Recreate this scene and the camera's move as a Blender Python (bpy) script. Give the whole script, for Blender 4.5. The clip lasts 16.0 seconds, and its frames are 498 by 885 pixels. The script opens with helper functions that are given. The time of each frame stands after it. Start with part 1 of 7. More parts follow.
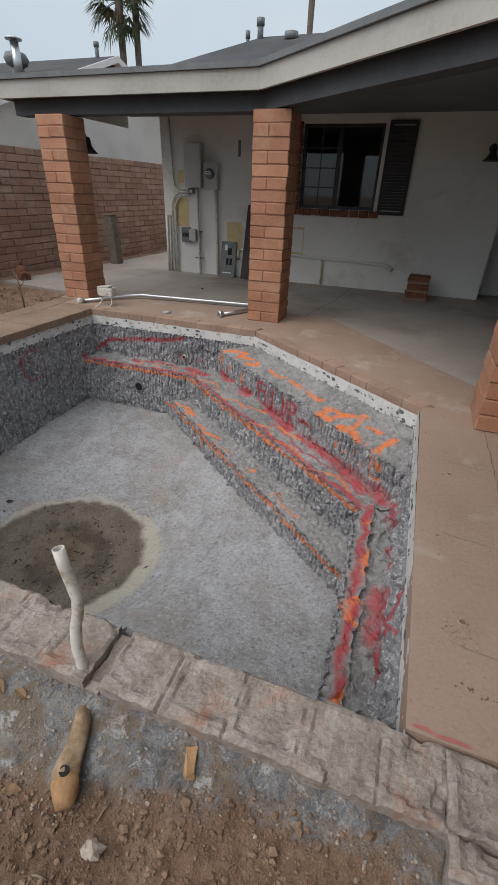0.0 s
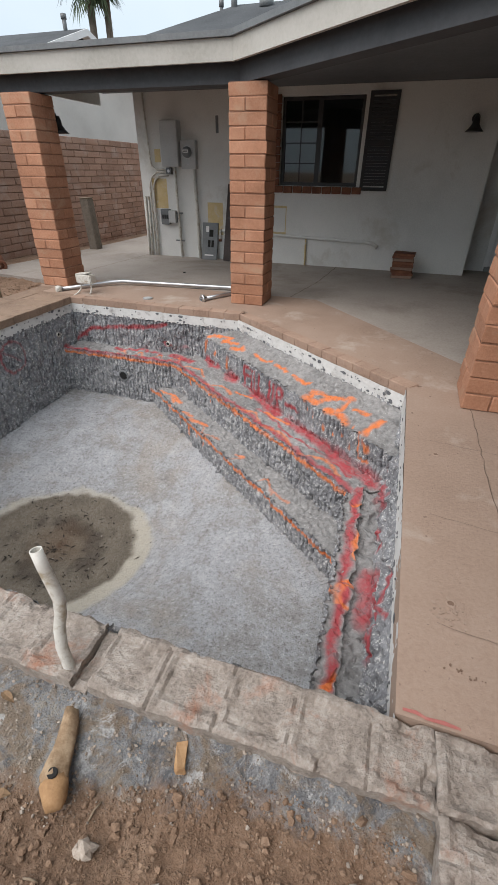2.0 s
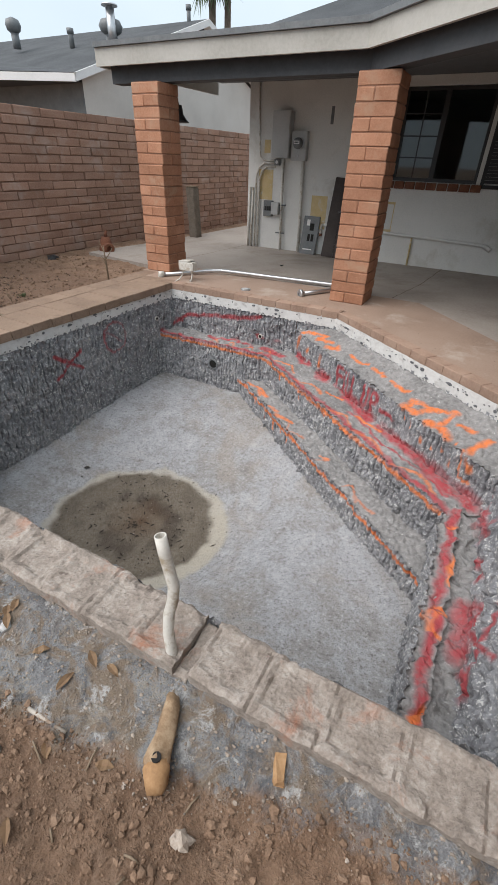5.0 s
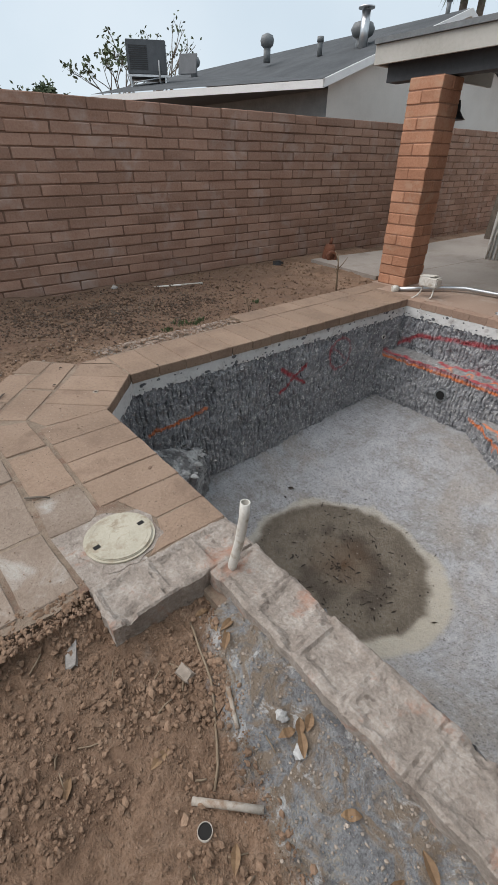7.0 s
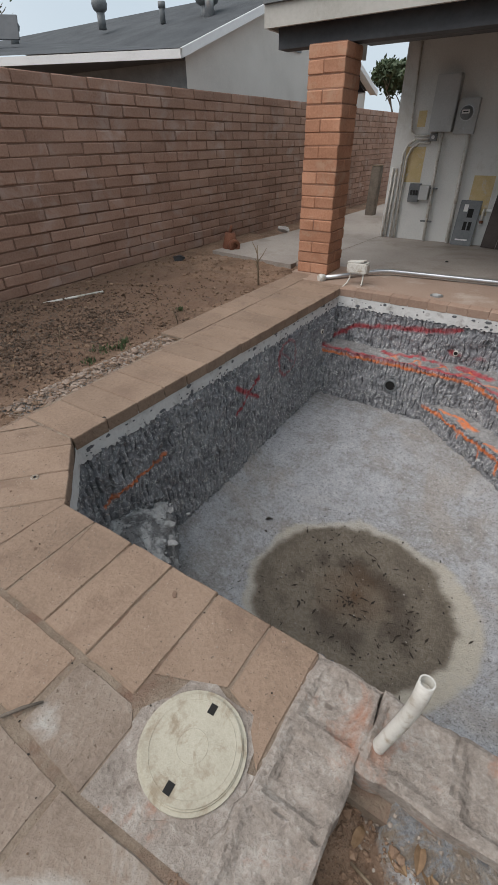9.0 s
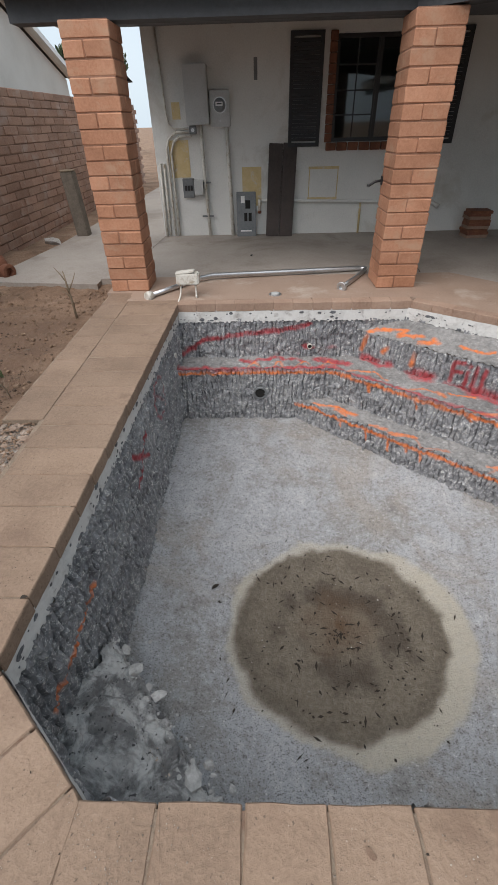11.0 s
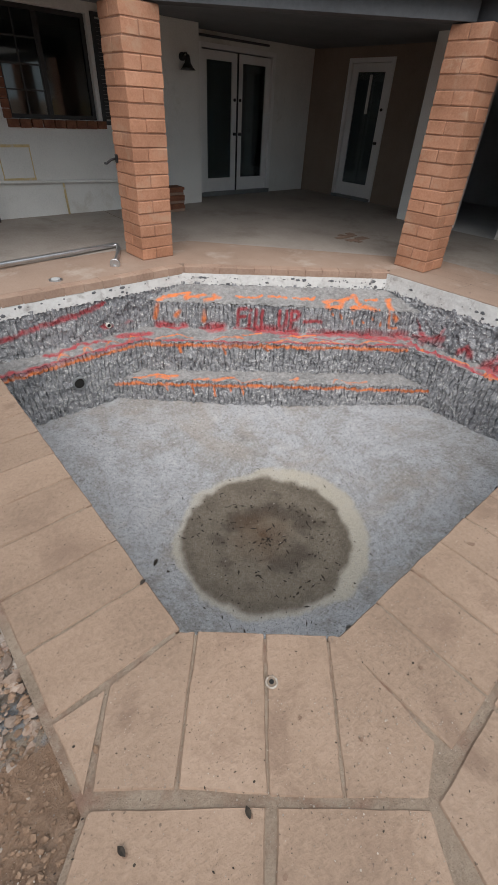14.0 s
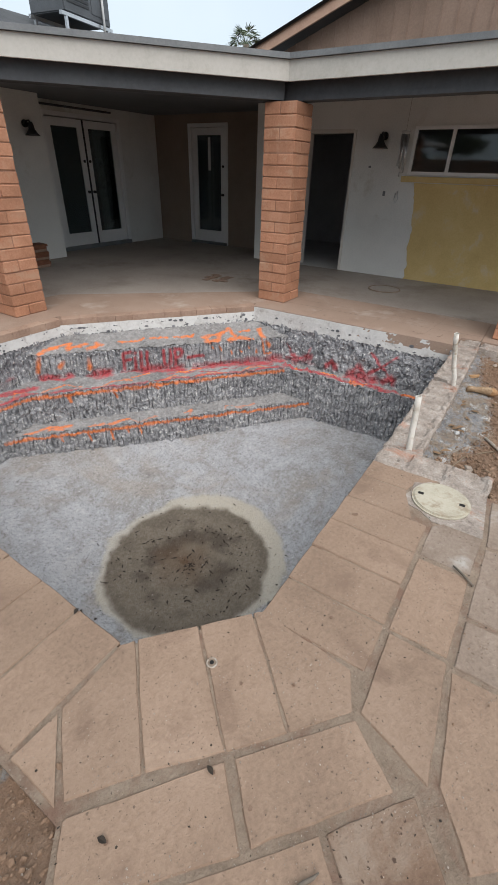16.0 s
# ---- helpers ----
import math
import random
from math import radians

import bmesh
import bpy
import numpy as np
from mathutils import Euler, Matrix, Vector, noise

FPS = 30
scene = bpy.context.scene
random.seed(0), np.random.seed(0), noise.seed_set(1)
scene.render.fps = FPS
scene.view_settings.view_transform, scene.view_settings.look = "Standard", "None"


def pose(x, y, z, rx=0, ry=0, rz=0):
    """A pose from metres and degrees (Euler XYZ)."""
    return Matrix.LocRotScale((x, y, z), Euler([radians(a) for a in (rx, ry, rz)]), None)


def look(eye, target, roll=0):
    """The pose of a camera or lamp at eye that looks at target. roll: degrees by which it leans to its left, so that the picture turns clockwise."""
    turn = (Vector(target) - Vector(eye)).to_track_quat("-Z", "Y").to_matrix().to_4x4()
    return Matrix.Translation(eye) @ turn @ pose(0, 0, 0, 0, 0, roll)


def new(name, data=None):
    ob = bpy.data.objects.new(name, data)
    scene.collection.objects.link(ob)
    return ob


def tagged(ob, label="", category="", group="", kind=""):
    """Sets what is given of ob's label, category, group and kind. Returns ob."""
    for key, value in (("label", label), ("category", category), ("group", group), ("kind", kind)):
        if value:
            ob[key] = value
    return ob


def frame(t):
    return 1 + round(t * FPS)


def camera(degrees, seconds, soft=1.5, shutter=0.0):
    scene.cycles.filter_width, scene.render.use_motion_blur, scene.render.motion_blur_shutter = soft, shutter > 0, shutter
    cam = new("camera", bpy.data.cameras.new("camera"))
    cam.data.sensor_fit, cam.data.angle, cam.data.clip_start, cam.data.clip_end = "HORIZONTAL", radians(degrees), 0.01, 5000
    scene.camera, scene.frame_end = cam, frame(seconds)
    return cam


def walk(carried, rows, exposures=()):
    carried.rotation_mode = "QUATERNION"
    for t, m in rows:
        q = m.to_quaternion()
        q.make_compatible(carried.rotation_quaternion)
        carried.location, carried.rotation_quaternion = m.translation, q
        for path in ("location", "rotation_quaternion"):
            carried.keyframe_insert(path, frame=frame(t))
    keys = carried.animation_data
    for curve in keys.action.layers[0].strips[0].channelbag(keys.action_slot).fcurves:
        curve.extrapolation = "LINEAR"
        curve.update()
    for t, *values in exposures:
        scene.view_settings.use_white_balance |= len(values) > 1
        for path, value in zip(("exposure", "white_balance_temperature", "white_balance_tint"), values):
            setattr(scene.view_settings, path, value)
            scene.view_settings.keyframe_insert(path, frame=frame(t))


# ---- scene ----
cam = camera(60.1, 16.0, soft=0.8)
SIZE = 0.885  # the plan below is drawn in its own units; this brings it to metres
METRES, EYE, TILT, LEAN, TURN = 5.6 * SIZE, 1.47 * SIZE, 0.0, 0.0, 19.1
ROWS = [
    (0.0, 0.0, 0.0, 0.0, 1.05, -30.32, -1.79),
    (0.5, 0.013, -0.0033, -0.0015, -4.29, -31.28, -0.93),
    (1.0, 0.0183, -0.0031, -0.0012, -4.85, -31.11, -0.25),
    (1.5, 0.0163, 0.0042, -0.0031, -3.25, -32.06, 0.78),
    (2.0, 0.007, 0.008, -0.0003, -1.0, -32.4, -0.54),
    (2.5, 0.0026, 0.0109, -0.001, 0.47, -32.71, -1.13),
    (3.0, 0.0016, 0.0109, -0.0022, 1.77, -33.06, -1.4),
    (3.5, -0.0043, 0.0102, -0.0015, 5.69, -33.2, -1.76),
    (6.0, -0.0935, 0.0298, -0.0017, 15.87, -33.9, -1.22),
    (6.5, -0.1437, 0.0396, -0.0043, 25.16, -33.95, -1.41),
    (7.0, -0.1931, 0.0621, -0.0069, 31.62, -33.29, -0.38),
    (7.5, -0.2252, 0.0792, -0.0067, 29.39, -33.54, -1.59),
    (8.0, -0.269, 0.0787, -0.0068, 24.26, -33.62, -0.88),
    (8.5, -0.3093, 0.097, -0.0142, 16.46, -34.97, -1.82),
    (9.0, -0.3586, 0.1404, -0.0073, 14.13, -35.16, 0.53),
    (9.5, -0.4006, 0.1635, 0.0023, 2.49, -35.85, 0.25),
    (12.0, -0.587, 0.3619, 0.0069, -25.84, -36.87, 2.42),
    (12.5, -0.6229, 0.3892, 0.0071, -33.46, -37.59, 1.75),
    (13.0, -0.6622, 0.398, 0.0112, -45.65, -38.29, 0.67),
    (13.5, -0.696, 0.3743, 0.0001, -52.67, -38.42, 1.19),
    (14.0, -0.7404, 0.3552, 0.002, -59.83, -37.7, -2.62),
    (14.5, -0.7761, 0.3526, 0.0062, -69.37, -36.49, -1.89),
    (15.0, -0.7826, 0.3436, 0.0133, -71.04, -34.74, -1.85),
    (15.5, -0.7848, 0.3358, 0.0144, -74.47, -33.57, -0.63),
    (16.0, -0.7836, 0.3341, 0.0143, -76.17, -32.33, -1.41),
]
STOPS = [(0.0, 0.16), (0.5, 0.30), (1.0, 0.54), (2.5, 0.62), (3.5, 0.62), (6.0, 0.66), (7.0, 0.38), (8.0, 0.34), (9.5, 0.22), (12.0, 0.67), (14.0, 0.62), (16.0, 0.6)]
walk(cam, [(t, pose(0, 0, EYE, TILT, LEAN, TURN) @ pose(METRES * x, METRES * y, METRES * z, 90 + pitch, roll, yaw)) for t, x, y, z, yaw, pitch, roll in ROWS], STOPS)

# ---- world and light ----
world = bpy.data.worlds.new("overcast")
scene.world = world
world.use_nodes = True
wn, wl = world.node_tree.nodes, world.node_tree.links
wn.clear()
w_out, w_bg, w_sky = wn.new("ShaderNodeOutputWorld"), wn.new("ShaderNodeBackground"), wn.new("ShaderNodeTexSky")
w_sky.sky_type, w_sky.sun_disc = "NISHITA", False
w_sky.sun_elevation, w_sky.sun_rotation = radians(54), radians(216)
w_tc, w_noise, w_ramp, w_mix, w_gain = (wn.new("ShaderNodeTexCoord"), wn.new("ShaderNodeTexNoise"), wn.new("ShaderNodeValToRGB"),
                                        wn.new("ShaderNodeMix"), wn.new("ShaderNodeVectorMath"))
w_noise.inputs["Scale"].default_value, w_noise.inputs["Detail"].default_value = 1.6, 5
w_ramp.color_ramp.elements[0].position, w_ramp.color_ramp.elements[1].position = 0.3, 0.75
w_ramp.color_ramp.elements[0].color, w_ramp.color_ramp.elements[1].color = (0.55, 0.655, 0.745, 1), (0.74, 0.82, 0.885, 1)
w_gain.operation = "SCALE"
w_gain.inputs["Scale"].default_value = 0.10
w_mix.data_type = "RGBA"
w_mix.inputs["Factor"].default_value = 0.92
wl.new(w_tc.outputs["Generated"], w_noise.inputs["Vector"])
wl.new(w_noise.outputs["Fac"], w_ramp.inputs["Fac"])
wl.new(w_sky.outputs[0], w_gain.inputs[0])
wl.new(w_gain.outputs[0], w_mix.inputs["A"])
wl.new(w_ramp.outputs[0], w_mix.inputs["B"])
wl.new(w_mix.outputs["Result"], w_bg.inputs["Color"])
wl.new(w_bg.outputs[0], w_out.inputs[0])
w_bg.inputs["Strength"].default_value = 0.86
sun = new("sun", bpy.data.lights.new("sun", "SUN"))
sun.data.energy, sun.data.angle, sun.data.color = 2.2, radians(70), (1.0, 0.925, 0.885)
sun.matrix_world = look((0, 0, 10), (4.2, 5.7, 0))


# ---- materials ----
def node_mat(name):
    m = bpy.data.materials.new(name)
    m.use_nodes = True
    nt = m.node_tree
    return m, nt, nt.nodes["Principled BSDF"]


def ramp(nt, fac, stops):
    r = nt.nodes.new("ShaderNodeValToRGB")
    while len(r.color_ramp.elements) < len(stops):
        r.color_ramp.elements.new(0.5)
    for e, (p, c) in zip(r.color_ramp.elements, stops):
        e.position, e.color = p, (*c, 1) if len(c) == 3 else c
    nt.links.new(fac, r.inputs["Fac"])
    return r.outputs[0]


def noise_tex(nt, vec, scale, detail=4, rough=0.6, distort=0.0):
    n = nt.nodes.new("ShaderNodeTexNoise")
    n.inputs["Scale"].default_value, n.inputs["Detail"].default_value = scale, detail
    n.inputs["Roughness"].default_value, n.inputs["Distortion"].default_value = rough, distort
    nt.links.new(vec, n.inputs["Vector"])
    return n.outputs["Fac"]


def voronoi(nt, vec, scale, feature="F1", out="Distance"):
    n = nt.nodes.new("ShaderNodeTexVoronoi")
    n.feature = feature
    n.inputs["Scale"].default_value = scale
    nt.links.new(vec, n.inputs["Vector"])
    return n.outputs[out]


def mix(nt, fac, a, b, blend="MIX"):
    m = nt.nodes.new("ShaderNodeMix")
    m.data_type, m.blend_type = "RGBA", blend
    for key, v in (("Factor", fac), ("A", a), ("B", b)):
        if isinstance(v, (int, float)):
            m.inputs[key].default_value = v
        elif isinstance(v, tuple):
            m.inputs[key].default_value = (*v, 1)
        else:
            nt.links.new(v, m.inputs[key])
    return m.outputs["Result"]


def maths(nt, op, a, b=0.0, clamp=False):
    m = nt.nodes.new("ShaderNodeMath")
    m.operation, m.use_clamp = op, clamp
    for i, v in enumerate((a, b)):
        if isinstance(v, (int, float)):
            m.inputs[i].default_value = v
        else:
            nt.links.new(v, m.inputs[i])
    return m.outputs[0]


def bump(nt, bsdf, height, dist, strength=1.0):
    b = nt.nodes.new("ShaderNodeBump")
    b.inputs["Distance"].default_value, b.inputs["Strength"].default_value = dist, strength
    nt.links.new(height, b.inputs["Height"])
    nt.links.new(b.outputs[0], bsdf.inputs["Normal"])


def place(nt):
    return nt.nodes.new("ShaderNodeNewGeometry").outputs["Position"]


def surf(name, dark, mid, light, big=1.2, fine=40, rough=0.85, relief=0.003, spots=None, spot_scale=60, spot_cut=0.62,
         metal=0.0, per="", vary=0.25, stain=None, stain_scale=2.0, stain_cut=0.6):
    """A worn surface: large blotches, fine grain, speckles, stains, and a shift of tone from piece to piece."""
    m, nt, bsdf = node_mat(name)
    pos = place(nt)
    n1, n2 = noise_tex(nt, pos, big, 6, 0.65), noise_tex(nt, pos, fine, 5, 0.7)
    f = maths(nt, "ADD", maths(nt, "MULTIPLY", n1, 0.6), maths(nt, "MULTIPLY", n2, 0.4))
    col = ramp(nt, f, [(0.32, dark), (0.5, mid), (0.68, light)])
    if stain:
        s = ramp(nt, noise_tex(nt, pos, stain_scale, 7, 0.7, 0.4), [(stain_cut - 0.06, (0, 0, 0)), (stain_cut + 0.08, (1, 1, 1))])
        col = mix(nt, s, col, stain)
    if spots:
        s = ramp(nt, noise_tex(nt, pos, spot_scale, 2, 0.5), [(spot_cut, (0, 0, 0)), (spot_cut + 0.06, (1, 1, 1))])
        col = mix(nt, s, col, spots)
    if per:
        if per == "object":
            r = nt.nodes.new("ShaderNodeObjectInfo").outputs["Random"]
        else:
            r = nt.nodes.new("ShaderNodeNewGeometry").outputs["Random Per Island"]
        h = nt.nodes.new("ShaderNodeHueSaturation")
        nt.links.new(maths(nt, "ADD", maths(nt, "MULTIPLY", r, vary), 1 - vary / 2), h.inputs["Value"])
        nt.links.new(col, h.inputs["Color"])
        col = h.outputs[0]
    nt.links.new(col, bsdf.inputs["Base Color"])
    bsdf.inputs["Roughness"].default_value, bsdf.inputs["Metallic"].default_value = rough, metal
    if relief:
        bump(nt, bsdf, maths(nt, "ADD", n2, maths(nt, "MULTIPLY", n1, 0.5)), relief)
    return m


def shell_material(name, dark, mid, light, chips, relief):
    """Chipped pool concrete that takes red and orange marking spray where the mesh carries it; groove shade is painted
    in.
    """
    m, nt, bsdf = node_mat(name)
    pos = place(nt)
    n1, n2, n3 = noise_tex(nt, pos, 2.2, 6, 0.7), noise_tex(nt, pos, 26, 6, 0.75), noise_tex(nt, pos, 110, 3, 0.6)
    f = maths(nt, "ADD", maths(nt, "MULTIPLY", n1, 0.45), maths(nt, "MULTIPLY", n2, 0.55))
    col = ramp(nt, f, [(0.36, dark), (0.5, mid), (0.66, light)])
    chip = ramp(nt, maths(nt, "ADD", maths(nt, "MULTIPLY", n2, 0.5), maths(nt, "MULTIPLY", n3, 0.5)), [(chips, (0, 0, 0)), (chips + 0.05, (1, 1, 1))])
    col = mix(nt, chip, col, (0.62, 0.62, 0.60))
    # shade painted by relief: chisel grooves coloured darker, crests paler
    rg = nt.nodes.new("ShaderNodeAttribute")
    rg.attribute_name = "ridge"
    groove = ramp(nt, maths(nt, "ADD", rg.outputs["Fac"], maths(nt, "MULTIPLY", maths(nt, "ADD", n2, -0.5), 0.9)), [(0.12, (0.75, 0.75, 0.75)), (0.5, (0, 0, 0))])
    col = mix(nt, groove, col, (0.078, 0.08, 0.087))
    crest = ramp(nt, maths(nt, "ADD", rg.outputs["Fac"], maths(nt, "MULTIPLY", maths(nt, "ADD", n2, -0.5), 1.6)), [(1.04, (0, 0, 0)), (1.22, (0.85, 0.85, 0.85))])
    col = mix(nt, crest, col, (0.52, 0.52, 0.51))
    patchy = ramp(nt, maths(nt, "ADD", maths(nt, "MULTIPLY", noise_tex(nt, pos, 11, 5, 0.7), 0.55), maths(nt, "MULTIPLY", n2, 0.45)), [(0.36, (0.26, 0.26, 0.26)), (0.52, (0.95, 0.95, 0.95))])
    for key, paint in (("spray_red", (0.38, 0.05, 0.06)), ("spray_orange", (0.72, 0.20, 0.055))):
        a = nt.nodes.new("ShaderNodeAttribute")
        a.attribute_name = key
        col = mix(nt, maths(nt, "MULTIPLY", a.outputs["Fac"], patchy, True), col, paint)
    nt.links.new(col, bsdf.inputs["Base Color"])
    bsdf.inputs["Roughness"].default_value = 0.9
    bump(nt, bsdf, maths(nt, "ADD", n2, maths(nt, "MULTIPLY", n3, 0.4)), relief)
    return m


MAT = {
    "pillar_brick": surf("slump_brick", (0.29, 0.135, 0.075), (0.41, 0.20, 0.118), (0.50, 0.27, 0.17), 3, 50, 0.9, 0.006, per="object", vary=0.24, stain=(0.44, 0.265, 0.172), stain_scale=4, stain_cut=0.60),
    "pillar_mortar": surf("brick_mortar", (0.17, 0.085, 0.052), (0.28, 0.15, 0.097), (0.35, 0.20, 0.14), 4, 60, 0.95, 0.003),
    "crack": surf("dark_crack", (0.09, 0.06, 0.045), (0.14, 0.10, 0.075), (0.2, 0.15, 0.115), 6, 60, 0.95, 0.002),
    "wall_block": surf("adobe_block", (0.24, 0.135, 0.092), (0.34, 0.205, 0.148), (0.42, 0.275, 0.208), 1.3, 50, 0.92, 0.007, per="object", vary=0.26, stain=(0.39, 0.285, 0.235), stain_scale=2.5, stain_cut=0.58),
    "wall_block_far": surf("adobe_block_far", (0.24, 0.135, 0.092), (0.34, 0.205, 0.148), (0.42, 0.275, 0.208), 1.3, 50, 0.92, 0.007, per="island", vary=0.26, stain=(0.39, 0.285, 0.235), stain_scale=2.5, stain_cut=0.58),
    "wall_mortar": surf("block_mortar", (0.13, 0.075, 0.05), (0.2, 0.12, 0.085), (0.27, 0.17, 0.12), 3, 60, 0.95, 0.003),
    "deck_tile": surf("salmon_paver", (0.17, 0.114, 0.079), (0.264, 0.182, 0.127), (0.33, 0.235, 0.171), 1.8, 60, 0.78, 0.006, spots=(0.13, 0.09, 0.064), spot_scale=80, spot_cut=0.67, per="object", vary=0.15, stain=(0.20, 0.132, 0.092), stain_scale=4.5, stain_cut=0.60),
    "deck_tile_dusty": surf("dusty_paver", (0.172, 0.126, 0.095), (0.262, 0.202, 0.157), (0.345, 0.285, 0.233), 4, 60, 0.9, 0.008, spots=(0.14, 0.10, 0.072), spot_scale=70, spot_cut=0.67, per="object", vary=0.12, stain=(0.43, 0.40, 0.36), stain_scale=4, stain_cut=0.62),
    "deck_tile_dirty": surf("dirt_covered_paver", (0.11, 0.068, 0.045), (0.19, 0.122, 0.082), (0.28, 0.20, 0.148), 5, 60, 0.95, 0.009, spots=(0.08, 0.05, 0.035), spot_scale=60, spot_cut=0.64, stain=(0.27, 0.205, 0.155), stain_scale=5, stain_cut=0.56),
    "coping_brick": surf("coping_brick", (0.25, 0.16, 0.115), (0.335, 0.228, 0.168), (0.40, 0.29, 0.22), 4, 55, 0.9, 0.004, per="object", vary=0.2),
    "joint": surf("grey_joint_mortar", (0.165, 0.122, 0.087), (0.28, 0.213, 0.157), (0.37, 0.298, 0.228), 7, 110, 0.95, 0.012, stain=(0.22, 0.135, 0.095), stain_scale=5, stain_cut=0.57),
    "salmon_deck": surf("salmon_deck_coating", (0.243, 0.168, 0.124), (0.325, 0.233, 0.177), (0.378, 0.286, 0.225), 1.0, 60, 0.88, 0.003, spots=(0.19, 0.13, 0.095), spot_scale=32, spot_cut=0.69, stain=(0.42, 0.345, 0.285), stain_scale=1.8, stain_cut=0.6),
    "patio": surf("patio_concrete", (0.245, 0.212, 0.185), (0.345, 0.305, 0.268), (0.42, 0.38, 0.335), 0.8, 45, 0.7, 0.0015, stain=(0.24, 0.205, 0.17), stain_scale=0.9, stain_cut=0.58),
    "stucco": surf("painted_stucco_block", (0.56, 0.56, 0.54), (0.68, 0.68, 0.655), (0.74, 0.74, 0.715), 1.0, 55, 0.85, 0.004, stain=(0.52, 0.50, 0.45), stain_scale=1.3, stain_cut=0.64),
    "brown_stucco": surf("brown_stucco", (0.20, 0.155, 0.12), (0.26, 0.205, 0.16), (0.31, 0.25, 0.2), 1.0, 55, 0.85, 0.003),
    "yellow_stucco": surf("old_yellow_stucco", (0.52, 0.37, 0.15), (0.62, 0.46, 0.20), (0.68, 0.53, 0.27), 1.5, 55, 0.85, 0.003, stain=(0.6, 0.52, 0.36), stain_scale=3, stain_cut=0.62),
    "fascia": surf("cream_fascia_paint", (0.37, 0.352, 0.31), (0.455, 0.438, 0.395), (0.51, 0.492, 0.45), 2, 30, 0.6, 0.001, stain=(0.36, 0.32, 0.27), stain_scale=3.5, stain_cut=0.66),
    "dark_wood": surf("dark_painted_wood", (0.042, 0.045, 0.05), (0.06, 0.064, 0.07), (0.08, 0.085, 0.09), 2, 25, 0.7, 0.001),
    "shutter": surf("dark_shutter_paint", (0.024, 0.025, 0.028), (0.034, 0.035, 0.038), (0.045, 0.046, 0.05), 2, 25, 0.75, 0.001),
    "ceiling_paint": surf("dark_ceiling_boards", (0.12, 0.123, 0.13), (0.16, 0.164, 0.17), (0.20, 0.204, 0.21), 1.2, 25, 0.75, 0.001),
    "shingle": surf("grey_shingle", (0.038, 0.041, 0.044), (0.066, 0.071, 0.076), (0.105, 0.111, 0.115), 1.5, 90, 0.95, 0.004, per="island", vary=0.3),
    "white_paint": surf("white_paint", (0.66, 0.66, 0.65), (0.74, 0.74, 0.73), (0.79, 0.79, 0.78), 2, 40, 0.45, 0.0005),
    "grey_metal": surf("painted_grey_metal", (0.36, 0.37, 0.37), (0.46, 0.47, 0.465), (0.53, 0.54, 0.53), 3, 50, 0.5, 0.0005, stain=(0.35, 0.31, 0.26), stain_scale=6, stain_cut=0.7),
    # metal parts; also the shade colour of the neighbour's wall under the eave
    "dark_grey_metal_and_shade": surf("dark_grey_metal_and_shade", (0.10, 0.11, 0.115), (0.15, 0.16, 0.165), (0.2, 0.21, 0.21), 4, 50, 0.5, 0.0005),
    "steel": surf("galvanised_steel", (0.42, 0.43, 0.44), (0.55, 0.56, 0.57), (0.66, 0.67, 0.68), 6, 60, 0.33, 0.0003, metal=0.9),
    "unit_metal": surf("dark_unit_metal", (0.05, 0.055, 0.06), (0.075, 0.082, 0.09), (0.10, 0.11, 0.12), 3, 50, 0.5, 0.0005),
    "brown_wood": surf("stained_brown_boards", (0.035, 0.026, 0.023), (0.06, 0.046, 0.041), (0.085, 0.066, 0.058), 3, 40, 0.7, 0.002),
    # grey of the panel added behind door glass to lift its darkness
    "blind": surf("grey_pane_backing", (0.34, 0.36, 0.37), (0.40, 0.425, 0.435), (0.45, 0.475, 0.485), 2, 30, 0.8, 0.0005),
    "faded_red": surf("faded_red_spray", (0.33, 0.13, 0.105), (0.40, 0.125, 0.11), (0.42, 0.20, 0.16), 9, 60, 0.85, 0.002),
    "black_metal": surf("black_metal", (0.012, 0.012, 0.013), (0.02, 0.02, 0.021), (0.035, 0.035, 0.035), 4, 50, 0.45, 0.0005),
    "pvc": surf("white_pvc", (0.48, 0.45, 0.40), (0.60, 0.58, 0.53), (0.68, 0.67, 0.62), 6, 60, 0.5, 0.0006, stain=(0.36, 0.30, 0.22), stain_scale=16, stain_cut=0.57),
    "dirty_pvc": surf("dirty_pvc", (0.24, 0.20, 0.16), (0.38, 0.34, 0.29), (0.50, 0.47, 0.42), 12, 60, 0.7, 0.001, stain=(0.22, 0.15, 0.10), stain_scale=20, stain_cut=0.55),
    "pale_rubble": surf("pale_rubble", (0.20, 0.195, 0.19), (0.38, 0.375, 0.365), (0.56, 0.555, 0.54), 9, 60, 0.95, 0.006, per="island", vary=0.5),
    "lid": surf("cream_plastic_lid", (0.33, 0.295, 0.225), (0.43, 0.395, 0.31), (0.49, 0.455, 0.365), 9, 120, 0.7, 0.002, stain=(0.29, 0.235, 0.165), stain_scale=13, stain_cut=0.58),
    "plaster": surf("white_waterline_plaster", (0.50, 0.49, 0.47), (0.63, 0.625, 0.605), (0.70, 0.695, 0.67), 6, 40, 0.85, 0.003, stain=(0.36, 0.34, 0.32), stain_scale=8, stain_cut=0.62),
    "brick_bed": surf("stripped_mortar_bed", (0.175, 0.142, 0.117), (0.345, 0.295, 0.253), (0.53, 0.48, 0.43), 11, 85, 0.95, 0.010, spots=(0.19, 0.155, 0.13), spot_scale=24, spot_cut=0.68, stain=(0.37, 0.19, 0.125), stain_scale=5.5, stain_cut=0.61),
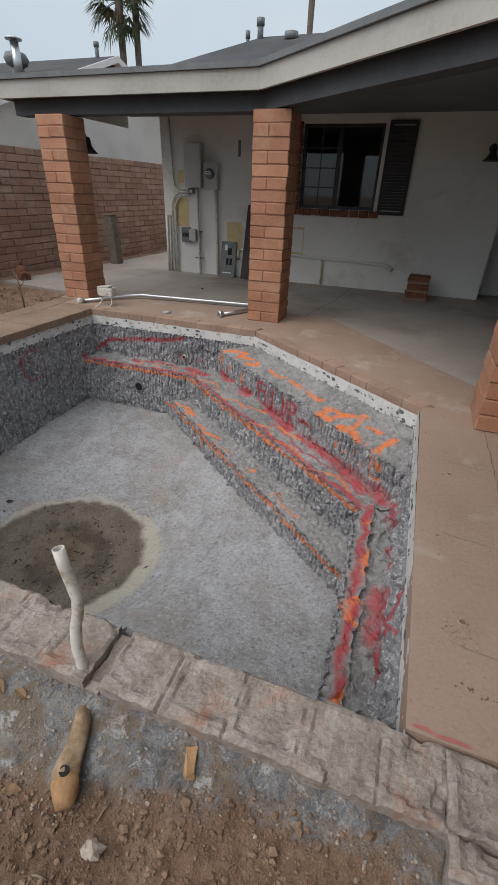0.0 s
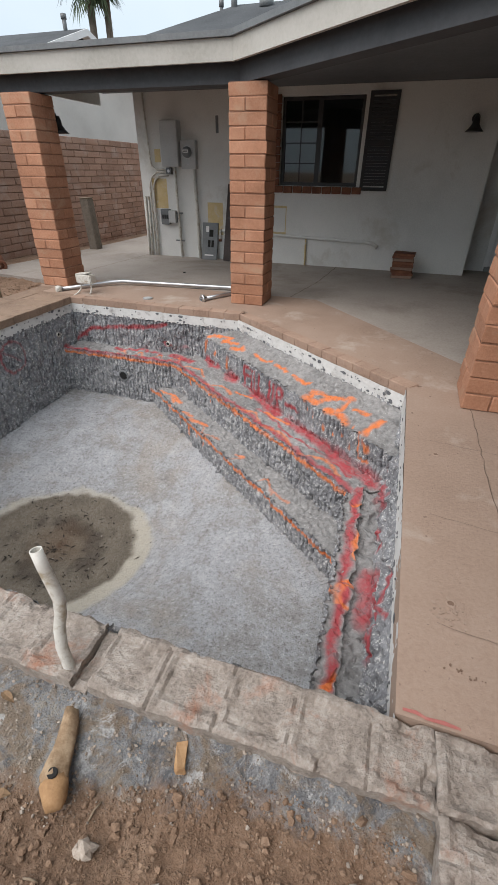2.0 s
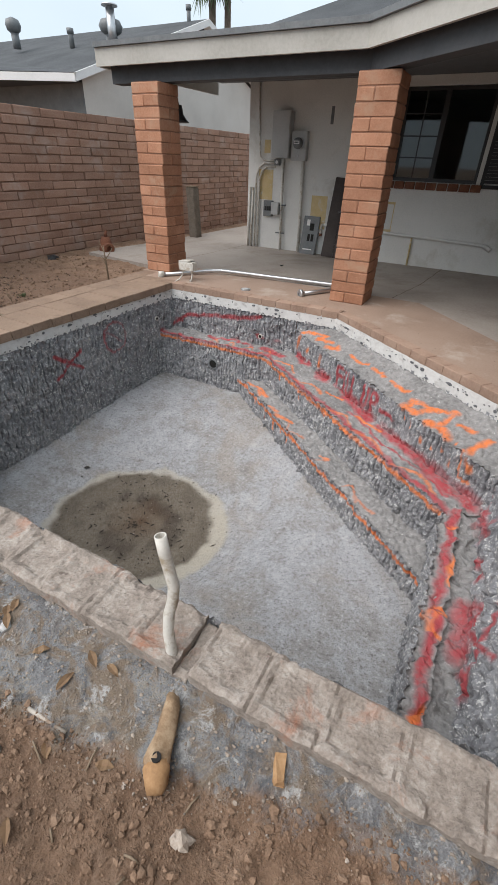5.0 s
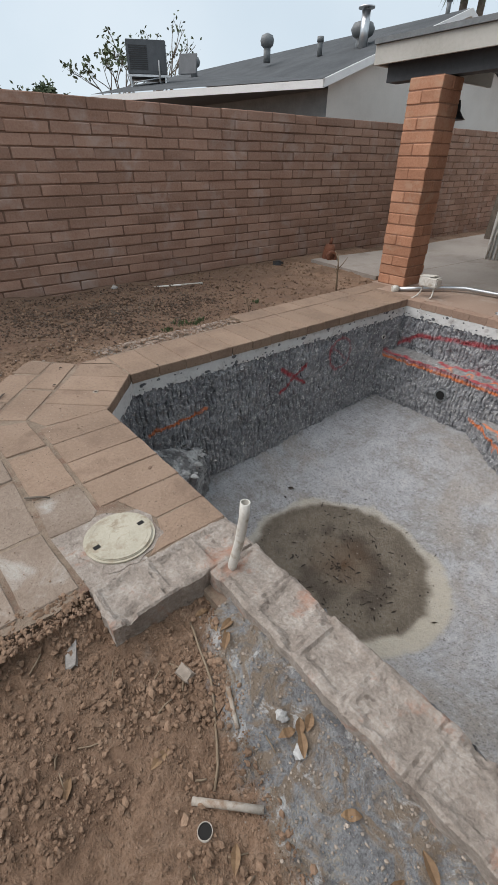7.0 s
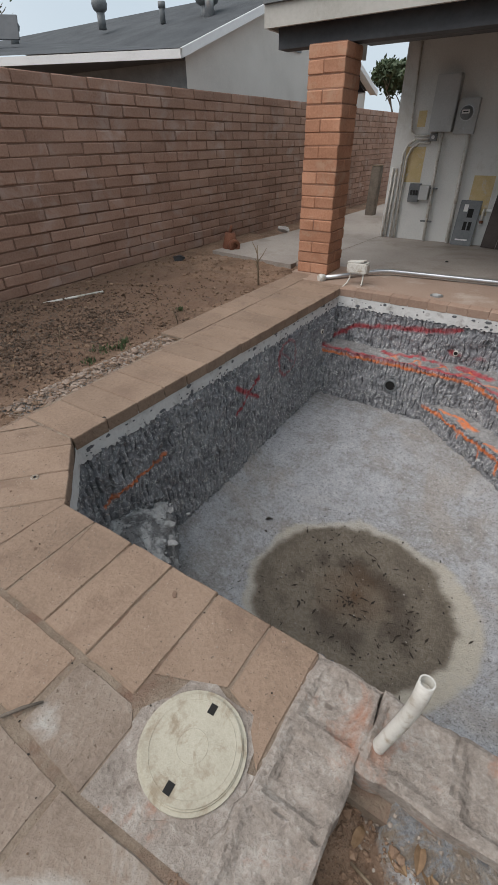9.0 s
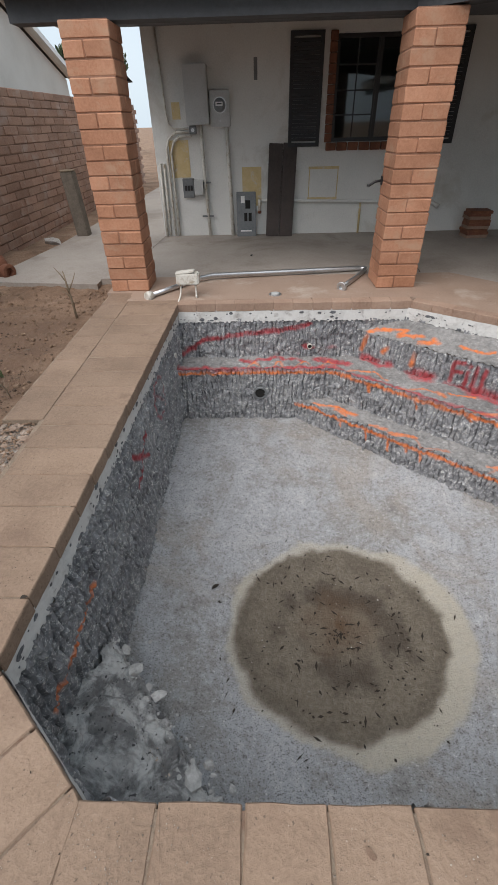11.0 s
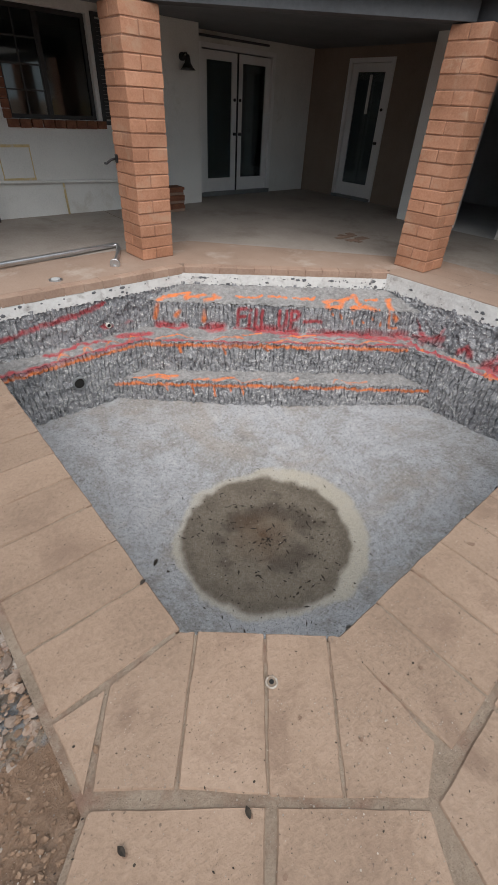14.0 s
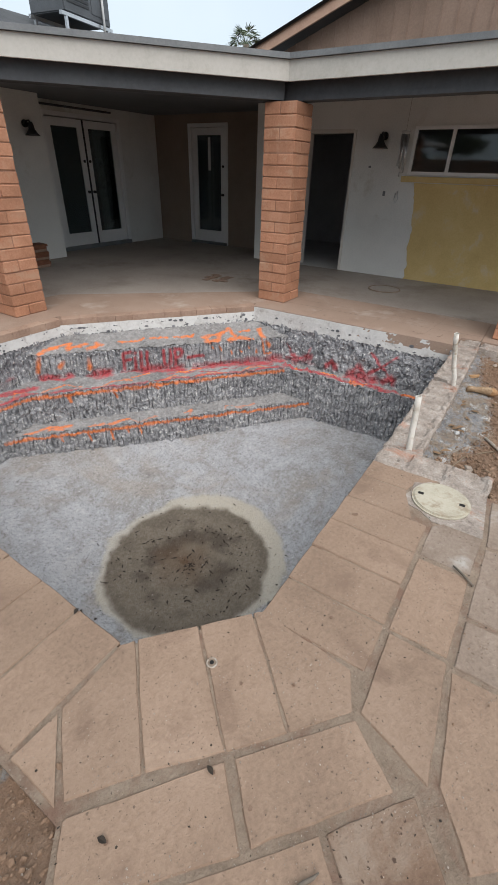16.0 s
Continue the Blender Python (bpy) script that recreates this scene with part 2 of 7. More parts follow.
    "raw_wood": surf("weathered_wood", (0.22, 0.12, 0.055), (0.36, 0.21, 0.10), (0.48, 0.31, 0.17), 6, 45, 0.85, 0.003),
    "leaf": surf("dry_leaf", (0.11, 0.065, 0.033), (0.20, 0.122, 0.065), (0.31, 0.205, 0.115), 8, 60, 0.8, 0.001, per="island", vary=0.5),
    "stone": surf("broken_stone", (0.17, 0.155, 0.14), (0.29, 0.27, 0.25), (0.43, 0.41, 0.385), 9, 60, 0.95, 0.004, per="island", vary=0.6),
    "clod": surf("soil_clod", (0.12, 0.073, 0.045), (0.215, 0.138, 0.090), (0.31, 0.215, 0.148), 9, 70, 0.97, 0.006, per="island", vary=0.4),
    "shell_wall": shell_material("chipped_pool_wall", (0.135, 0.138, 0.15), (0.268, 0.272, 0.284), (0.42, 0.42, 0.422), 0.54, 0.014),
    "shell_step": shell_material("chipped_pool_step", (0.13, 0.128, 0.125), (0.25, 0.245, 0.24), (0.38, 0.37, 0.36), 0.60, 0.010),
    "litter": surf("wet_leaf_scraps", (0.012, 0.009, 0.006), (0.025, 0.018, 0.012), (0.05, 0.035, 0.022), 9, 60, 0.8, 0.001),
    "old_wood": surf("old_grey_brown_wood", (0.12, 0.075, 0.042), (0.27, 0.18, 0.105), (0.44, 0.33, 0.215), 14, 60, 0.85, 0.003),
    "tan_rubble": surf("dusty_tan_rubble", (0.17, 0.135, 0.105), (0.30, 0.25, 0.205), (0.44, 0.385, 0.33), 9, 60, 0.95, 0.005, per="island", vary=0.5),
    "old_stain": surf("old_brown_stain", (0.13, 0.08, 0.055), (0.18, 0.115, 0.08), (0.23, 0.155, 0.11), 20, 80, 0.9, 0.002),
    "deck_dust": surf("dried_dust_on_deck", (0.265, 0.19, 0.146), (0.335, 0.246, 0.19), (0.39, 0.30, 0.24), 14, 70, 0.9, 0.002),
    "seat": surf("broken_seat_concrete", (0.10, 0.10, 0.104), (0.19, 0.189, 0.188), (0.30, 0.297, 0.293), 5, 50, 0.93, 0.014, spots=(0.07, 0.07, 0.072), spot_scale=40, spot_cut=0.64, stain=(0.52, 0.52, 0.51), stain_scale=6, stain_cut=0.50),
    "edge_rubble": surf("reddish_edge_rubble", (0.14, 0.09, 0.065), (0.245, 0.18, 0.138), (0.40, 0.335, 0.28), 14, 60, 0.95, 0.005, per="island", vary=0.6),
    "loam": surf("dark_loam", (0.045, 0.028, 0.018), (0.085, 0.054, 0.036), (0.14, 0.094, 0.064), 9, 60, 0.97, 0.004, per="island", vary=0.5),
    "weed": surf("small_green_weed", (0.035, 0.06, 0.02), (0.07, 0.10, 0.04), (0.12, 0.15, 0.07), 9, 60, 0.8, 0.0, per="island", vary=0.5),
    "rust": surf("rusty_iron", (0.09, 0.035, 0.02), (0.17, 0.065, 0.035), (0.25, 0.11, 0.06), 10, 60, 0.85, 0.003),
    "bark": surf("palm_bark", (0.09, 0.075, 0.06), (0.15, 0.125, 0.1), (0.21, 0.18, 0.15), 6, 40, 0.95, 0.005),
    "frond": surf("palm_frond", (0.035, 0.055, 0.025), (0.06, 0.085, 0.04), (0.10, 0.125, 0.06), 4, 40, 0.7, 0.0, per="island", vary=0.5),
    "twig": surf("dry_twig", (0.12, 0.085, 0.055), (0.2, 0.15, 0.1), (0.28, 0.22, 0.16), 9, 60, 0.9, 0.001),
    "siding": surf("brown_siding", (0.19, 0.125, 0.09), (0.25, 0.17, 0.125), (0.31, 0.215, 0.165), 2, 40, 0.8, 0.001),
    "neighbour_wall": surf("pale_stucco", (0.50, 0.475, 0.44), (0.58, 0.555, 0.515), (0.63, 0.605, 0.565), 1.0, 40, 0.9, 0.002),
    "rake_trim": surf("tan_rake_trim", (0.36, 0.22, 0.15), (0.44, 0.28, 0.2), (0.5, 0.34, 0.25), 3, 40, 0.7, 0.001),
    "room_dark": surf("unlit_room_wall", (0.50, 0.50, 0.49), (0.58, 0.58, 0.57), (0.64, 0.64, 0.63), 2, 30, 0.9, 0.001),
    "yellow_patch": surf("yellow_primer", (0.50, 0.38, 0.18), (0.60, 0.47, 0.25), (0.66, 0.54, 0.33), 6, 60, 0.85, 0.002, stain=(0.58, 0.56, 0.5), stain_scale=9, stain_cut=0.6),
}


def floor_material():
    """Pale acid-washed pool floor, blue-grey and buff, with a stained bowl."""
    m, nt, bsdf = node_mat("pool_floor_concrete")
    pos = place(nt)
    n1, n2, n3 = noise_tex(nt, pos, 1.6, 7, 0.7, 0.6), noise_tex(nt, pos, 38, 5, 0.7), noise_tex(nt, pos, 120, 3, 0.6)
    n4 = noise_tex(nt, pos, 6.5, 5, 0.6, 0.5)
    f = maths(nt, "ADD", maths(nt, "MULTIPLY", n1, 0.42), maths(nt, "ADD", maths(nt, "MULTIPLY", n4, 0.28), maths(nt, "MULTIPLY", n2, 0.30)))
    col = ramp(nt, f, [(0.36, (0.175, 0.17, 0.168)), (0.45, (0.31, 0.303, 0.294)), (0.53, (0.39, 0.40, 0.42)), (0.64, (0.51, 0.51, 0.505))])
    buff = ramp(nt, noise_tex(nt, pos, 1.1, 5, 0.65, 0.8), [(0.52, (0, 0, 0)), (0.66, (0.55, 0.55, 0.55))])
    col = mix(nt, buff, col, (0.33, 0.285, 0.235))
    fleck = ramp(nt, maths(nt, "ADD", maths(nt, "MULTIPLY", n2, 0.5), maths(nt, "MULTIPLY", n3, 0.5)), [(0.40, (1, 1, 1)), (0.45, (0, 0, 0))])
    col = mix(nt, fleck, col, (0.15, 0.145, 0.14))
    pale = ramp(nt, maths(nt, "ADD", maths(nt, "MULTIPLY", n2, 0.5), maths(nt, "MULTIPLY", n3, 0.5)), [(0.58, (0, 0, 0)), (0.64, (1, 1, 1))])
    col = mix(nt, pale, col, (0.60, 0.60, 0.585))
    pits = ramp(nt, n3, [(0.37, (0.75, 0.75, 0.75)), (0.44, (0, 0, 0))])
    col = mix(nt, pits, col, (0.16, 0.155, 0.15))
    for key, paint in (("stain_rim", (0.47, 0.43, 0.35)), ("stain_wet", (0.138, 0.112, 0.08)), ("stain_silt", (0.20, 0.17, 0.128)), ("stain_mud", (0.06, 0.044, 0.03)), ("stain_rust", (0.085, 0.04, 0.013))):
        a = nt.nodes.new("ShaderNodeAttribute")
        a.attribute_name = key
        col = mix(nt, maths(nt, "MULTIPLY", a.outputs["Fac"], maths(nt, "ADD", n2, 0.42), True), col, paint)
    nt.links.new(col, bsdf.inputs["Base Color"])
    wet = nt.nodes.new("ShaderNodeAttribute")
    wet.attribute_name = "stain_wet"
    nt.links.new(maths(nt, "ADD", maths(nt, "MULTIPLY", wet.outputs["Fac"], -0.42), 0.82), bsdf.inputs["Roughness"])
    bump(nt, bsdf, maths(nt, "ADD", n2, maths(nt, "MULTIPLY", n3, 0.5)), 0.013)
    return m


def ground_material():
    """Brown yard soil, greyed by cement dust beside the pool."""
    m, nt, bsdf = node_mat("yard_soil")
    pos = place(nt)
    n1, n2, n3 = noise_tex(nt, pos, 2.0, 7, 0.7, 0.3), noise_tex(nt, pos, 38, 6, 0.8), noise_tex(nt, pos, 140, 3, 0.6)
    f = maths(nt, "ADD", maths(nt, "MULTIPLY", n1, 0.45), maths(nt, "ADD", maths(nt, "MULTIPLY", n2, 0.35), maths(nt, "MULTIPLY", n3, 0.2)))
    col = ramp(nt, f, [(0.36, (0.155, 0.09, 0.055)), (0.5, (0.285, 0.18, 0.116)), (0.64, (0.405, 0.284, 0.2))])
    dusty = ramp(nt, noise_tex(nt, pos, 3.2, 8, 0.72, 0.8), [(0.60, (0, 0, 0)), (0.72, (0.4, 0.4, 0.4))])
    col = mix(nt, dusty, col, (0.37, 0.31, 0.255))
    loam = ramp(nt, noise_tex(nt, pos, 1.5, 7, 0.7, 0.8), [(0.46, (0, 0, 0)), (0.60, (0.5, 0.5, 0.5))])
    col = mix(nt, loam, col, (0.115, 0.068, 0.042))
    mulch = nt.nodes.new("ShaderNodeAttribute")
    mulch.attribute_name = "mulch"
    col = mix(nt, maths(nt, "MULTIPLY", mulch.outputs["Fac"], maths(nt, "ADD", n1, 0.35), True), col, (0.15, 0.09, 0.06))
    grey = ramp(nt, f, [(0.36, (0.10, 0.094, 0.09)), (0.45, (0.20, 0.20, 0.205)), (0.51, (0.30, 0.305, 0.31)), (0.56, (0.35, 0.315, 0.265)), (0.66, (0.60, 0.59, 0.57))])
    tan = ramp(nt, noise_tex(nt, pos, 7, 6, 0.7, 1.0), [(0.47, (0, 0, 0)), (0.56, (0.9, 0.9, 0.9))])
    grey = mix(nt, tan, grey, (0.25, 0.19, 0.135))
    white = ramp(nt, noise_tex(nt, pos, 12, 6, 0.75, 0.6), [(0.56, (0, 0, 0)), (0.64, (0.9, 0.9, 0.9))])
    grey = mix(nt, white, grey, (0.56, 0.555, 0.545))
    char = ramp(nt, noise_tex(nt, pos, 9, 6, 0.75, 0.9), [(0.36, (0.85, 0.85, 0.85)), (0.47, (0, 0, 0))])
    grey = mix(nt, char, grey, (0.12, 0.125, 0.135))
    a = nt.nodes.new("ShaderNodeAttribute")
    a.attribute_name = "cement"
    k = ramp(nt, maths(nt, "ADD", a.outputs["Fac"], maths(nt, "MULTIPLY", maths(nt, "ADD", noise_tex(nt, pos, 5, 6, 0.7, 0.5), -0.5), 1.5)), [(0.38, (0, 0, 0)), (0.62, (1, 1, 1))])
    col = mix(nt, k, col, grey)
    nt.links.new(col, bsdf.inputs["Base Color"])
    bsdf.inputs["Roughness"].default_value = 0.97
    bump(nt, bsdf, maths(nt, "ADD", n2, maths(nt, "MULTIPLY", n3, 0.5)), 0.02)
    return m


def glass_material(name, tint, rough=0.03):
    """A dark pane: mirror-like gloss over a tinted see-through."""
    m, nt, bsdf = node_mat(name)
    nt.nodes.remove(bsdf)
    out = nt.nodes["Material Output"]
    t, g, x, fr = nt.nodes.new("ShaderNodeBsdfTransparent"), nt.nodes.new("ShaderNodeBsdfGlossy"), nt.nodes.new("ShaderNodeMixShader"), nt.nodes.new("ShaderNodeFresnel")
    t.inputs["Color"].default_value = (*tint, 1)
    g.inputs["Roughness"].default_value = rough
    fr.inputs["IOR"].default_value = 1.5
    nt.links.new(fr.outputs[0], x.inputs[0])
    nt.links.new(t.outputs[0], x.inputs[1])
    nt.links.new(g.outputs[0], x.inputs[2])
    nt.links.new(x.outputs[0], out.inputs["Surface"])
    return m


MAT["pool_floor"], MAT["soil"] = floor_material(), ground_material()
MAT["glass"] = glass_material("window_glass", (0.62, 0.66, 0.66))


def plain(name, color, rough=0.6, metal=0.0):
    m, nt, bsdf = node_mat(name)
    n = noise_tex(nt, place(nt), 30, 4)
    nt.links.new(mix(nt, n, tuple(c * 0.85 for c in color), tuple(min(1, c * 1.12) for c in color)), bsdf.inputs["Base Color"])
    bsdf.inputs["Roughness"].default_value, bsdf.inputs["Metallic"].default_value = rough, metal
    return m


MAT["red_spray"] = plain("red_marking_spray", (0.5, 0.035, 0.055), 0.8)
MAT["black_hole"] = plain("dark_recess", (0.012, 0.011, 0.01), 0.9)
MAT["label_white"] = plain("label_white", (0.7, 0.7, 0.68))


# ---- mesh helpers ----
def thing(name, label, category, at=(0, 0, 0), turn=0, kind="", group=""):
    e = new(name)
    e.matrix_world = pose(*at, 0, 0, turn)
    return tagged(e, label, category, group, kind)


def part(name, bm, material, parent=None, label="", smooth=False):
    me = bm if isinstance(bm, bpy.types.Mesh) else bpy.data.meshes.new(name)
    if not isinstance(bm, bpy.types.Mesh):
        bm.to_mesh(me)
        bm.free()
        me.materials.append(MAT[material])
        if smooth:
            for p in me.polygons:
                p.use_smooth = True
    ob = new(name, me)
    if parent:
        ob.parent = parent
    return tagged(ob, label)


def solo(name, bm, material, label, category, kind="", group="", smooth=False):
    return tagged(part(name, bm, material, None, "", smooth), label, category, group, kind)


def box(bm, lo, hi, bevel=0.0, turn=None):
    """Adds a box between two corners; turn is an optional matrix."""
    c = [(a + b) / 2 for a, b in zip(lo, hi)]
    s = [abs(b - a) for a, b in zip(lo, hi)]
    m = Matrix.Translation(c) @ Matrix.Diagonal((*s, 1))
    r = bmesh.ops.create_cube(bm, size=1, matrix=(turn @ m) if turn else m)
    if bevel:
        edges = list({e for v in r["verts"] for e in v.link_edges})
        bmesh.ops.bevel(bm, geom=edges, offset=bevel, segments=2, affect="EDGES")
    return bm


def boxes(*items, bevel=0.0, turn=None):
    bm = bmesh.new()
    for lo, hi in items:
        box(bm, lo, hi, bevel, turn)
    return bm


def tube(points, radius, sides=12, bm=None, caps=True, hollow=0.0):
    """A round bar along a line of points; radius may be a list."""
    bm = bm or bmesh.new()
    pts = [Vector(p) for p in points]
    radii = radius if isinstance(radius, (list, tuple)) else [radius] * len(pts)
    rings = []
    prev = None
    for i, p in enumerate(pts):
        d = (pts[min(i + 1, len(pts) - 1)] - pts[max(i - 1, 0)]).normalized()
        if prev is None:
            side = d.orthogonal().normalized()
        else:
            side = (prev - d * prev.dot(d)).normalized()
        prev = side
        up = d.cross(side)
        rings.append([bm.verts.new(p + radii[i] * (math.cos(a) * side + math.sin(a) * up)) for a in (2 * math.pi * k / sides for k in range(sides))])
    for a, b in zip(rings, rings[1:]):
        for k in range(sides):
            f = bm.faces.new((a[k], a[(k + 1) % sides], b[(k + 1) % sides], b[k]))
            f.smooth = True
    if caps:
        bm.faces.new(rings[0][::-1])
        if hollow:
            c = sum((v.co for v in rings[-1]), Vector()) / sides
            lip = [bm.verts.new(c + (v.co - c) * hollow) for v in rings[-1]]
            d = (pts[-1] - pts[-2]).normalized()
            deep = [bm.verts.new(v.co - d * radii[-1] * 1.6) for v in lip]
            for k in range(sides):
                bm.faces.new((rings[-1][k], rings[-1][(k + 1) % sides], lip[(k + 1) % sides], lip[k]))
                bm.faces.new((lip[k], lip[(k + 1) % sides], deep[(k + 1) % sides], deep[k]))
            bm.faces.new(deep)
        else:
            bm.faces.new(rings[-1])
    return bm


def disc(centre, radius, height, sides=32, bm=None, bevel=0.0):
    bm = bm or bmesh.new()
    m = Matrix.Translation(Vector(centre) + Vector((0, 0, height / 2)))
    r = bmesh.ops.create_cone(bm, cap_ends=True, segments=sides, radius1=radius, radius2=radius, depth=height, matrix=m)
    if bevel:
        top = max(v.co.z for v in r["verts"])
        edges = [e for v in r["verts"] for e in v.link_edges if all(abs(w.co.z - top) < 1e-5 for w in e.verts)]
        bmesh.ops.bevel(bm, geom=list(set(edges)), offset=bevel, segments=2, affect="EDGES")
    return bm


def slab(outline, top, thick, bm=None):
    """A flat plate with any outline (counter-clockwise)."""
    bm = bm or bmesh.new()
    a = [bm.verts.new((x, y, top)) for x, y in outline]
    b = [bm.verts.new((x, y, top - thick)) for x, y in outline]
    bm.faces.new(a)
    bm.faces.new(b[::-1])
    n = len(a)
    for i in range(n):
        bm.faces.new((a[i], b[i], b[(i + 1) % n], a[(i + 1) % n]))
    return bm


def poly(points, bm=None):
    bm = bm or bmesh.new()
    bm.faces.new([bm.verts.new(p) for p in points])
    return bm


def turb(p, s, octaves=3):
    return noise.fractal(Vector(p) * s, 1.0, 2.0, octaves)


def reach(x, lo, hi):
    t = min(1, max(0, (x - lo) / (hi - lo)))
    return t * t * (3 - 2 * t)


def lump(bm, at, size, seed, squash=0.7):
    """One uneven stone or clod, a shaken low ball."""
    rng = random.Random(seed)
    r = bmesh.ops.create_icosphere(bm, subdivisions=1, radius=1)
    turn = Euler((rng.random() * 6, rng.random() * 6, rng.random() * 6)).to_matrix()
    s = Vector((size * rng.uniform(0.7, 1.3), size * rng.uniform(0.6, 1.1), size * squash * rng.uniform(0.7, 1.1)))
    spin = Euler((0, 0, rng.random() * 6)).to_matrix()
    for v in r["verts"]:
        c = (turn @ v.co) * rng.uniform(0.72, 1.12)
        v.co = spin @ Vector((c.x * s.x, c.y * s.y, c.z * s.z)) + Vector(at)


def plank_between(a, b, z0, z1, out, inn, bm=None):
    """A straight board on edge along the line a to b; out and inn are its offsets to the right and left of that line."""
    bm = bm or bmesh.new()
    d = Vector((b[0] - a[0], b[1] - a[1], 0)).normalized()
    r = Vector((d.y, -d.x, 0))
    A, B = Vector((*a, 0)), Vector((*b, 0))
    vs = [bm.verts.new((p + r * o) + Vector((0, 0, z))) for z in (z0, z1) for p, o in ((A, out), (B, out), (B, -inn), (A, -inn))]
    for f in ((3, 2, 1, 0), (4, 5, 6, 7), (0, 1, 5, 4), (1, 2, 6, 5), (2, 3, 7, 6), (3, 0, 4, 7)):
        bm.faces.new([vs[i] for i in f])
    return bm


# ---- ground ----
WATERLINE = -0.085
NW, N2, NE, SE, SWA, SWB = (-4.12, 4.97), (-1.70, 4.97), (0.27, 3.45), (0.28, 0.86), (-3.75, 0.86), (-4.19, 1.25)


DUST = ((-3.2, 0.9), (-2.2, 0.62), (-2.03, 0.54), (-1.75, 0.40), (-1.3, 0.30), (-1.0, 0.33), (-0.75, 0.34), (-0.62, 0.40), (-0.38, 0.47), (-0.2, 0.55), (0.3, 0.57), (1.5, 0.5))


def dust_edge(x):
    """Where the brown soil gives way to cement dust."""
    for (x0, y0), (x1, y1) in zip(DUST, DUST[1:]):
        if x <= x1:
            break
    return y0 + (y1 - y0) * max(0, (x - x0) / (x1 - x0))


def soil_height(x, y):
    """Height of the yard: rough soil, with the raked-off cement slope along the stripped pool edge."""
    z = -0.14 + 0.03 * turb((x, y, 0), 1.4) + 0.018 * turb((x, y, 3), 6, 3) + 0.014 * turb((x, y, 7), 22, 3)
    if x > -4.6:
        z += 0.007 * noise.noise(Vector((x * 60, y * 60, 0)))
    if x < -2.05:
        low = 0.105 * reach(-x, 2.05, 2.45) + 0.025 * reach(-x, 3.6, 4.4) * (1 - reach(y, 1.0, 1.5))
        z += low * (1 - 0.35 * reach(y, 1.1, 1.6))
        return z if z < -0.013 else -0.013 - 0.5 * (z + 0.013)
    z += 0.012 * turb((x, y, 11), 30, 3) * reach(y, dust_edge(x) - 0.1, dust_edge(x) + 0.05)
    bank = reach(y, dust_edge(x) - 0.16, 0.66) if x < 0.40 else 0
    return z * (1 - 0.4 * bank) + bank * 0.025


def steps_to(stops):
    out = []
    for lo, hi, d in stops:
        n = max(1, round((hi - lo) / d))
        out += [lo + (hi - lo) * i / n for i in range(n)]
    return out + [stops[-1][1]]


def build_ground():
    xs = steps_to([(-400, -40, 90), (-40, -8, 8), (-8, -7.2, 0.2), (-7.2, -5.4, 0.045), (-5.4, -4.3, 0.022), (-4.3, -3.0, 0.03), (-3.0, 0.6, 0.014), (0.6, 1.3, 0.05), (1.3, 6, 0.6), (6, 40, 8), (40, 400, 90)])
    ys = steps_to([(-400, -40, 90), (-40, -3, 6), (-3, -1.0, 0.15), (-1.0, -0.4, 0.03), (-0.4, 0.8, 0.014), (0.8, 6.6, 0.055), (6.6, 16, 0.3), (16, 40, 8), (40, 400, 90)])
    verts, cement, mulch = [], [], []
    for y in ys:
        for x in xs:
            near = -8 < x < 1.5 and -3 < y < 8
            verts.append((x, y, soil_height(x, y) if near else -0.14))
            c = 0.0
            if -3.2 < x < 1.2 and y < 0.9:
                c = reach(y, dust_edge(x) - 0.20, dust_edge(x) + 0.17) * reach(x, -2.5, -2.0)
                c = max(c, 0.8 * reach(x, 0.3, 0.42))
            elif -5.2 < x < -4.5 and 1.2 < y < 3:
                c = reach(x, -5.1, -4.85) * 0.7
            cement.append(c)
            mulch.append(0.75 * reach(-x, 4.75, 5.3) * (1 - reach(y, 4.2, 5.6)) * (1 - reach(-x, 7.3, 8.0)))
    nx = len(xs)
    faces = []
    for j in range(len(ys) - 1):
        for i in range(nx - 1):
            cx, cy = (xs[i] + xs[i + 1]) / 2, (ys[j] + ys[j + 1]) / 2
            if -4.35 < cx < 0.40 and 0.72 < cy < 5.1 and not (cx < -3.9 and cy < 1.0):
                continue
            a = j * nx + i
            faces.append((a, a + 1, a + 1 + nx, a + nx))
    me = bpy.data.meshes.new("ground")
    me.from_pydata(verts, [], faces)
    me.attributes.new("mulch", "FLOAT", "POINT").data.foreach_set("value", mulch)
    me.attributes.new("cement", "FLOAT", "POINT").data.foreach_set("value", cement)
    me.materials.append(MAT["soil"])
    me.polygons.foreach_set("use_smooth", [True] * len(faces))
    tagged(new("ground", me), "bare brown yard soil, greyed with cement dust beside the pool", "ground", kind="structure")


build_ground()

# ---- pool shell ----
B0, B1, B2, B3 = (-4.16, 4.68), (-2.48, 4.68), (-0.05, 2.78), (0.0, 0.84)
L1, L2 = (-2.2, 4.98), (0.28, 2.85)
S1, S2 = (-2.85, 4.70), (-0.03, 2.40)
LEDGE, BENCH, STEP = -0.31, -0.61, -0.98


def lerp2(a, b, t):
    return (a[0] + (b[0] - a[0]) * t, a[1] + (b[1] - a[1]) * t)


def along(a, b, z, t0=0.0, t1=1.0, n=2, wob=0.0, seed=0):
    out = []
    for i in range(n):
        t = t0 + (t1 - t0) * i / (n - 1)
        x, y = lerp2(a, b, t)
        w = wob * noise.noise(Vector((i * 0.77, seed * 3.1, 0)))
        out.append((x + w, y + w, z + wob * 0.4 * noise.noise(Vector((i * 0.9, seed, 5)))))
    return out


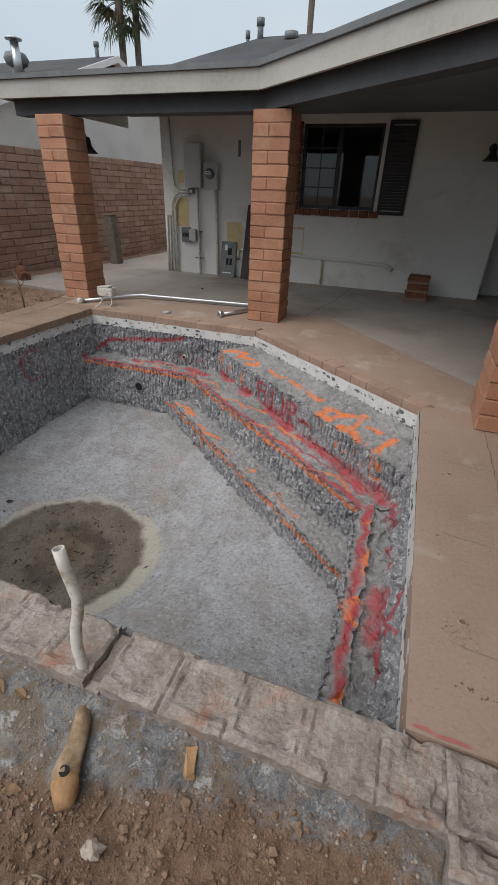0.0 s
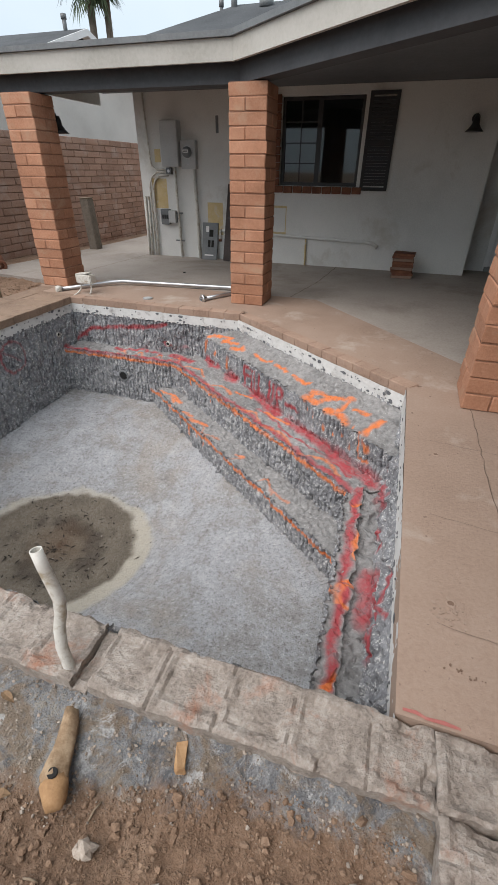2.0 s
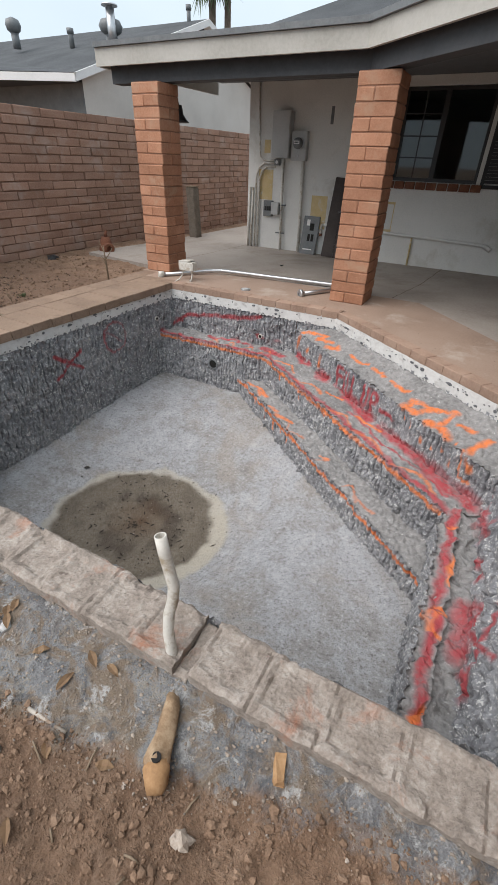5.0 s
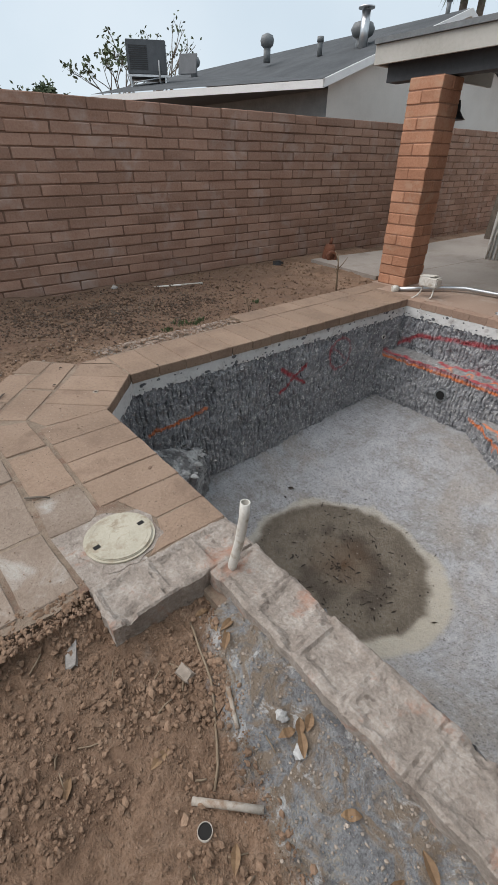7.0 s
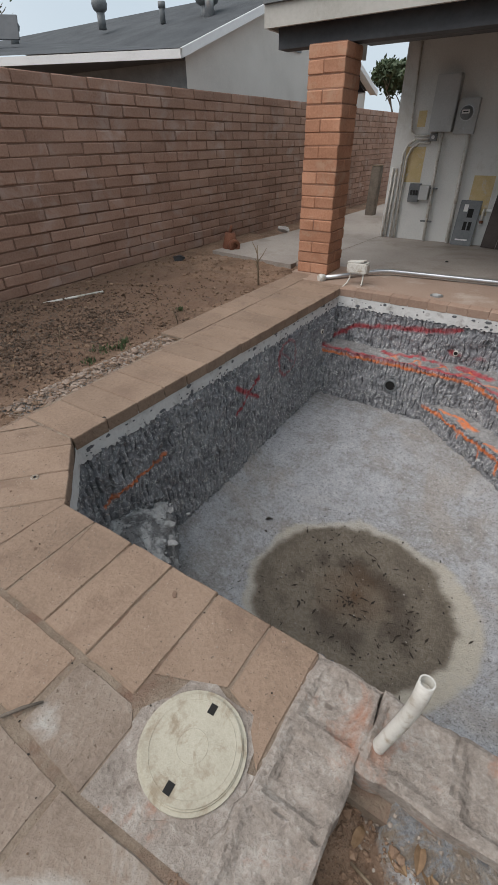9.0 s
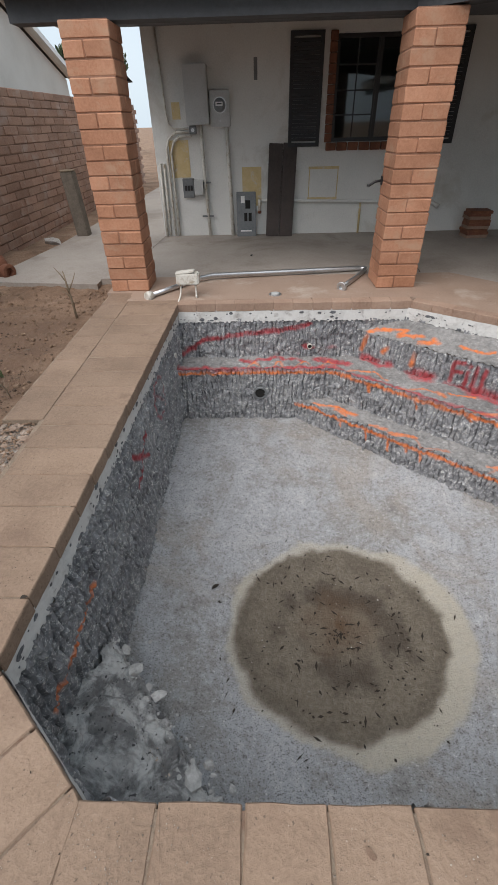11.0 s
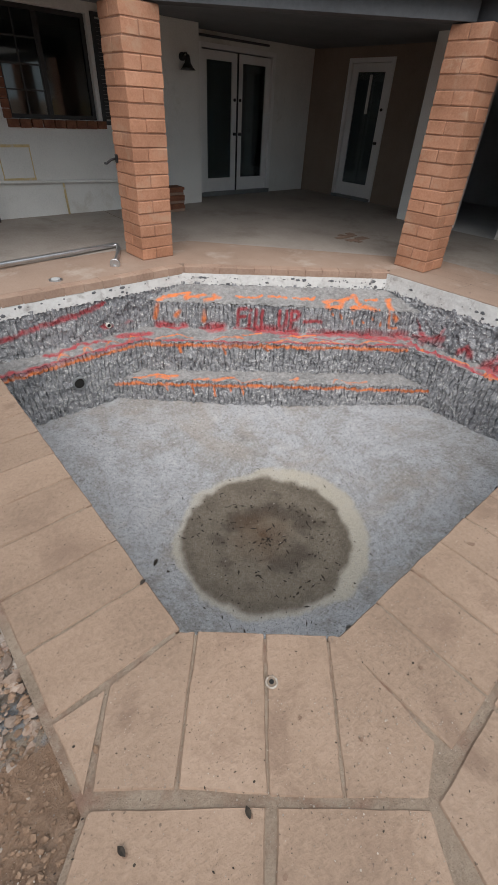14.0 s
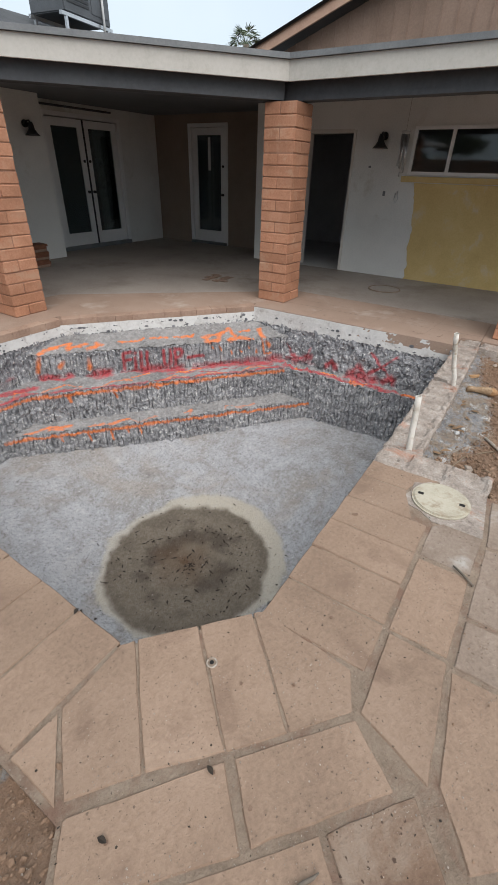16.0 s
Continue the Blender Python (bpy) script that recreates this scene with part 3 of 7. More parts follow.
def ring(c, r, axis, n=10):
    out = []
    for i in range(n + 1):
        a = 2 * math.pi * i / n
        u, v = r * math.cos(a), r * math.sin(a)
        out.append((c[0], c[1] + u, c[2] + v) if axis == "x" else (c[0] + u, c[1] + v, c[2]))
    return out


def spray_lines():
    """Marking-out spray on the shell: colour, line, width."""
    s = []
    # orange rules under each edge
    s += [("o", along(B0, B1, BENCH - 0.05), 0.016), ("o", along(B1, B2, BENCH - 0.05), 0.018)]
    s += [("o", along(S1, S2, STEP - 0.06), 0.017)]
    # red along the bench edges, softer red along the foot of the upper ledge
    s += [("r", along((-4.14, 4.72), (-2.46, 4.72), BENCH, 0, 1, 9, 0.02, 4), 0.036), ("r", along((-2.46, 4.72), (-0.02, 2.80), BENCH, 0, 1, 16, 0.025, 3), 0.028)]
    s += [("r", along((-2.6, 4.90), (-2.30, 4.80), BENCH, 0, 1, 4, 0.06, 1), 0.05), ("r", along((-3.4, 4.93), (-2.7, 4.93), BENCH, 0, 1, 7, 0.14, 2), 0.026)]
    s += [("r", along((-2.19, 4.95), (0.2, 2.84), BENCH + 0.02, t0, t1, 5, 0.05, 16 + k), w) for k, (t0, t1, w) in enumerate(((0.03, 0.13, 0.035), (0.22, 0.27, 0.05), (0.40, 0.55, 0.05), (0.60, 0.80, 0.04), (0.82, 0.97, 0.055)))]
    s += [("r", along((-2.3, 4.80), (0.08, 2.86), BENCH, 0.5, 0.95, 9, 0.07, 18), 0.014)]
    s += [("r", along((0.03, 2.8), (0.05, 1.2), BENCH, 0, 1, 12, 0.02, 5), 0.027), ("r", along((0.19, 2.85), (0.19, 2.45), BENCH + 0.03, 0, 1, 5, 0.05, 6), 0.03)]
    s += [("r", [(0.20, y0, z0), (0.21, y0 - 0.09, z0 + 0.08), (0.22, y0 - 0.14, z0 + 0.02)], 0.03) for y0, z0 in ((2.32, -0.58), (1.95, -0.56), (1.55, -0.6))]
    s += [("r", [(0.17, 1.98, -0.60), (0.18, 1.78, -0.58), (0.17, 1.66, -0.60)], 0.055), ("r", [(0.18, 2.75, -0.58), (0.19, 2.55, -0.5)], 0.045), ("o", [(0.17, 1.92, -0.59), (0.18, 1.76, -0.58)], 0.016)]
    s += [("o", [(0.02, 1.72, BENCH), (-0.02, 1.80, BENCH), (0.03, 1.90, BENCH), (0.10, 1.88, BENCH)], 0.017), ("o", [(0.16, 1.42, -0.6), (0.17, 1.25, -0.6)], 0.013)]
    s += [("r", along((-2.0, 4.86), (-0.1, 3.2), BENCH, t0, t0 + 0.12, 4, 0.08, 30 + k), 0.03) for k, t0 in enumerate((0.05, 0.32, 0.5, 0.72, 0.86))]
    # red on the wall over the bench
    s += [("r", [(-4.12, 4.98, -0.58), (-4.0, 4.98, -0.50), (-3.85, 4.98, -0.40), (-3.4, 4.98, -0.34), (-2.9, 4.98, -0.29), (-2.7, 4.98, -0.24)], 0.024), ("r", along((-4.1, 4.98), (-3.6, 4.8), -0.5, 0, 1, 6, 0.08, 8), 0.022)]
    s += [("r", along((-2.75, 4.98), (-2.3, 4.9), -0.5, 0, 1, 6, 0.12, 9), 0.026)]
    s += [("r", ring((0.22, 2.72, -0.40), 0.16, "x"), 0.016), ("r", [(0.25, 1.75, -0.28), (0.21, 1.45, -0.55)], 0.016), ("r", [(0.21, 1.75, -0.55), (0.25, 1.45, -0.28)], 0.016)]

    def on(front, back, z0, rise, strokes, width):
        """Strokes on a tread: along it and back from its edge, both 0 to 1; below 0 they run down its face, in metres."""
        for stroke in strokes:
            pts = []
            for t, w in stroke:
                p = lerp2(lerp2(*front, t), lerp2(*back, t), max(0, w))
                pts.append((*p, z0 + rise * max(0, w) + min(0, w)))
            s.append(("o", pts, width))

    ledge = ((L1, L2), (N2, NE), LEDGE, 0.115)
    on(*ledge, [[(0.03, -0.20), (0.035, 0.1), (0.05, 0.35)], [(0.06, 0.3), (0.10, 0.5), (0.12, 0.2)], [(0.105, -0.16), (0.125, 0.25), (0.17, 0.42)], [(0.205, -0.20), (0.20, 0.15), (0.235, 0.35), (0.21, 0.4)]], 0.024)
    on(*ledge, [[(0.30, 0.42), (0.36, 0.34), (0.40, 0.46)], [(0.43, 0.40), (0.47, 0.46), (0.50, 0.40)], [(0.53, 0.44), (0.60, 0.36), (0.62, 0.5)]], 0.017)
    on(*ledge, [[(0.645, 0.08), (0.70, 0.12), (0.73, 0.42), (0.655, 0.35), (0.66, 0.05)], [(0.73, 0.42), (0.80, 0.62), (0.78, 0.2)], [(0.74, 0.05), (0.79, 0.15), (0.82, 0.05)], [(0.83, 0.45), (0.88, 0.5)], [(0.93, 0.5), (0.885, 0.12), (0.90, -0.10)]], 0.025)
    on(*ledge, [[(0.66, 0.1), (0.67, -0.07)], [(0.69, 0.05), (0.70, -0.10)], [(0.735, 0.1), (0.745, -0.17)], [(0.775, 0.2), (0.785, -0.15)], [(0.81, 0.1), (0.815, -0.11)], [(0.845, 0.1), (0.85, -0.18)], [(0.87, 0.02), (0.88, -0.20), (0.91, -0.2)]], 0.010)
    step = ((S1, S2), (B1, B2), STEP, 0.0)
    on(*step, [[(0.05, 0.15), (0.10, 0.55), (0.17, 0.45), (0.11, 0.35), (0.16, 0.2)], [(0.24, 0.2), (0.28, 0.3)], [(0.30, 0.15), (0.36, 0.45), (0.31, 0.1)]], 0.021)
    on(*step, [[(0.37, 0.3), (0.40, 0.05), (0.46, 0.35), (0.42, 0.02)], [(0.57, 0.05), (0.585, 0.5), (0.56, 0.35)], [(0.70, 0.15), (0.72, 0.5), (0.76, 0.1)], [(0.74, 0.2), (0.82, 0.35)]], 0.014)
    on(*step, [[(t, -0.05), (t + 0.006, -0.13 - 0.04 * (k % 3))] for k, t in enumerate((0.16, 0.24, 0.31, 0.36, 0.40))], 0.010)
    bench = ((B1, B2), (L1, L2), BENCH, 0.0)
    on(*bench, [[(0.05, 0.2), (0.12, 0.5), (0.18, 0.3)], [(0.24, 0.1), (0.31, 0.5), (0.36, 0.4)], [(0.47, 0.02), (0.52, 0.35), (0.58, 0.2)], [(0.62, 0.05), (0.68, 0.3), (0.75, 0.15)], [(0.80, 0.1), (0.84, 0.5), (0.93, 0.3)]], 0.016)
    on(*bench, [[(0.36, 0.55), (0.42, 0.75)], [(0.53, 0.6), (0.62, 0.8)], [(0.14, -0.05), (0.15, -0.14)], [(0.30, -0.05), (0.31, -0.15)], [(0.44, -0.03), (0.47, -0.10)]], 0.014)
    for k in range(4):
        x = -3.4 + 0.27 * k
        s.append(("o", [(x, 4.72, BENCH), (x + 0.10, 4.86, BENCH), (x + 0.16, 4.78 - 0.05 * (k % 2), BENCH)], 0.013))
    s += [("o", [(0.03, 2.62, BENCH), (0.10, 2.68, BENCH), (0.15, 2.58, BENCH)], 0.013), ("o", [(0.10, 2.32, BENCH), (0.06, 2.22, BENCH), (0.08, 2.10, BENCH), (0.13, 2.06, BENCH)], 0.014)]
    s += [("o", ring((0.09, 1.78, BENCH), 0.075, "z", 8), 0.012), ("o", [(0.16, 1.9, BENCH), (0.13, 1.6, BENCH), (0.17, 1.4, BENCH)], 0.012), ("o", [(0.07, 1.28, BENCH), (0.03, 1.16, BENCH), (0.02, 1.06, BENCH), (0.03, 0.98, BENCH), (0.07, 0.92, BENCH)], 0.024)]
    # the words FILL UP on the face of the upper ledge
    def word(s0, z0, strokes):
        for stroke in strokes:
            pts = []
            for u, v in stroke:
                t = (s0 + u) / 3.27
                x, y = lerp2(L1, L2, t)
                pts.append((x, y, z0 + v))
            s.append(("r", pts, 0.019))
    word(1.07, -0.565, [[(0, 0), (0.01, 0.2)], [(0.01, 0.2), (0.10, 0.21)], [(0.005, 0.11), (0.08, 0.12)]])
    word(1.21, -0.565, [[(0, 0), (0, 0.14)], [(0, 0.19), (0.005, 0.20)]])
    word(1.28, -0.565, [[(0.005, 0.20), (0, 0.0), (0.03, 0.0)], [(0.075, 0.20), (0.07, 0.0), (0.11, 0.0)]])
    word(1.56, -0.565, [[(0, 0.2), (0.005, 0.03), (0.04, 0.0), (0.08, 0.03), (0.085, 0.2)]])
    word(1.70, -0.565, [[(0, 0.0), (0.005, 0.2), (0.07, 0.2), (0.095, 0.16), (0.07, 0.11), (0.005, 0.10)]])
    word(1.86, -0.565, [[(0, 0.09), (0.2, 0.1)]])
    # marks on the deep wall
    x = -4.16
    s += [("r", ring((x, 3.82, -0.44), 0.19, "x"), 0.019), ("r", [(x, 3.7, -0.36), (x, 3.9, -0.52)], 0.016)]
    s += [("r", [(x, 2.9, -0.40), (x, 3.25, -0.66)], 0.019), ("r", [(x, 2.9, -0.66), (x, 3.27, -0.44)], 0.019)]
    s += [("o", [(-4.19, 1.35, -0.62), (-4.18, 1.95, -0.56)], 0.016)]
    return s


SPRAY = spray_lines()


def spray_mask(P, colour):
    """How much spray lies at each point: near a line, ragged at its edge."""
    best = np.zeros(len(P))
    for c, line, width in SPRAY:
        if c != colour:
            continue
        L = np.array(line)
        for a, b in zip(L[:-1], L[1:]):
            d = b - a
            t = np.clip(((P - a) @ d) / max(1e-9, d @ d), 0, 1)
            dist = np.linalg.norm(P - a - t[:, None] * d, axis=1)
            best = np.maximum(best, np.clip(1.6 - dist / width, 0, 1))
    return best


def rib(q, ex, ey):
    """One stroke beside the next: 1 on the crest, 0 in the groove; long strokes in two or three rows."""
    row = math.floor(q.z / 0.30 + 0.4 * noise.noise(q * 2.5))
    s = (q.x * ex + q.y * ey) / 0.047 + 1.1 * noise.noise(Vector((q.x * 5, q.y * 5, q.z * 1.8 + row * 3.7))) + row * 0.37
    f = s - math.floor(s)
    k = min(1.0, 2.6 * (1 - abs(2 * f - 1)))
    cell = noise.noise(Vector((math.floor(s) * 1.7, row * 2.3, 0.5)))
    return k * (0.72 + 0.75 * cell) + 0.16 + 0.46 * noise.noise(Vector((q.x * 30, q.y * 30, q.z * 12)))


def shell_sheet(name, p00, p10, p11, p01, res, material, parent, rough=0.012, ribs=0.0, mode="shell", label="", ragged=0.0, lip=0.0):
    """A rough cast surface between four corners, broken up like chipped concrete; ribs are the chisel's upright strokes."""
    a, b, c, d = (np.array(p, float) for p in (p00, p10, p11, p01))
    nu = max(2, int(max(np.linalg.norm(b - a), np.linalg.norm(c - d)) / res))
    nv = max(2, int(max(np.linalg.norm(d - a), np.linalg.norm(c - b)) / res))
    u, v = np.meshgrid(np.linspace(0, 1, nu + 1), np.linspace(0, 1, nv + 1))
    u, v = u.ravel()[:, None], v.ravel()[:, None]
    P = (a * (1 - u) + b * u) * (1 - v) + (d * (1 - u) + c * u) * v
    n = np.cross(b - a, d - a)
    n /= np.linalg.norm(n)
    flat = P.copy()
    out = P.copy()
    ridge = np.full(len(P), 0.75)
    ex, ey = (b - a)[:2] / max(1e-6, np.linalg.norm((b - a)[:2]))
    side = np.array((ey, -ex)) * (1 if np.array((ey, -ex)) @ (np.array((-2.0, 2.6)) - (a + b)[:2] / 2) > 0 else -1)
    face = 1 if n[:2] @ (np.array((-2.0, 2.6)) - (a + c)[:2] / 2) > 0 else -1
    for i, p in enumerate(P):
        q = Vector(p)
        w = noise.turbulence_vector(q * 9, 3, False)
        g = noise.noise(q * 34)
        out[i] += np.array(w) * rough + n * g * rough * 0.55
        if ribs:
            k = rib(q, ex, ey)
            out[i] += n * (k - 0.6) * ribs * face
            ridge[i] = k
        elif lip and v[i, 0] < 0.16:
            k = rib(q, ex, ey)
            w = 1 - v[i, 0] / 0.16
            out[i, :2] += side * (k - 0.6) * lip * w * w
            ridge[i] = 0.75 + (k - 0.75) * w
    if ragged:
        for i in range(nu + 1):
            teeth = (P[i, 0] * ex + P[i, 1] * ey) / 0.05 + 0.8 * noise.noise(Vector((P[i, 0] * 5, P[i, 1] * 5, 2)))
            tall = noise.noise(Vector((math.floor(teeth) * 1.9, 3.3, 0)))
            out[i, 2] += 1.6 * ragged * max(0, 1 - 3.2 * abs(teeth % 1 - 0.5)) * max(0, 0.5 + tall)
            out[i, 2] += ragged * (noise.noise(Vector((P[i, 0] * 22, P[i, 1] * 22, 0))) * 1.1 + 0.4 * noise.noise(Vector((P[i, 0] * 70, P[i, 1] * 70, 0))))
    idx = np.arange((nu + 1) * (nv + 1)).reshape(nv + 1, nu + 1)
    faces = np.stack([idx[:-1, :-1], idx[:-1, 1:], idx[1:, 1:], idx[1:, :-1]], -1).reshape(-1, 4)
    me = bpy.data.meshes.new(name)
    me.from_pydata(out.tolist(), [], faces.tolist())
    if mode == "shell":
        me.attributes.new("spray_red", "FLOAT", "POINT").data.foreach_set("value", spray_mask(flat, "r"))
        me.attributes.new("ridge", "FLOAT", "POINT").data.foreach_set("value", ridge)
        me.attributes.new("spray_orange", "FLOAT", "POINT").data.foreach_set("value", spray_mask(flat, "o"))
    me.materials.append(MAT[material])
    ob = new(name, me)
    ob.parent = parent
    return tagged(ob, label)


pool = thing("swimming_pool", "empty stripped pool with chipped grey concrete and sprayed marks", "swimming pool")


def upright(name, a, b, z0, z1, res=0.0105, material="shell_wall", rough=0.018, ribs=0.026, **more):
    return shell_sheet(name, (*a, z0), (*b, z0), (*b, z1), (*a, z1), res, material, pool, rough, ribs, **more)


def tread(name, a, b, c, d, z, res=0.0125, rough=0.02, drop=0.02, **more):
    return shell_sheet(name, (*a, z - drop), (*b, z - drop), (*c, z), (*d, z), res, "shell_step", pool, rough, 0.0, lip=0.03, **more)


upright("pool_wall", SWB, NW, -1.75, -0.17)
upright("pool_wall", NW, L1, -0.66, -0.17)
upright("pool_wall", L1, N2, -0.36, -0.17)
upright("pool_wall", N2, NE, -0.36, -0.17)
shell_sheet("pool_wall", (0.20, 3.45, -0.68), (0.19, 0.84, -0.68), (*SE, -0.17), (*NE, -0.17), 0.0145, "shell_wall", pool, 0.03, 0.02)
upright("pool_wall", SE, SWA, -1.6, -0.03, res=0.016)
upright("pool_wall", SWA, SWB, -1.75, -0.17)
upright("ledge_riser", L1, L2, -0.66, LEDGE, res=0.010, ribs=0.026, rough=0.010, label="upper step face with red lettering")
upright("bench_riser", B0, B1, -1.45, BENCH)
upright("bench_riser", B1, B2, -1.05, BENCH)
upright("bench_riser", B2, B3, -1.45, BENCH)
upright("step_riser", S1, S2, -1.45, STEP)
tread("upper_ledge", L1, L2, NE, N2, -0.195, drop=0.115, label="grey ledge with orange spray")
tread("bench", B0, B1, L1, (-4.14, 5.0), BENCH)
tread("bench", B1, B2, L2, L1, BENCH, label="long bench with red and orange spray")
tread("bench", B2, B3, (0.105, 0.84), (0.075, 2.81), BENCH, rough=0.035)
shell_sheet("bench_channel", (-0.01, 2.95, BENCH - 0.055), (0.04, 0.84, BENCH - 0.055), (0.21, 0.84, BENCH - 0.012), (0.21, 2.95, BENCH - 0.012), 0.0125, "shell_step", pool, 0.035, 0.0, label="broken sunken strip behind the bench edge")
tread("step", S1, S2, B2, B1, STEP, label="lowest grey step with orange spray")
# broken corner seat
shell_sheet("corner_seat", (-3.34, 0.93, -0.95), (-4.13, 1.88, -0.95), (-4.21, 1.26, -0.76), (-3.74, 0.83, -0.78), 0.012, "seat", pool, 0.03, 0.0, "plain", "broken corner seat with whitish patches")
shell_sheet("corner_seat_face", (-3.26, 0.95, -1.7), (-4.10, 1.95, -1.7), (-4.14, 1.86, -0.93), (-3.36, 0.91, -0.93), 0.016, "seat", pool, 0.03, 0.0, "plain")
rubble = bmesh.new()
rub = random.Random(8)
for k in range(80):
    t, w = rub.random(), rub.gauss(0, 0.07)
    x, y = lerp2((-4.12, 1.84), (-3.37, 0.94), t)
    lump(rubble, (x - 0.6 * w, y - 0.7 * w, -0.945 + rub.uniform(-0.03, 0.015)), 0.008 * 8 ** (rub.random() ** 2), 500 + k, 0.4)
tagged(part("seat_rubble", rubble, "pale_rubble", pool, "pale broken concrete lumps"), kind="stuff")
# white band left under the coping
BAND = -0.20
for a, b in ((SWB, NW), (NW, N2), (N2, NE), (NE, SE), (SWA, SWB)):
    dx, dy = b[0] - a[0], b[1] - a[1]
    ln = math.hypot(dx, dy)
    px, py = -dy / ln * 0.014, dx / ln * 0.014
    mid = ((a[0] + b[0]) / 2, (a[1] + b[1]) / 2)
    inward = 1 if ((-2 - mid[0]) * px + (2.8 - mid[1]) * py) > 0 else -1
    px, py = px * inward, py * inward
    top = -0.006 if a == NE else -0.07
    shell_sheet("waterline_band", (a[0] + px, a[1] + py, BAND), (b[0] + px, b[1] + py, BAND), (b[0] + px, b[1] + py, top), (a[0] + px, a[1] + py, top), 0.009, "plaster", pool, 0.003, 0.0, "plain", "chipped white waterline plaster", 0.022)

for a, b in ((SWB, NW), (NW, N2), (N2, NE), (NE, SE), (SE, SWA), (SWA, SWB)):
    part("backfill", plank_between(a, b, -1.8, -0.088, -0.05, 0.28), "joint", pool)
DEEP = (-2.66, 2.28)


def floor_height(x, y):
    d = math.hypot(x - DEEP[0], (y - DEEP[1]) * 1.05)
    for (d0, z0), (d1, z1) in zip(((0, -1.645), (0.5, -1.61), (0.8, -1.57), (1.0, -1.52), (1.5, -1.38), (1.8, -1.30), (2.3, -1.245)), ((0.5, -1.61), (0.8, -1.57), (1.0, -1.52), (1.5, -1.38), (1.8, -1.30), (2.3, -1.245), (5, -1.2))):
        if d <= d1:
            break
    return z0 + (z1 - z0) * (d - d0) / (d1 - d0)


def build_pool_floor():
    res = 0.022
    xs, ys = np.arange(-4.35, 0.4, res), np.arange(0.75, 5.1, res)
    verts, wet, rim, mud, silt, rust = [], [], [], [], [], []
    for y in ys:
        for x in xs:
            d = math.hypot(x - DEEP[0], (y - DEEP[1]) * 1.05) + 0.06 * turb((x, y, 1), 3.0, 3) + 0.018 * turb((x, y, 8), 17, 3)
            verts.append((x, y, floor_height(x, y) + 0.010 * turb((x, y, 0), 5, 3)))
            wet.append(1 - reach(d, 0.75, 0.815))
            ex = reach(x - 0.4 * (y - 2.3), -2.7, -2.0)
            k = d + 0.16 * turb((x, y, 4), 4.0, 4)
            mud.append(0.9 * reach(k, 0.16, 0.34) * (1 - reach(k, 0.40, 0.58)) * reach(turb((x, y, 9), 3.2, 4), -0.4, 0.2) + 0.35 * reach(k, 0.60, 0.72) * (1 - reach(d, 0.74, 0.79)))
            silt.append(0.8 * reach(turb((x + 0.25, y, 13), 3.0, 4), 0.05, 0.4) * (1 - reach(k, 0.26, 0.44)))
            away = math.hypot(x - DEEP[0] - 0.02, y - DEEP[1] - 0.08)
            rust.append(max(0.9 * (1 - reach(away + 0.05 * turb((x, y, 21), 14, 4), 0.03, 0.13)), 0.6 * (1 - reach(away + 0.10 * turb((x, y, 22), 5, 4), 0.06, 0.40))))
            wide = 0.022 + 0.025 * turb((x, y, 31), 2.0, 3) + 0.10 * ex
            rim.append(max(0, (1 - reach(d, 0.80 + wide, 0.83 + 1.2 * wide)) * (0.75 + 0.2 * ex)))
    n = len(xs)
    faces = [(j * n + i, j * n + i + 1, (j + 1) * n + i + 1, (j + 1) * n + i) for j in range(len(ys) - 1) for i in range(n - 1)]
    me = bpy.data.meshes.new("pool_floor")
    me.from_pydata(verts, [], faces)
    me.attributes.new("stain_wet", "FLOAT", "POINT").data.foreach_set("value", wet)
    me.attributes.new("stain_silt", "FLOAT", "POINT").data.foreach_set("value", silt)
    me.attributes.new("stain_rust", "FLOAT", "POINT").data.foreach_set("value", rust)
    me.attributes.new("stain_mud", "FLOAT", "POINT").data.foreach_set("value", mud)
    me.attributes.new("stain_rim", "FLOAT", "POINT").data.foreach_set("value", rim)
    me.materials.append(MAT["pool_floor"])
    me.polygons.foreach_set("use_smooth", [True] * len(faces))
    ob = new("pool_floor", me)
    ob.parent = pool
    tagged(ob, "pale grey concrete floor sloping to a muddy bowl")


build_pool_floor()


# ---- decks and patio ----
def flat(name, outline, top, thick, material, label, category="pavement"):
    return solo(name, slab(outline, top, thick), material, label, category, "structure")


flat("deck_salmon", [(0.264, 0.872), (0.58, 0.872), (0.58, 0.66), (1.40, 0.66), (1.40, 3.40), (-0.95, 5.95), (-4.95, 5.95), (-4.95, 5.36), (-4.66, 5.36), (-4.66, 5.085), (-1.655, 5.08), (0.388, 3.505), (0.262, 3.46)], 0.0, 0.12, "salmon_deck", "salmon coated concrete deck round the pool")
flat("deck_salmon_south", [(0.58, -4.5), (1.40, -4.5), (1.40, 0.655), (0.58, 0.655)], 0.0, 0.12, "salmon_deck", "salmon coated concrete deck beside the house")
flat("patio", [(1.405, -4.5), (3.45, -4.5), (3.45, 5.48), (4.62, 5.48), (4.62, 9.15), (1.07, 9.15), (1.07, 8.6), (-4.82, 8.6), (-4.82, 8.4), (-5.2, 8.4), (-5.2, 5.955), (-0.95, 5.955), (1.405, 3.405)], -0.006, 0.12, "patio", "grey concrete patio under the covered porch")
flat("walkway", [(-6.75, 6.0), (-5.205, 5.8), (-5.205, 8.4), (-4.83, 8.4), (-4.83, 16), (-6.3, 16), (-6.5, 8)], -0.03, 0.12, "patio", "pale concrete side walkway along the house")

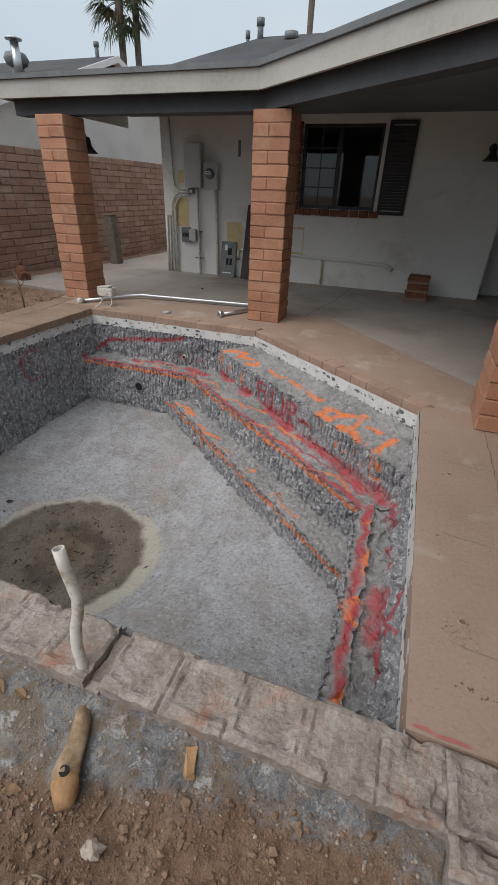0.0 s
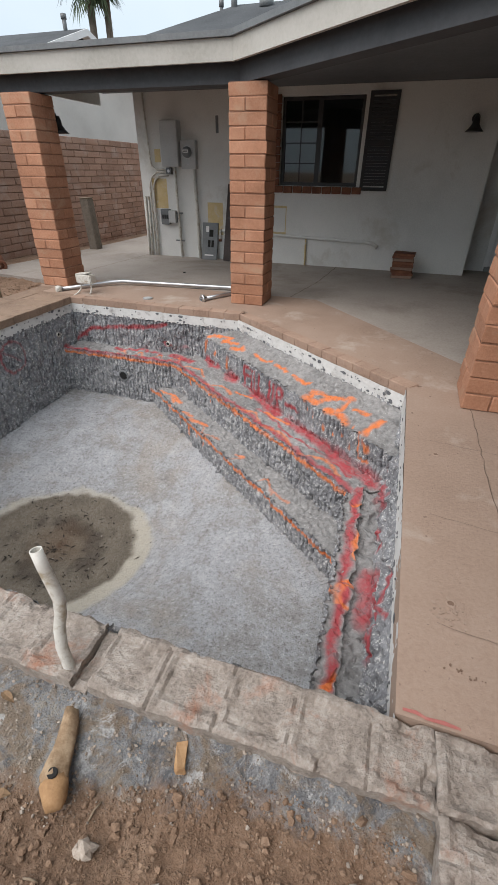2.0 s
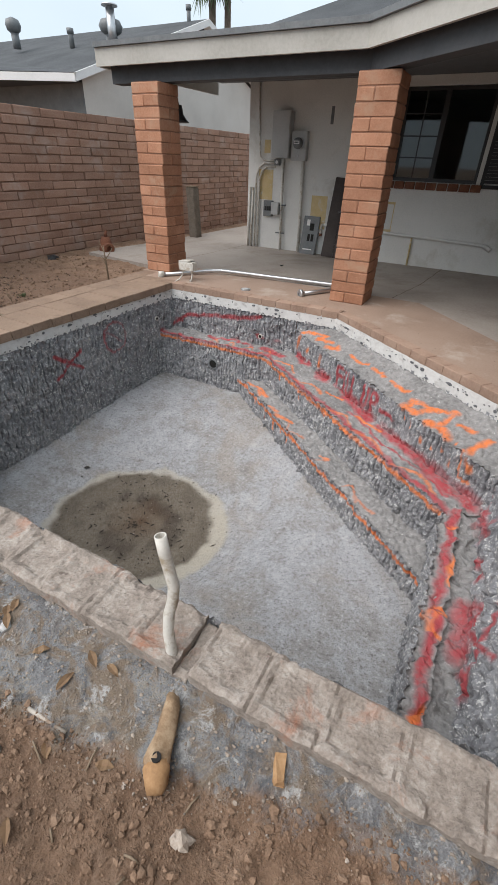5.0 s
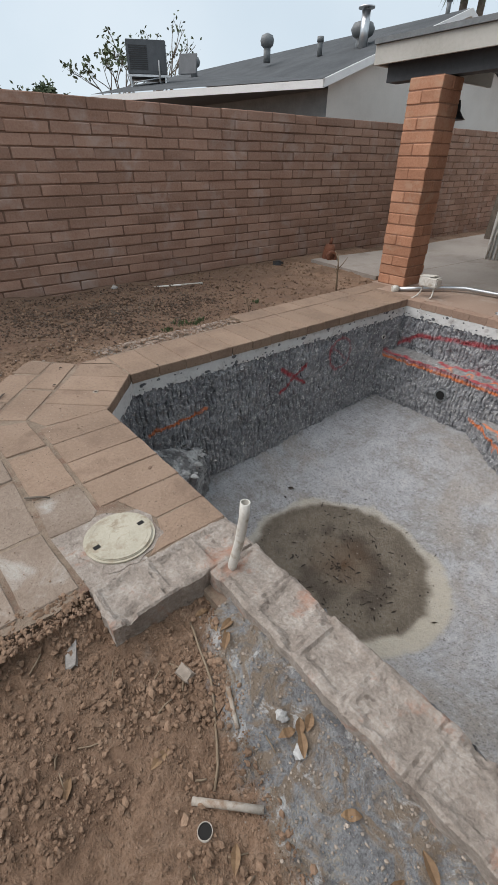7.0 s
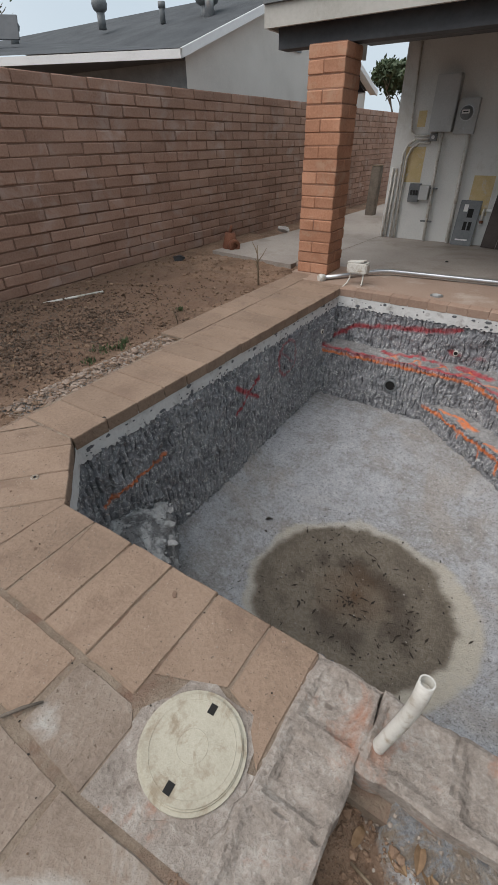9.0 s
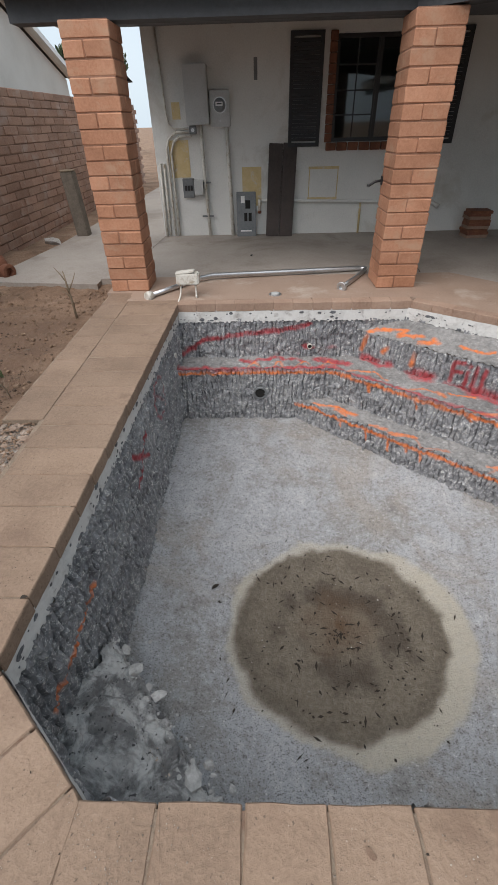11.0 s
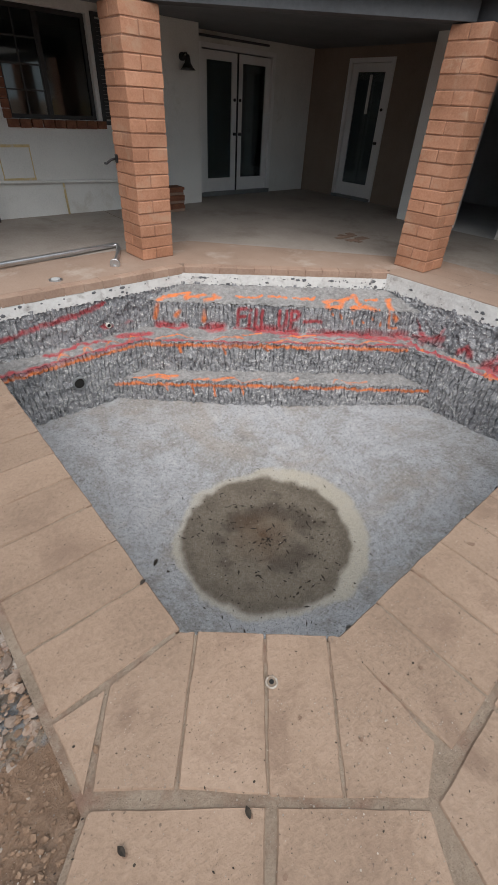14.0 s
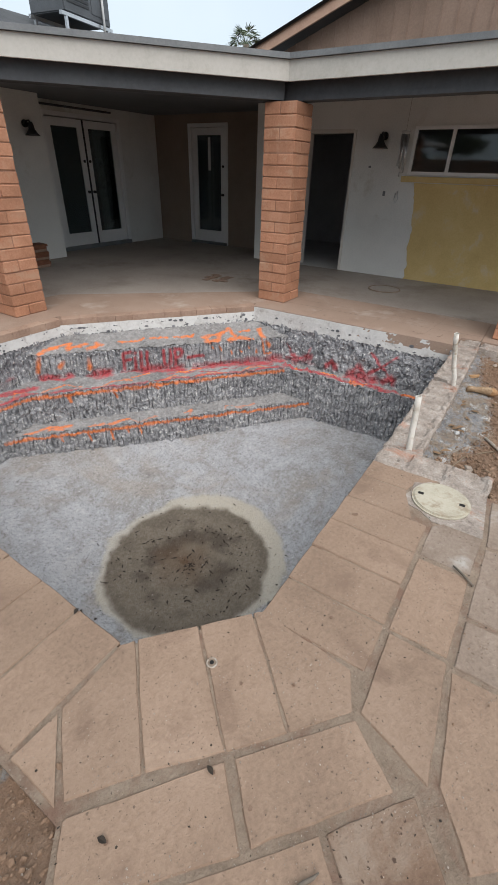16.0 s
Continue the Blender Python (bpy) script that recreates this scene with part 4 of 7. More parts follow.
# ---- house ----
WALL_N, WALL_N2, WALL_E, WALL_E2 = 8.40, 8.95, 3.45, 4.47
WEST, JOG = -4.82, 1.07


def wall_along_x(name, y, thick, x0, x1, z0, z1, openings, material, label):
    """A wall whose face looks to -y, with its openings left free."""
    bm = bmesh.new()
    x = x0
    for a, b, lo, hi in sorted(openings):
        if a > x:
            box(bm, (x, y, z0), (a, y + thick, z1))
        if lo > z0:
            box(bm, (a, y, z0), (b, y + thick, lo))
        if hi < z1:
            box(bm, (a, y, hi), (b, y + thick, z1))
        x = b
    if x < x1:
        box(bm, (x, y, z0), (x1, y + thick, z1))
    return solo(name, bm, material, label, "wall", "structure")


def wall_along_y(name, x, thick, y0, y1, z0, z1, openings, material, label):
    bm = bmesh.new()
    y = y0
    for a, b, lo, hi in sorted(openings):
        if a > y:
            box(bm, (x, y, z0), (x + thick, a, z1))
        if lo > z0:
            box(bm, (x, a, z0), (x + thick, b, lo))
        if hi < z1:
            box(bm, (x, a, hi), (x + thick, b, z1))
        y = b
    if y < y1:
        box(bm, (x, y, z0), (x + thick, y1, z1))
    return solo(name, bm, material, label, "wall", "structure")


TOP = 2.56
wall_along_x("wall_north", WALL_N, 0.2, WEST, JOG, -0.12, TOP, [(-2.16, -0.86, 1.24, 2.44)], "stucco", "white painted block house wall with a window")
wall_along_x("wall_north_doors", WALL_N2, 0.2, JOG, 4.62, -0.12, TOP, [(1.45, 3.33, -0.12, 2.40)], "stucco", "white painted house wall round the double doors")
wall_along_y("wall_return", JOG - 0.2, 0.2, WALL_N + 0.201, WALL_N2 + 0.2, -0.12, TOP, [], "stucco", "white wall return beside the double doors")
wall_along_y("wall_nook", WALL_E2, 0.2, 5.48, WALL_N2, -0.12, TOP, [(6.88, 7.94, -0.12, 2.39)], "brown_stucco", "brown painted wall with a glazed door")
wall_along_y("wall_east", WALL_E, 0.2, -4.5, 5.48, -0.12, TOP, [(3.57, 4.46, -0.12, 2.15), (1.05, 2.62, 1.55, 2.18)], "stucco", "white painted house wall with a doorway")
wall_along_y("wall_west_side", WEST, 0.2, WALL_N + 0.201, 16, -0.12, TOP, [], "stucco", "white house wall along the side walkway")
wall_along_x("wall_nook_south", 5.28, 0.2, 3.651, WALL_E2 - 0.001, -0.12, TOP, [], "brown_stucco", "brown nook wall")
# rooms behind the openings
solo("room_shell", boxes(((-4.4, 11.5, -0.1), (4.4, 11.6, 2.6)), ((-4.4, 9.16, -0.15), (4.4, 11.5, -0.012)), ((-4.4, 8.61, -0.15), (0.86, 9.155, -0.012)), ((-4.4, 9.16, 2.565), (4.4, 11.6, 2.6)), ((-4.4, 8.61, 2.565), (0.86, 9.155, 2.6)), ((-4.4, 8.61, -0.12), (-4.3, 11.5, 2.56)), ((4.3, 9.16, -0.12), (4.4, 11.5, 2.56))), "room_dark", "unlit room behind the windows", "room", "structure")
solo("room_shell_east", boxes(((6.9, -4.5, -0.1), (7.0, 8.3, 2.6)), ((3.452, -4.5, -0.15), (6.9, 8.3, -0.012)), ((3.66, -4.5, 2.605), (6.9, 8.5, 2.64)), ((3.66, -4.5, -0.12), (6.9, -4.4, 2.56)), ((4.8, 8.2, -0.12), (6.9, 8.3, 2.56))), "room_dark", "unlit room behind the doorway", "room", "structure")

# ceiling of the porch, roof, fascia
EAVE = [(-5.45, 5.43), (-1.91, 5.43), (0.62, 3.32), (0.72, -5.0)]
solo("ceiling", slab([(-5.40, 5.5), (-1.93, 5.5), (0.67, 3.34), (0.77, -5.0), (3.45, -5.0), (3.45, 5.48), (4.55, 5.48), (4.55, 8.95), (1.07, 8.95), (1.07, 8.4), (-5.40, 8.4)], 2.60, 0.04), "ceiling_paint", "dark painted porch ceiling", "ceiling", "structure")


porch = thing("porch_roof", "low shingled porch roof with cream fascia boards", "roof", kind="structure")
for a, b in zip(EAVE, EAVE[1:]):
    part("fascia", plank_between(a, b, 2.388, 2.568, 0.0, 0.04), "fascia", porch, "weathered cream painted fascia board")
    part("drip_edge", plank_between(a, b, 2.571, 2.622, 0.035, 0.1), "dark_grey_metal_and_shade", porch, "dark shingle edge")
part("fascia", plank_between((-5.45, 8.3), (-5.45, 5.49), 2.388, 2.568, 0.0, 0.04), "fascia", porch)
for a, b in (((-5.38, 5.62), (-1.85, 5.62)), ((-1.9, 5.60), (0.72, 3.42)), ((0.80, 3.5), (0.88, -5.0))):
    part("beam", plank_between(a, b, 2.235, 2.555, 0.0, 0.2), "dark_wood", porch, "dark painted beam")
part("roofing", poly([(-5.47, 5.43, 2.624), (-1.95, 5.43, 2.624), (1.8, 8.9, 3.29), (-5.47, 8.9, 3.29)]), "shingle", porch)
part("roofing", poly([(-1.95, 5.43, 2.624), (0.62, 3.3, 2.624), (4.5, 6.4, 3.25), (1.8, 8.9, 3.29)]), "shingle", porch)
part("roofing", poly([(0.62, 3.3, 2.624), (0.70, -5.0, 2.624), (4.5, -5.0, 3.25), (4.5, 6.4, 3.25)]), "shingle", porch)

house_roof = thing("house_roof", "grey shingled hip roof of the house", "roof", kind="structure")
part("roofing", poly([(-5.3, 8.88, 3.285), (4.0, 8.88, 3.285), (6.0, 11.2, 4.21), (-3.9, 11.2, 4.21)]), "shingle", house_roof)
part("roofing", poly([(-5.3, 8.88, 3.285), (-3.9, 11.2, 4.21), (-5.3, 13.8, 3.285)]), "shingle", house_roof)
part("roofing", poly([(-3.9, 11.2, 4.21), (6.0, 11.2, 4.21), (6.0, 15, 2.9), (-5.3, 15, 2.9)]), "shingle", house_roof)
gable = thing("gable_end", "brown sided gable end above the porch roof", "gable", kind="structure")
GX, GS, GP = 4.5, 0.327, (1.75, 4.72)
part("siding_wall", slab([(-1.5, 3.2), (6.0, 3.2), (6.0, 3.30), (1.75, 4.70), (-1.5, 3.62)], 0, 0.12), "siding", gable).matrix_world = Matrix(((0, 0, 1, GX + 0.12), (1, 0, 0, 0), (0, 1, 0, 0), (0, 0, 0, 1)))
for k in range(30):
    y = -1.4 + k * 0.25
    top = GP[1] - abs(y - GP[0]) * GS - 0.03
    part("batten", boxes(((GX - 0.015, y, 3.2), (GX - 0.001, y + 0.02, top))), "siding", gable)
for s in (1, -1):
    y2 = GP[0] + s * 4.6
    z2 = GP[1] - 4.6 * GS
    bm = bmesh.new()
    for dx0, dx1, lo, hi in ((GX - 0.35, GX - 0.31, -0.02, 0.13),):
        vs = [bm.verts.new(p) for p in ((dx0, GP[0], GP[1] + lo), (dx0, y2, z2 + lo), (dx0, y2, z2 + hi), (dx0, GP[0], GP[1] + hi), (dx1, GP[0], GP[1] + lo), (dx1, y2, z2 + lo), (dx1, y2, z2 + hi), (dx1, GP[0], GP[1] + hi))]
        for f in ((0, 1, 2, 3), (7, 6, 5, 4), (0, 4, 5, 1), (3, 2, 6, 7), (1, 5, 6, 2)):
            bm.faces.new([vs[i] for i in f])
    part("rake_board", bm, "rake_trim", gable, "tan rake board")
    part("roofing", poly([(GX - 0.4, GP[0], GP[1] + 0.17), (GX - 0.4, y2, z2 + 0.17), (12, y2, z2 + 0.17), (12, GP[0], GP[1] + 0.17)]), "shingle", gable)
    part("soffit", poly([(GX - 0.39, GP[0], GP[1] + 0.12), (GX - 0.39, y2, z2 + 0.12), (GX, y2, z2 + 0.12), (GX, GP[0], GP[1] + 0.12)]), "siding", gable)

# ---- neighbouring house ----
nb = thing("neighbour_house", "pale stucco neighbouring house with a grey shingled gable roof", "house")
NXF = -10.0
part("wall", poly([(NXF, 9.6, -0.1), (NXF, 20.2, -0.1), (NXF, 20.2, 2.85), (NXF, 14.65, 4.60), (NXF, 9.6, 2.93)]), "neighbour_wall", nb)
# the eave's shade is put into this wall's dark colour
part("wall", poly([(NXF, 9.61, -0.1), (-22, 9.61, -0.1), (-22, 9.61, 3.2), (NXF, 9.61, 2.9)]), "dark_grey_metal_and_shade", nb, "neighbour wall under the eave, coloured dark for its shade")
E1, E2 = (-9.75, 9.15, 2.96), (-16.4, 6.5, 2.98)
part("roofing", poly([E1, E2, (-24, 14.65, 4.86), (-9.75, 14.65, 4.86)]), "shingle", nb)
part("roofing", poly([(-9.75, 14.65, 4.86), (-24, 14.65, 4.86), (-24, 20.7, 2.92), (-9.75, 20.7, 2.92)]), "shingle", nb)
part("eave_fascia", plank_between((E2[0], E2[1]), (E1[0], E1[1]), 2.80, 2.95, 0.0, 0.04), "white_paint", nb, "white eave fascia")
# soffit takes a dark wood colour in place of real shade
part("soffit", poly([(E1[0], E1[1], 2.83), (E2[0], E2[1], 2.83), (-20, 9.6, 2.83), (-10, 9.6, 2.83)]), "dark_wood", nb, "neighbour soffit, coloured dark for its shade")
for y0, z0, y1, z1 in ((9.15, 2.80, 14.65, 4.70), (20.7, 2.76, 14.65, 4.70)):
    bm = bmesh.new()
    x0, x1 = -9.75, -9.70
    vs = [bm.verts.new(p) for p in ((x1, y0, z0), (x1, y1, z1), (x1, y1, z1 + 0.16), (x1, y0, z0 + 0.16), (x0, y0, z0), (x0, y1, z1), (x0, y1, z1 + 0.16), (x0, y0, z0 + 0.16))]
    for f in ((0, 1, 2, 3), (7, 6, 5, 4), (0, 4, 5, 1), (3, 2, 6, 7)):
        bm.faces.new([vs[i] for i in f])
    part("rake_board", bm, "white_paint", nb, "white rake board")
    part("soffit", poly([(NXF, y0, z0 + 0.03), (NXF, y1, z1 + 0.03), (-9.7, y1, z1 + 0.03), (-9.7, y0, z0 + 0.03)]), "white_paint", nb)


# ---- brick pieces ----
def brick_mesh(name, size, seed, material, bevel=0.008, jitter=0.004):
    """One slumped brick round its centre: a cut-edged block with uneven faces."""
    rng = random.Random(seed)
    bm = bmesh.new()
    box(bm, [-s / 2 for s in size], [s / 2 for s in size])
    bmesh.ops.bevel(bm, geom=bm.edges[:], offset=bevel, segments=1, affect="EDGES")
    for v in bm.verts:
        v.co += Vector([rng.uniform(-jitter, jitter) for _ in range(3)])
    me = bpy.data.meshes.new(name)
    bm.to_mesh(me)
    bm.free()
    me.materials.append(MAT[material])
    return me


COURSES, PITCH, WIDE = 18, 0.1235, 0.425
PIER = [brick_mesh("brick", (WIDE, WIDE / 2 - 0.006, PITCH - 0.009), k, "pillar_brick", 0.0075, 0.0032) for k in range(5)]
PIER_A = [brick_mesh("brick", (WIDE * 0.56 - 0.006, WIDE - 0.0, PITCH - 0.009), 20 + k, "pillar_brick", 0.0075, 0.0032) for k in range(4)]
PIER_B = [brick_mesh("brick", (WIDE * 0.44 - 0.006, WIDE - 0.0, PITCH - 0.009), 30 + k, "pillar_brick", 0.0075, 0.0032) for k in range(4)]


def pillar(x, y, seed, turn=0):
    """A square porch pillar of slump brick; x, y is its middle."""
    rng = random.Random(seed)
    p = thing("brick_pillar", "square orange slump brick pillar holding up the porch roof", "pillar", (x, y, 0), turn, group="porch pillars")
    part("mortar_core", boxes(((-WIDE / 2 + 0.010, -WIDE / 2 + 0.010, -0.05), (WIDE / 2 - 0.010, WIDE / 2 - 0.010, COURSES * PITCH))), "pillar_mortar", p)
    for c in range(COURSES):
        z = (c + 0.5) * PITCH
        j = lambda: rng.uniform(-0.0025, 0.0025)
        if c % 2:
            ob = [(rng.choice(PIER), (j(), -WIDE / 4 + j(), z)), (rng.choice(PIER), (j(), WIDE / 4 + j(), z))]
        else:
            ob = [(rng.choice(PIER_B), (-WIDE * 0.28 + j(), j(), z)), (rng.choice(PIER_A), (WIDE * 0.22 + j(), j(), z))]
        for me, at in ob:
            b = part("brick", me, "", p)
            b.matrix_local = pose(*at, 0, 0, rng.uniform(-0.6, 0.6))


pillar(-4.69, 5.63, 1)
pillar(-1.742, 5.60, 2)
pillar(0.85, 3.42, 3)
pillar(0.95, 0.36, 4)


# ---- openings of the house ----
def pane_frame(w, h, bar, depth, mull_x=(), mull_z=(), thin=0.03):
    """A rectangular frame in the x-z plane from its lower left corner, with glazing bars."""
    bm = boxes(((0, 0, 0), (bar, depth, h)), ((w - bar, 0, 0), (w, depth, h)), ((bar, 0, 0), (w - bar, depth, bar)), ((bar, 0, h - bar), (w - bar, depth, h)))
    for x in mull_x:
        box(bm, (x - thin / 2, depth * 0.2, bar), (x + thin / 2, depth * 0.8, h - bar))
    for z in mull_z:
        box(bm, (bar, depth * 0.24, z - thin / 2), (w - bar, depth * 0.76, z + thin / 2))
    return bm


def pane(w, h, bar, y):
    return boxes(((bar, y, bar), (w - bar, y + 0.006, h - bar)))


win = thing("window_1", "dark framed porch window with a brick sill", "window", (-2.16, WALL_N, 1.24), kind="structure")
part("window_frame", pane_frame(1.3, 1.2, 0.05, 0.06, (0.62,), (), 0.05), "black_metal", win).location = (0, 0.08, 0)
part("glazing_bars", pane_frame(0.62, 1.2, 0.05, 0.03, (0.31,), (0.32, 0.6, 0.88), 0.018), "black_metal", win).location = (0, 0.10, 0)
part("pane", pane(1.3, 1.2, 0.05, 0.11), "glass", win).visible_shadow = False
for k in range(9):
    part("sill_brick", brick_mesh("sill_brick", (0.145, 0.12, 0.10), 70 + k, "rust", 0.006, 0.003), "", win, "dark red sill brick").location = (0.0 + 0.165 * k, -0.0, -0.055)
for k in range(11):
    part("jamb_brick", brick_mesh("jamb_brick", (0.10, 0.10, 0.105), 90 + k, "rust", 0.006, 0.003), "", win, "dark red jamb brick").location = (-0.052, -0.0, 0.05 + 0.112 * k)


def shutter(x0, x1):
    s = thing("window_shutter", "dark brown louvred window shutter on the house wall", "shutter", (x0, WALL_N - 0.035, 1.19), group="window shutters")
    w, h = x1 - x0, 1.28
    part("shutter_frame", pane_frame(w, h, 0.05, 0.034, (), (h / 2,), 0.06), "shutter", s)
    for k in range(26):
        z = 0.07 + k * (h - 0.14) / 26
        part("slat", boxes(((0.05, 0.006, z), (w - 0.05, 0.022, z + 0.041)), turn=None), "shutter", s)


shutter(-2.80, -2.34)
shutter(-0.80, -0.37)


def glazed_door(name, at, turn, w, h, hinge_right, label, kind="structure"):
    """A white door leaf with one tall pane, a lever and a bolt, standing in its opening."""
    d = thing(name, label, "door", at, turn, kind)
    part("leaf", pane_frame(w, h, 0.13, 0.045), "white_paint", d)
    part("bottom_rail", boxes(((0.13, 0, 0.13), (w - 0.13, 0.045, 0.24))), "white_paint", d)
    part("pane", boxes(((0.13, 0.018, 0.24), (w - 0.13, 0.026, h - 0.13))), "glass", d).visible_shadow = False
    # added panel: its grey stands for haze and reflection on the glass
    part("blind", boxes(((0.135, 0.034, 0.245), (w - 0.135, 0.038, h - 0.135))), "blind", d, "added grey panel behind the pane, standing for its hazy reflection")
    x = 0.065 if hinge_right else w - 0.065
    part("door_knob", tube([(x, -0.001, 1.0), (x, -0.02, 1.0), (x, -0.035, 1.0), (x, -0.055, 1.0), (x, -0.06, 1.0)], [0.028, 0.028, 0.012, 0.026, 0.012]), "black_metal", d, "black door knob")
    part("deadbolt", tube([(x, -0.001, 1.55), (x, -0.022, 1.55)], 0.026), "black_metal", d, "black deadbolt")
    return d


def casing(name, at, turn, w, h, face=0.09, step=0.07):
    c = thing(name, "white painted door casing with a dark threshold", "door frame", at, turn, "structure")
    part("casing", boxes(((-0.02, -0.02, 0), (face - 0.03, 0.12, h)), ((w - face + 0.03, -0.02, 0), (w + 0.02, 0.12, h)), ((face - 0.03, -0.02, h - face + 0.02), (w - face + 0.03, 0.12, h)), bevel=0.004), "white_paint", c)
    part("threshold", boxes(((0, -0.05, -0.12), (w, 0.14, step))), "dark_grey_metal_and_shade", c)


FD = 0.07
casing("door_frame_1", (1.45, WALL_N2, 0.0), 0, 1.88, 2.40, step=FD)
glazed_door("door_1", (1.52, WALL_N2 + 0.03, FD), 0, 0.865, 2.24, False, "white glazed patio door leaf with a dark pane, closed")
glazed_door("door_2", (2.395, WALL_N2 + 0.03, FD), 0, 0.865, 2.24, True, "white glazed patio door leaf with a knob, closed")
solo("door_astragal", boxes(((2.377, WALL_N2 + 0.005, FD), (2.403, WALL_N2 + 0.075, 2.31))), "black_metal", "dark weather strip between the two door leaves", "weather strip", "structure")
casing("door_frame_2", (WALL_E2, 7.94, 0.0), -90, 1.06, 2.39, step=0.05)
glazed_door("door_3", (WALL_E2 + 0.03, 7.87, 0.05), -90, 0.92, 2.26, False, "white single glazed door in the porch nook, closed")
solo("window_blind_rod", boxes(((WALL_E2 + 0.03, 7.37, 1.52), (WALL_E2 + 0.04, 7.43, 2.14))), "label_white", "white paper strip on the nook door pane", "paper strip")
# open doorway and window of the east wing
opening = thing("door_frame_3", "open unlit doorway with a thin pale frame", "door frame", (WALL_E, 4.46, 0), -90, "structure")
part("casing", boxes(((-0.012, -0.012, 0), (0.035, 0.2, 2.15)), ((0.855, -0.012, 0), (0.902, 0.2, 2.15)), ((0.035, -0.012, 2.11), (0.855, 0.2, 2.162))), "neighbour_wall", opening)
ew = thing("window_2", "white framed sliding window with dark glass", "window", (WALL_E, 2.62, 1.55), -90, "structure")
part("window_frame", pane_frame(1.57, 0.63, 0.045, 0.09, (0.58,), (), 0.05), "white_paint", ew).location = (0, -0.02, 0)
part("pane", pane(1.57, 0.63, 0.045, 0.02), "glass", ew).visible_shadow = False
part("window_sill", boxes(((-0.08, -0.05, -0.10), (1.65, 0.0, -0.02)), bevel=0.006), "yellow_stucco", ew, "cream wooden sill")
yellow = bmesh.new()
edge = [(2.36 + 0.12 * max(0, z - 0.5) + 0.05 * noise.noise(Vector((z * 3.1, 0, 4))) + 0.03 * noise.noise(Vector((z * 11, 0, 9))), z) for z in [-0.06 + 0.05 * k for k in range(31)]]
sheet = [[yellow.verts.new((WALL_E - d, y, z)) for y, z in edge + [(-4.5, 1.44), (-4.5, -0.06)]] for d in (0.005, 0.0005)]
for front, back in zip(*[list(zip(q, q[1:] + q[:1])) for q in sheet]):
    yellow.faces.new((front[0], front[1], back[1], back[0]))
yellow.faces.new(sheet[0])
solo("wall_patch_yellow", yellow, "yellow_stucco", "bare yellow stucco below the window", "wall patch", "structure")


def wall_lamp(at, turn):
    """A black barn lamp: plate, bent arm, flared shade."""
    l = thing("wall_lamp", "black metal barn style wall lamp", "lamp", at, turn, group="porch lamps")
    part("back_plate", tube([(0, 0, 0), (0, -0.025, 0)], 0.055, 20), "black_metal", l)
    part("arm", tube([(0, -0.02, 0), (0, -0.08, 0.04), (0, -0.14, 0.04), (0, -0.17, -0.01)], 0.012), "black_metal", l)
    part("shade", tube([(0, -0.17, 0.02), (0, -0.17, -0.03), (0, -0.17, -0.08), (0, -0.17, -0.13), (0, -0.17, -0.17)], [0.03, 0.045, 0.05, 0.085, 0.125], 24), "black_metal", l)


wall_lamp((0.72, WALL_N, 2.12), 0)
wall_lamp((WALL_E, 3.08, 2.06), -90)
wall_lamp((-4.60, 5.843, 2.02), 180)

chimes = thing("wind_chimes", "silver metal wind chimes hanging from the porch ceiling", "wind chimes", (3.25, 2.70, 0))
part("disc", disc((0, 0, 2.10), 0.06, 0.012, 20), "steel", chimes)
part("cord", tube([(0, 0, 2.11), (0, 0, 2.56)], 0.002, 6), "twig", chimes)
for k in range(6):
    a = k * math.pi / 3
    part("chime_tube", tube([(0.05 * math.cos(a), 0.05 * math.sin(a), 2.07), (0.05 * math.cos(a), 0.05 * math.sin(a), 1.72 - 0.03 * k)], 0.014, 10), "steel", chimes)
part("sail", boxes(((-0.02, -0.003, 1.52), (0.02, 0.003, 1.58))), "steel", chimes)
for y, z, h in ((2.95, 1.24, 0.07), (3.26, 1.63, 0.03)):
    solo("wall_switch", boxes(((WALL_E - 0.014, y - 0.02, z), (WALL_E - 0.0005, y + 0.02, z + h)), bevel=0.003), "dark_grey_metal_and_shade", "small dark switch on the white wall", "switch")
solo("hose_hook", tube([(WALL_E - 0.005, 2.73, 1.31), (WALL_E - 0.03, 2.71, 1.28), (WALL_E - 0.03, 2.70, 1.2), (WALL_E - 0.03, 2.73, 1.15), (WALL_E - 0.03, 2.76, 1.2), (WALL_E - 0.02, 2.75, 1.29)], 0.006, 8), "steel", "thin wire hook on the white wall", "hook")
solo("ceiling_light_bar", boxes(((1.15, WALL_N2 - 0.07, 2.47), (3.1, WALL_N2 - 0.001, 2.50))), "dark_wood", "thin dark rail above the double doors", "rail", "structure")

# ---- electrical service on the house wall ----
Y = WALL_N
serv = thing("service_panel", "grey metal electrical service cabinet on the wall", "electrical panel", (-4.28, Y, 1.49))
part("cabinet", boxes(((0, -0.16, 0), (0.33, -0.0005, 0.67)), bevel=0.006), "grey_metal", serv)
part("cover", boxes(((0.005, -0.175, 0.005), (0.325, -0.161, 0.665)), bevel=0.005), "grey_metal", serv)
part("latch", boxes(((0.14, -0.185, 0.02), (0.19, -0.176, 0.035))), "steel", serv)
meter = thing("electric_meter", "grey meter box with a round glass meter", "meter", (-3.93, Y, 1.46))
part("box_body", boxes(((0, -0.11, 0), (0.28, -0.0005, 0.42)), bevel=0.006), "grey_metal", meter)
part("meter_ring", tube([(0.14, -0.11, 0.25), (0.14, -0.135, 0.25)], 0.095, 28), "steel", meter)
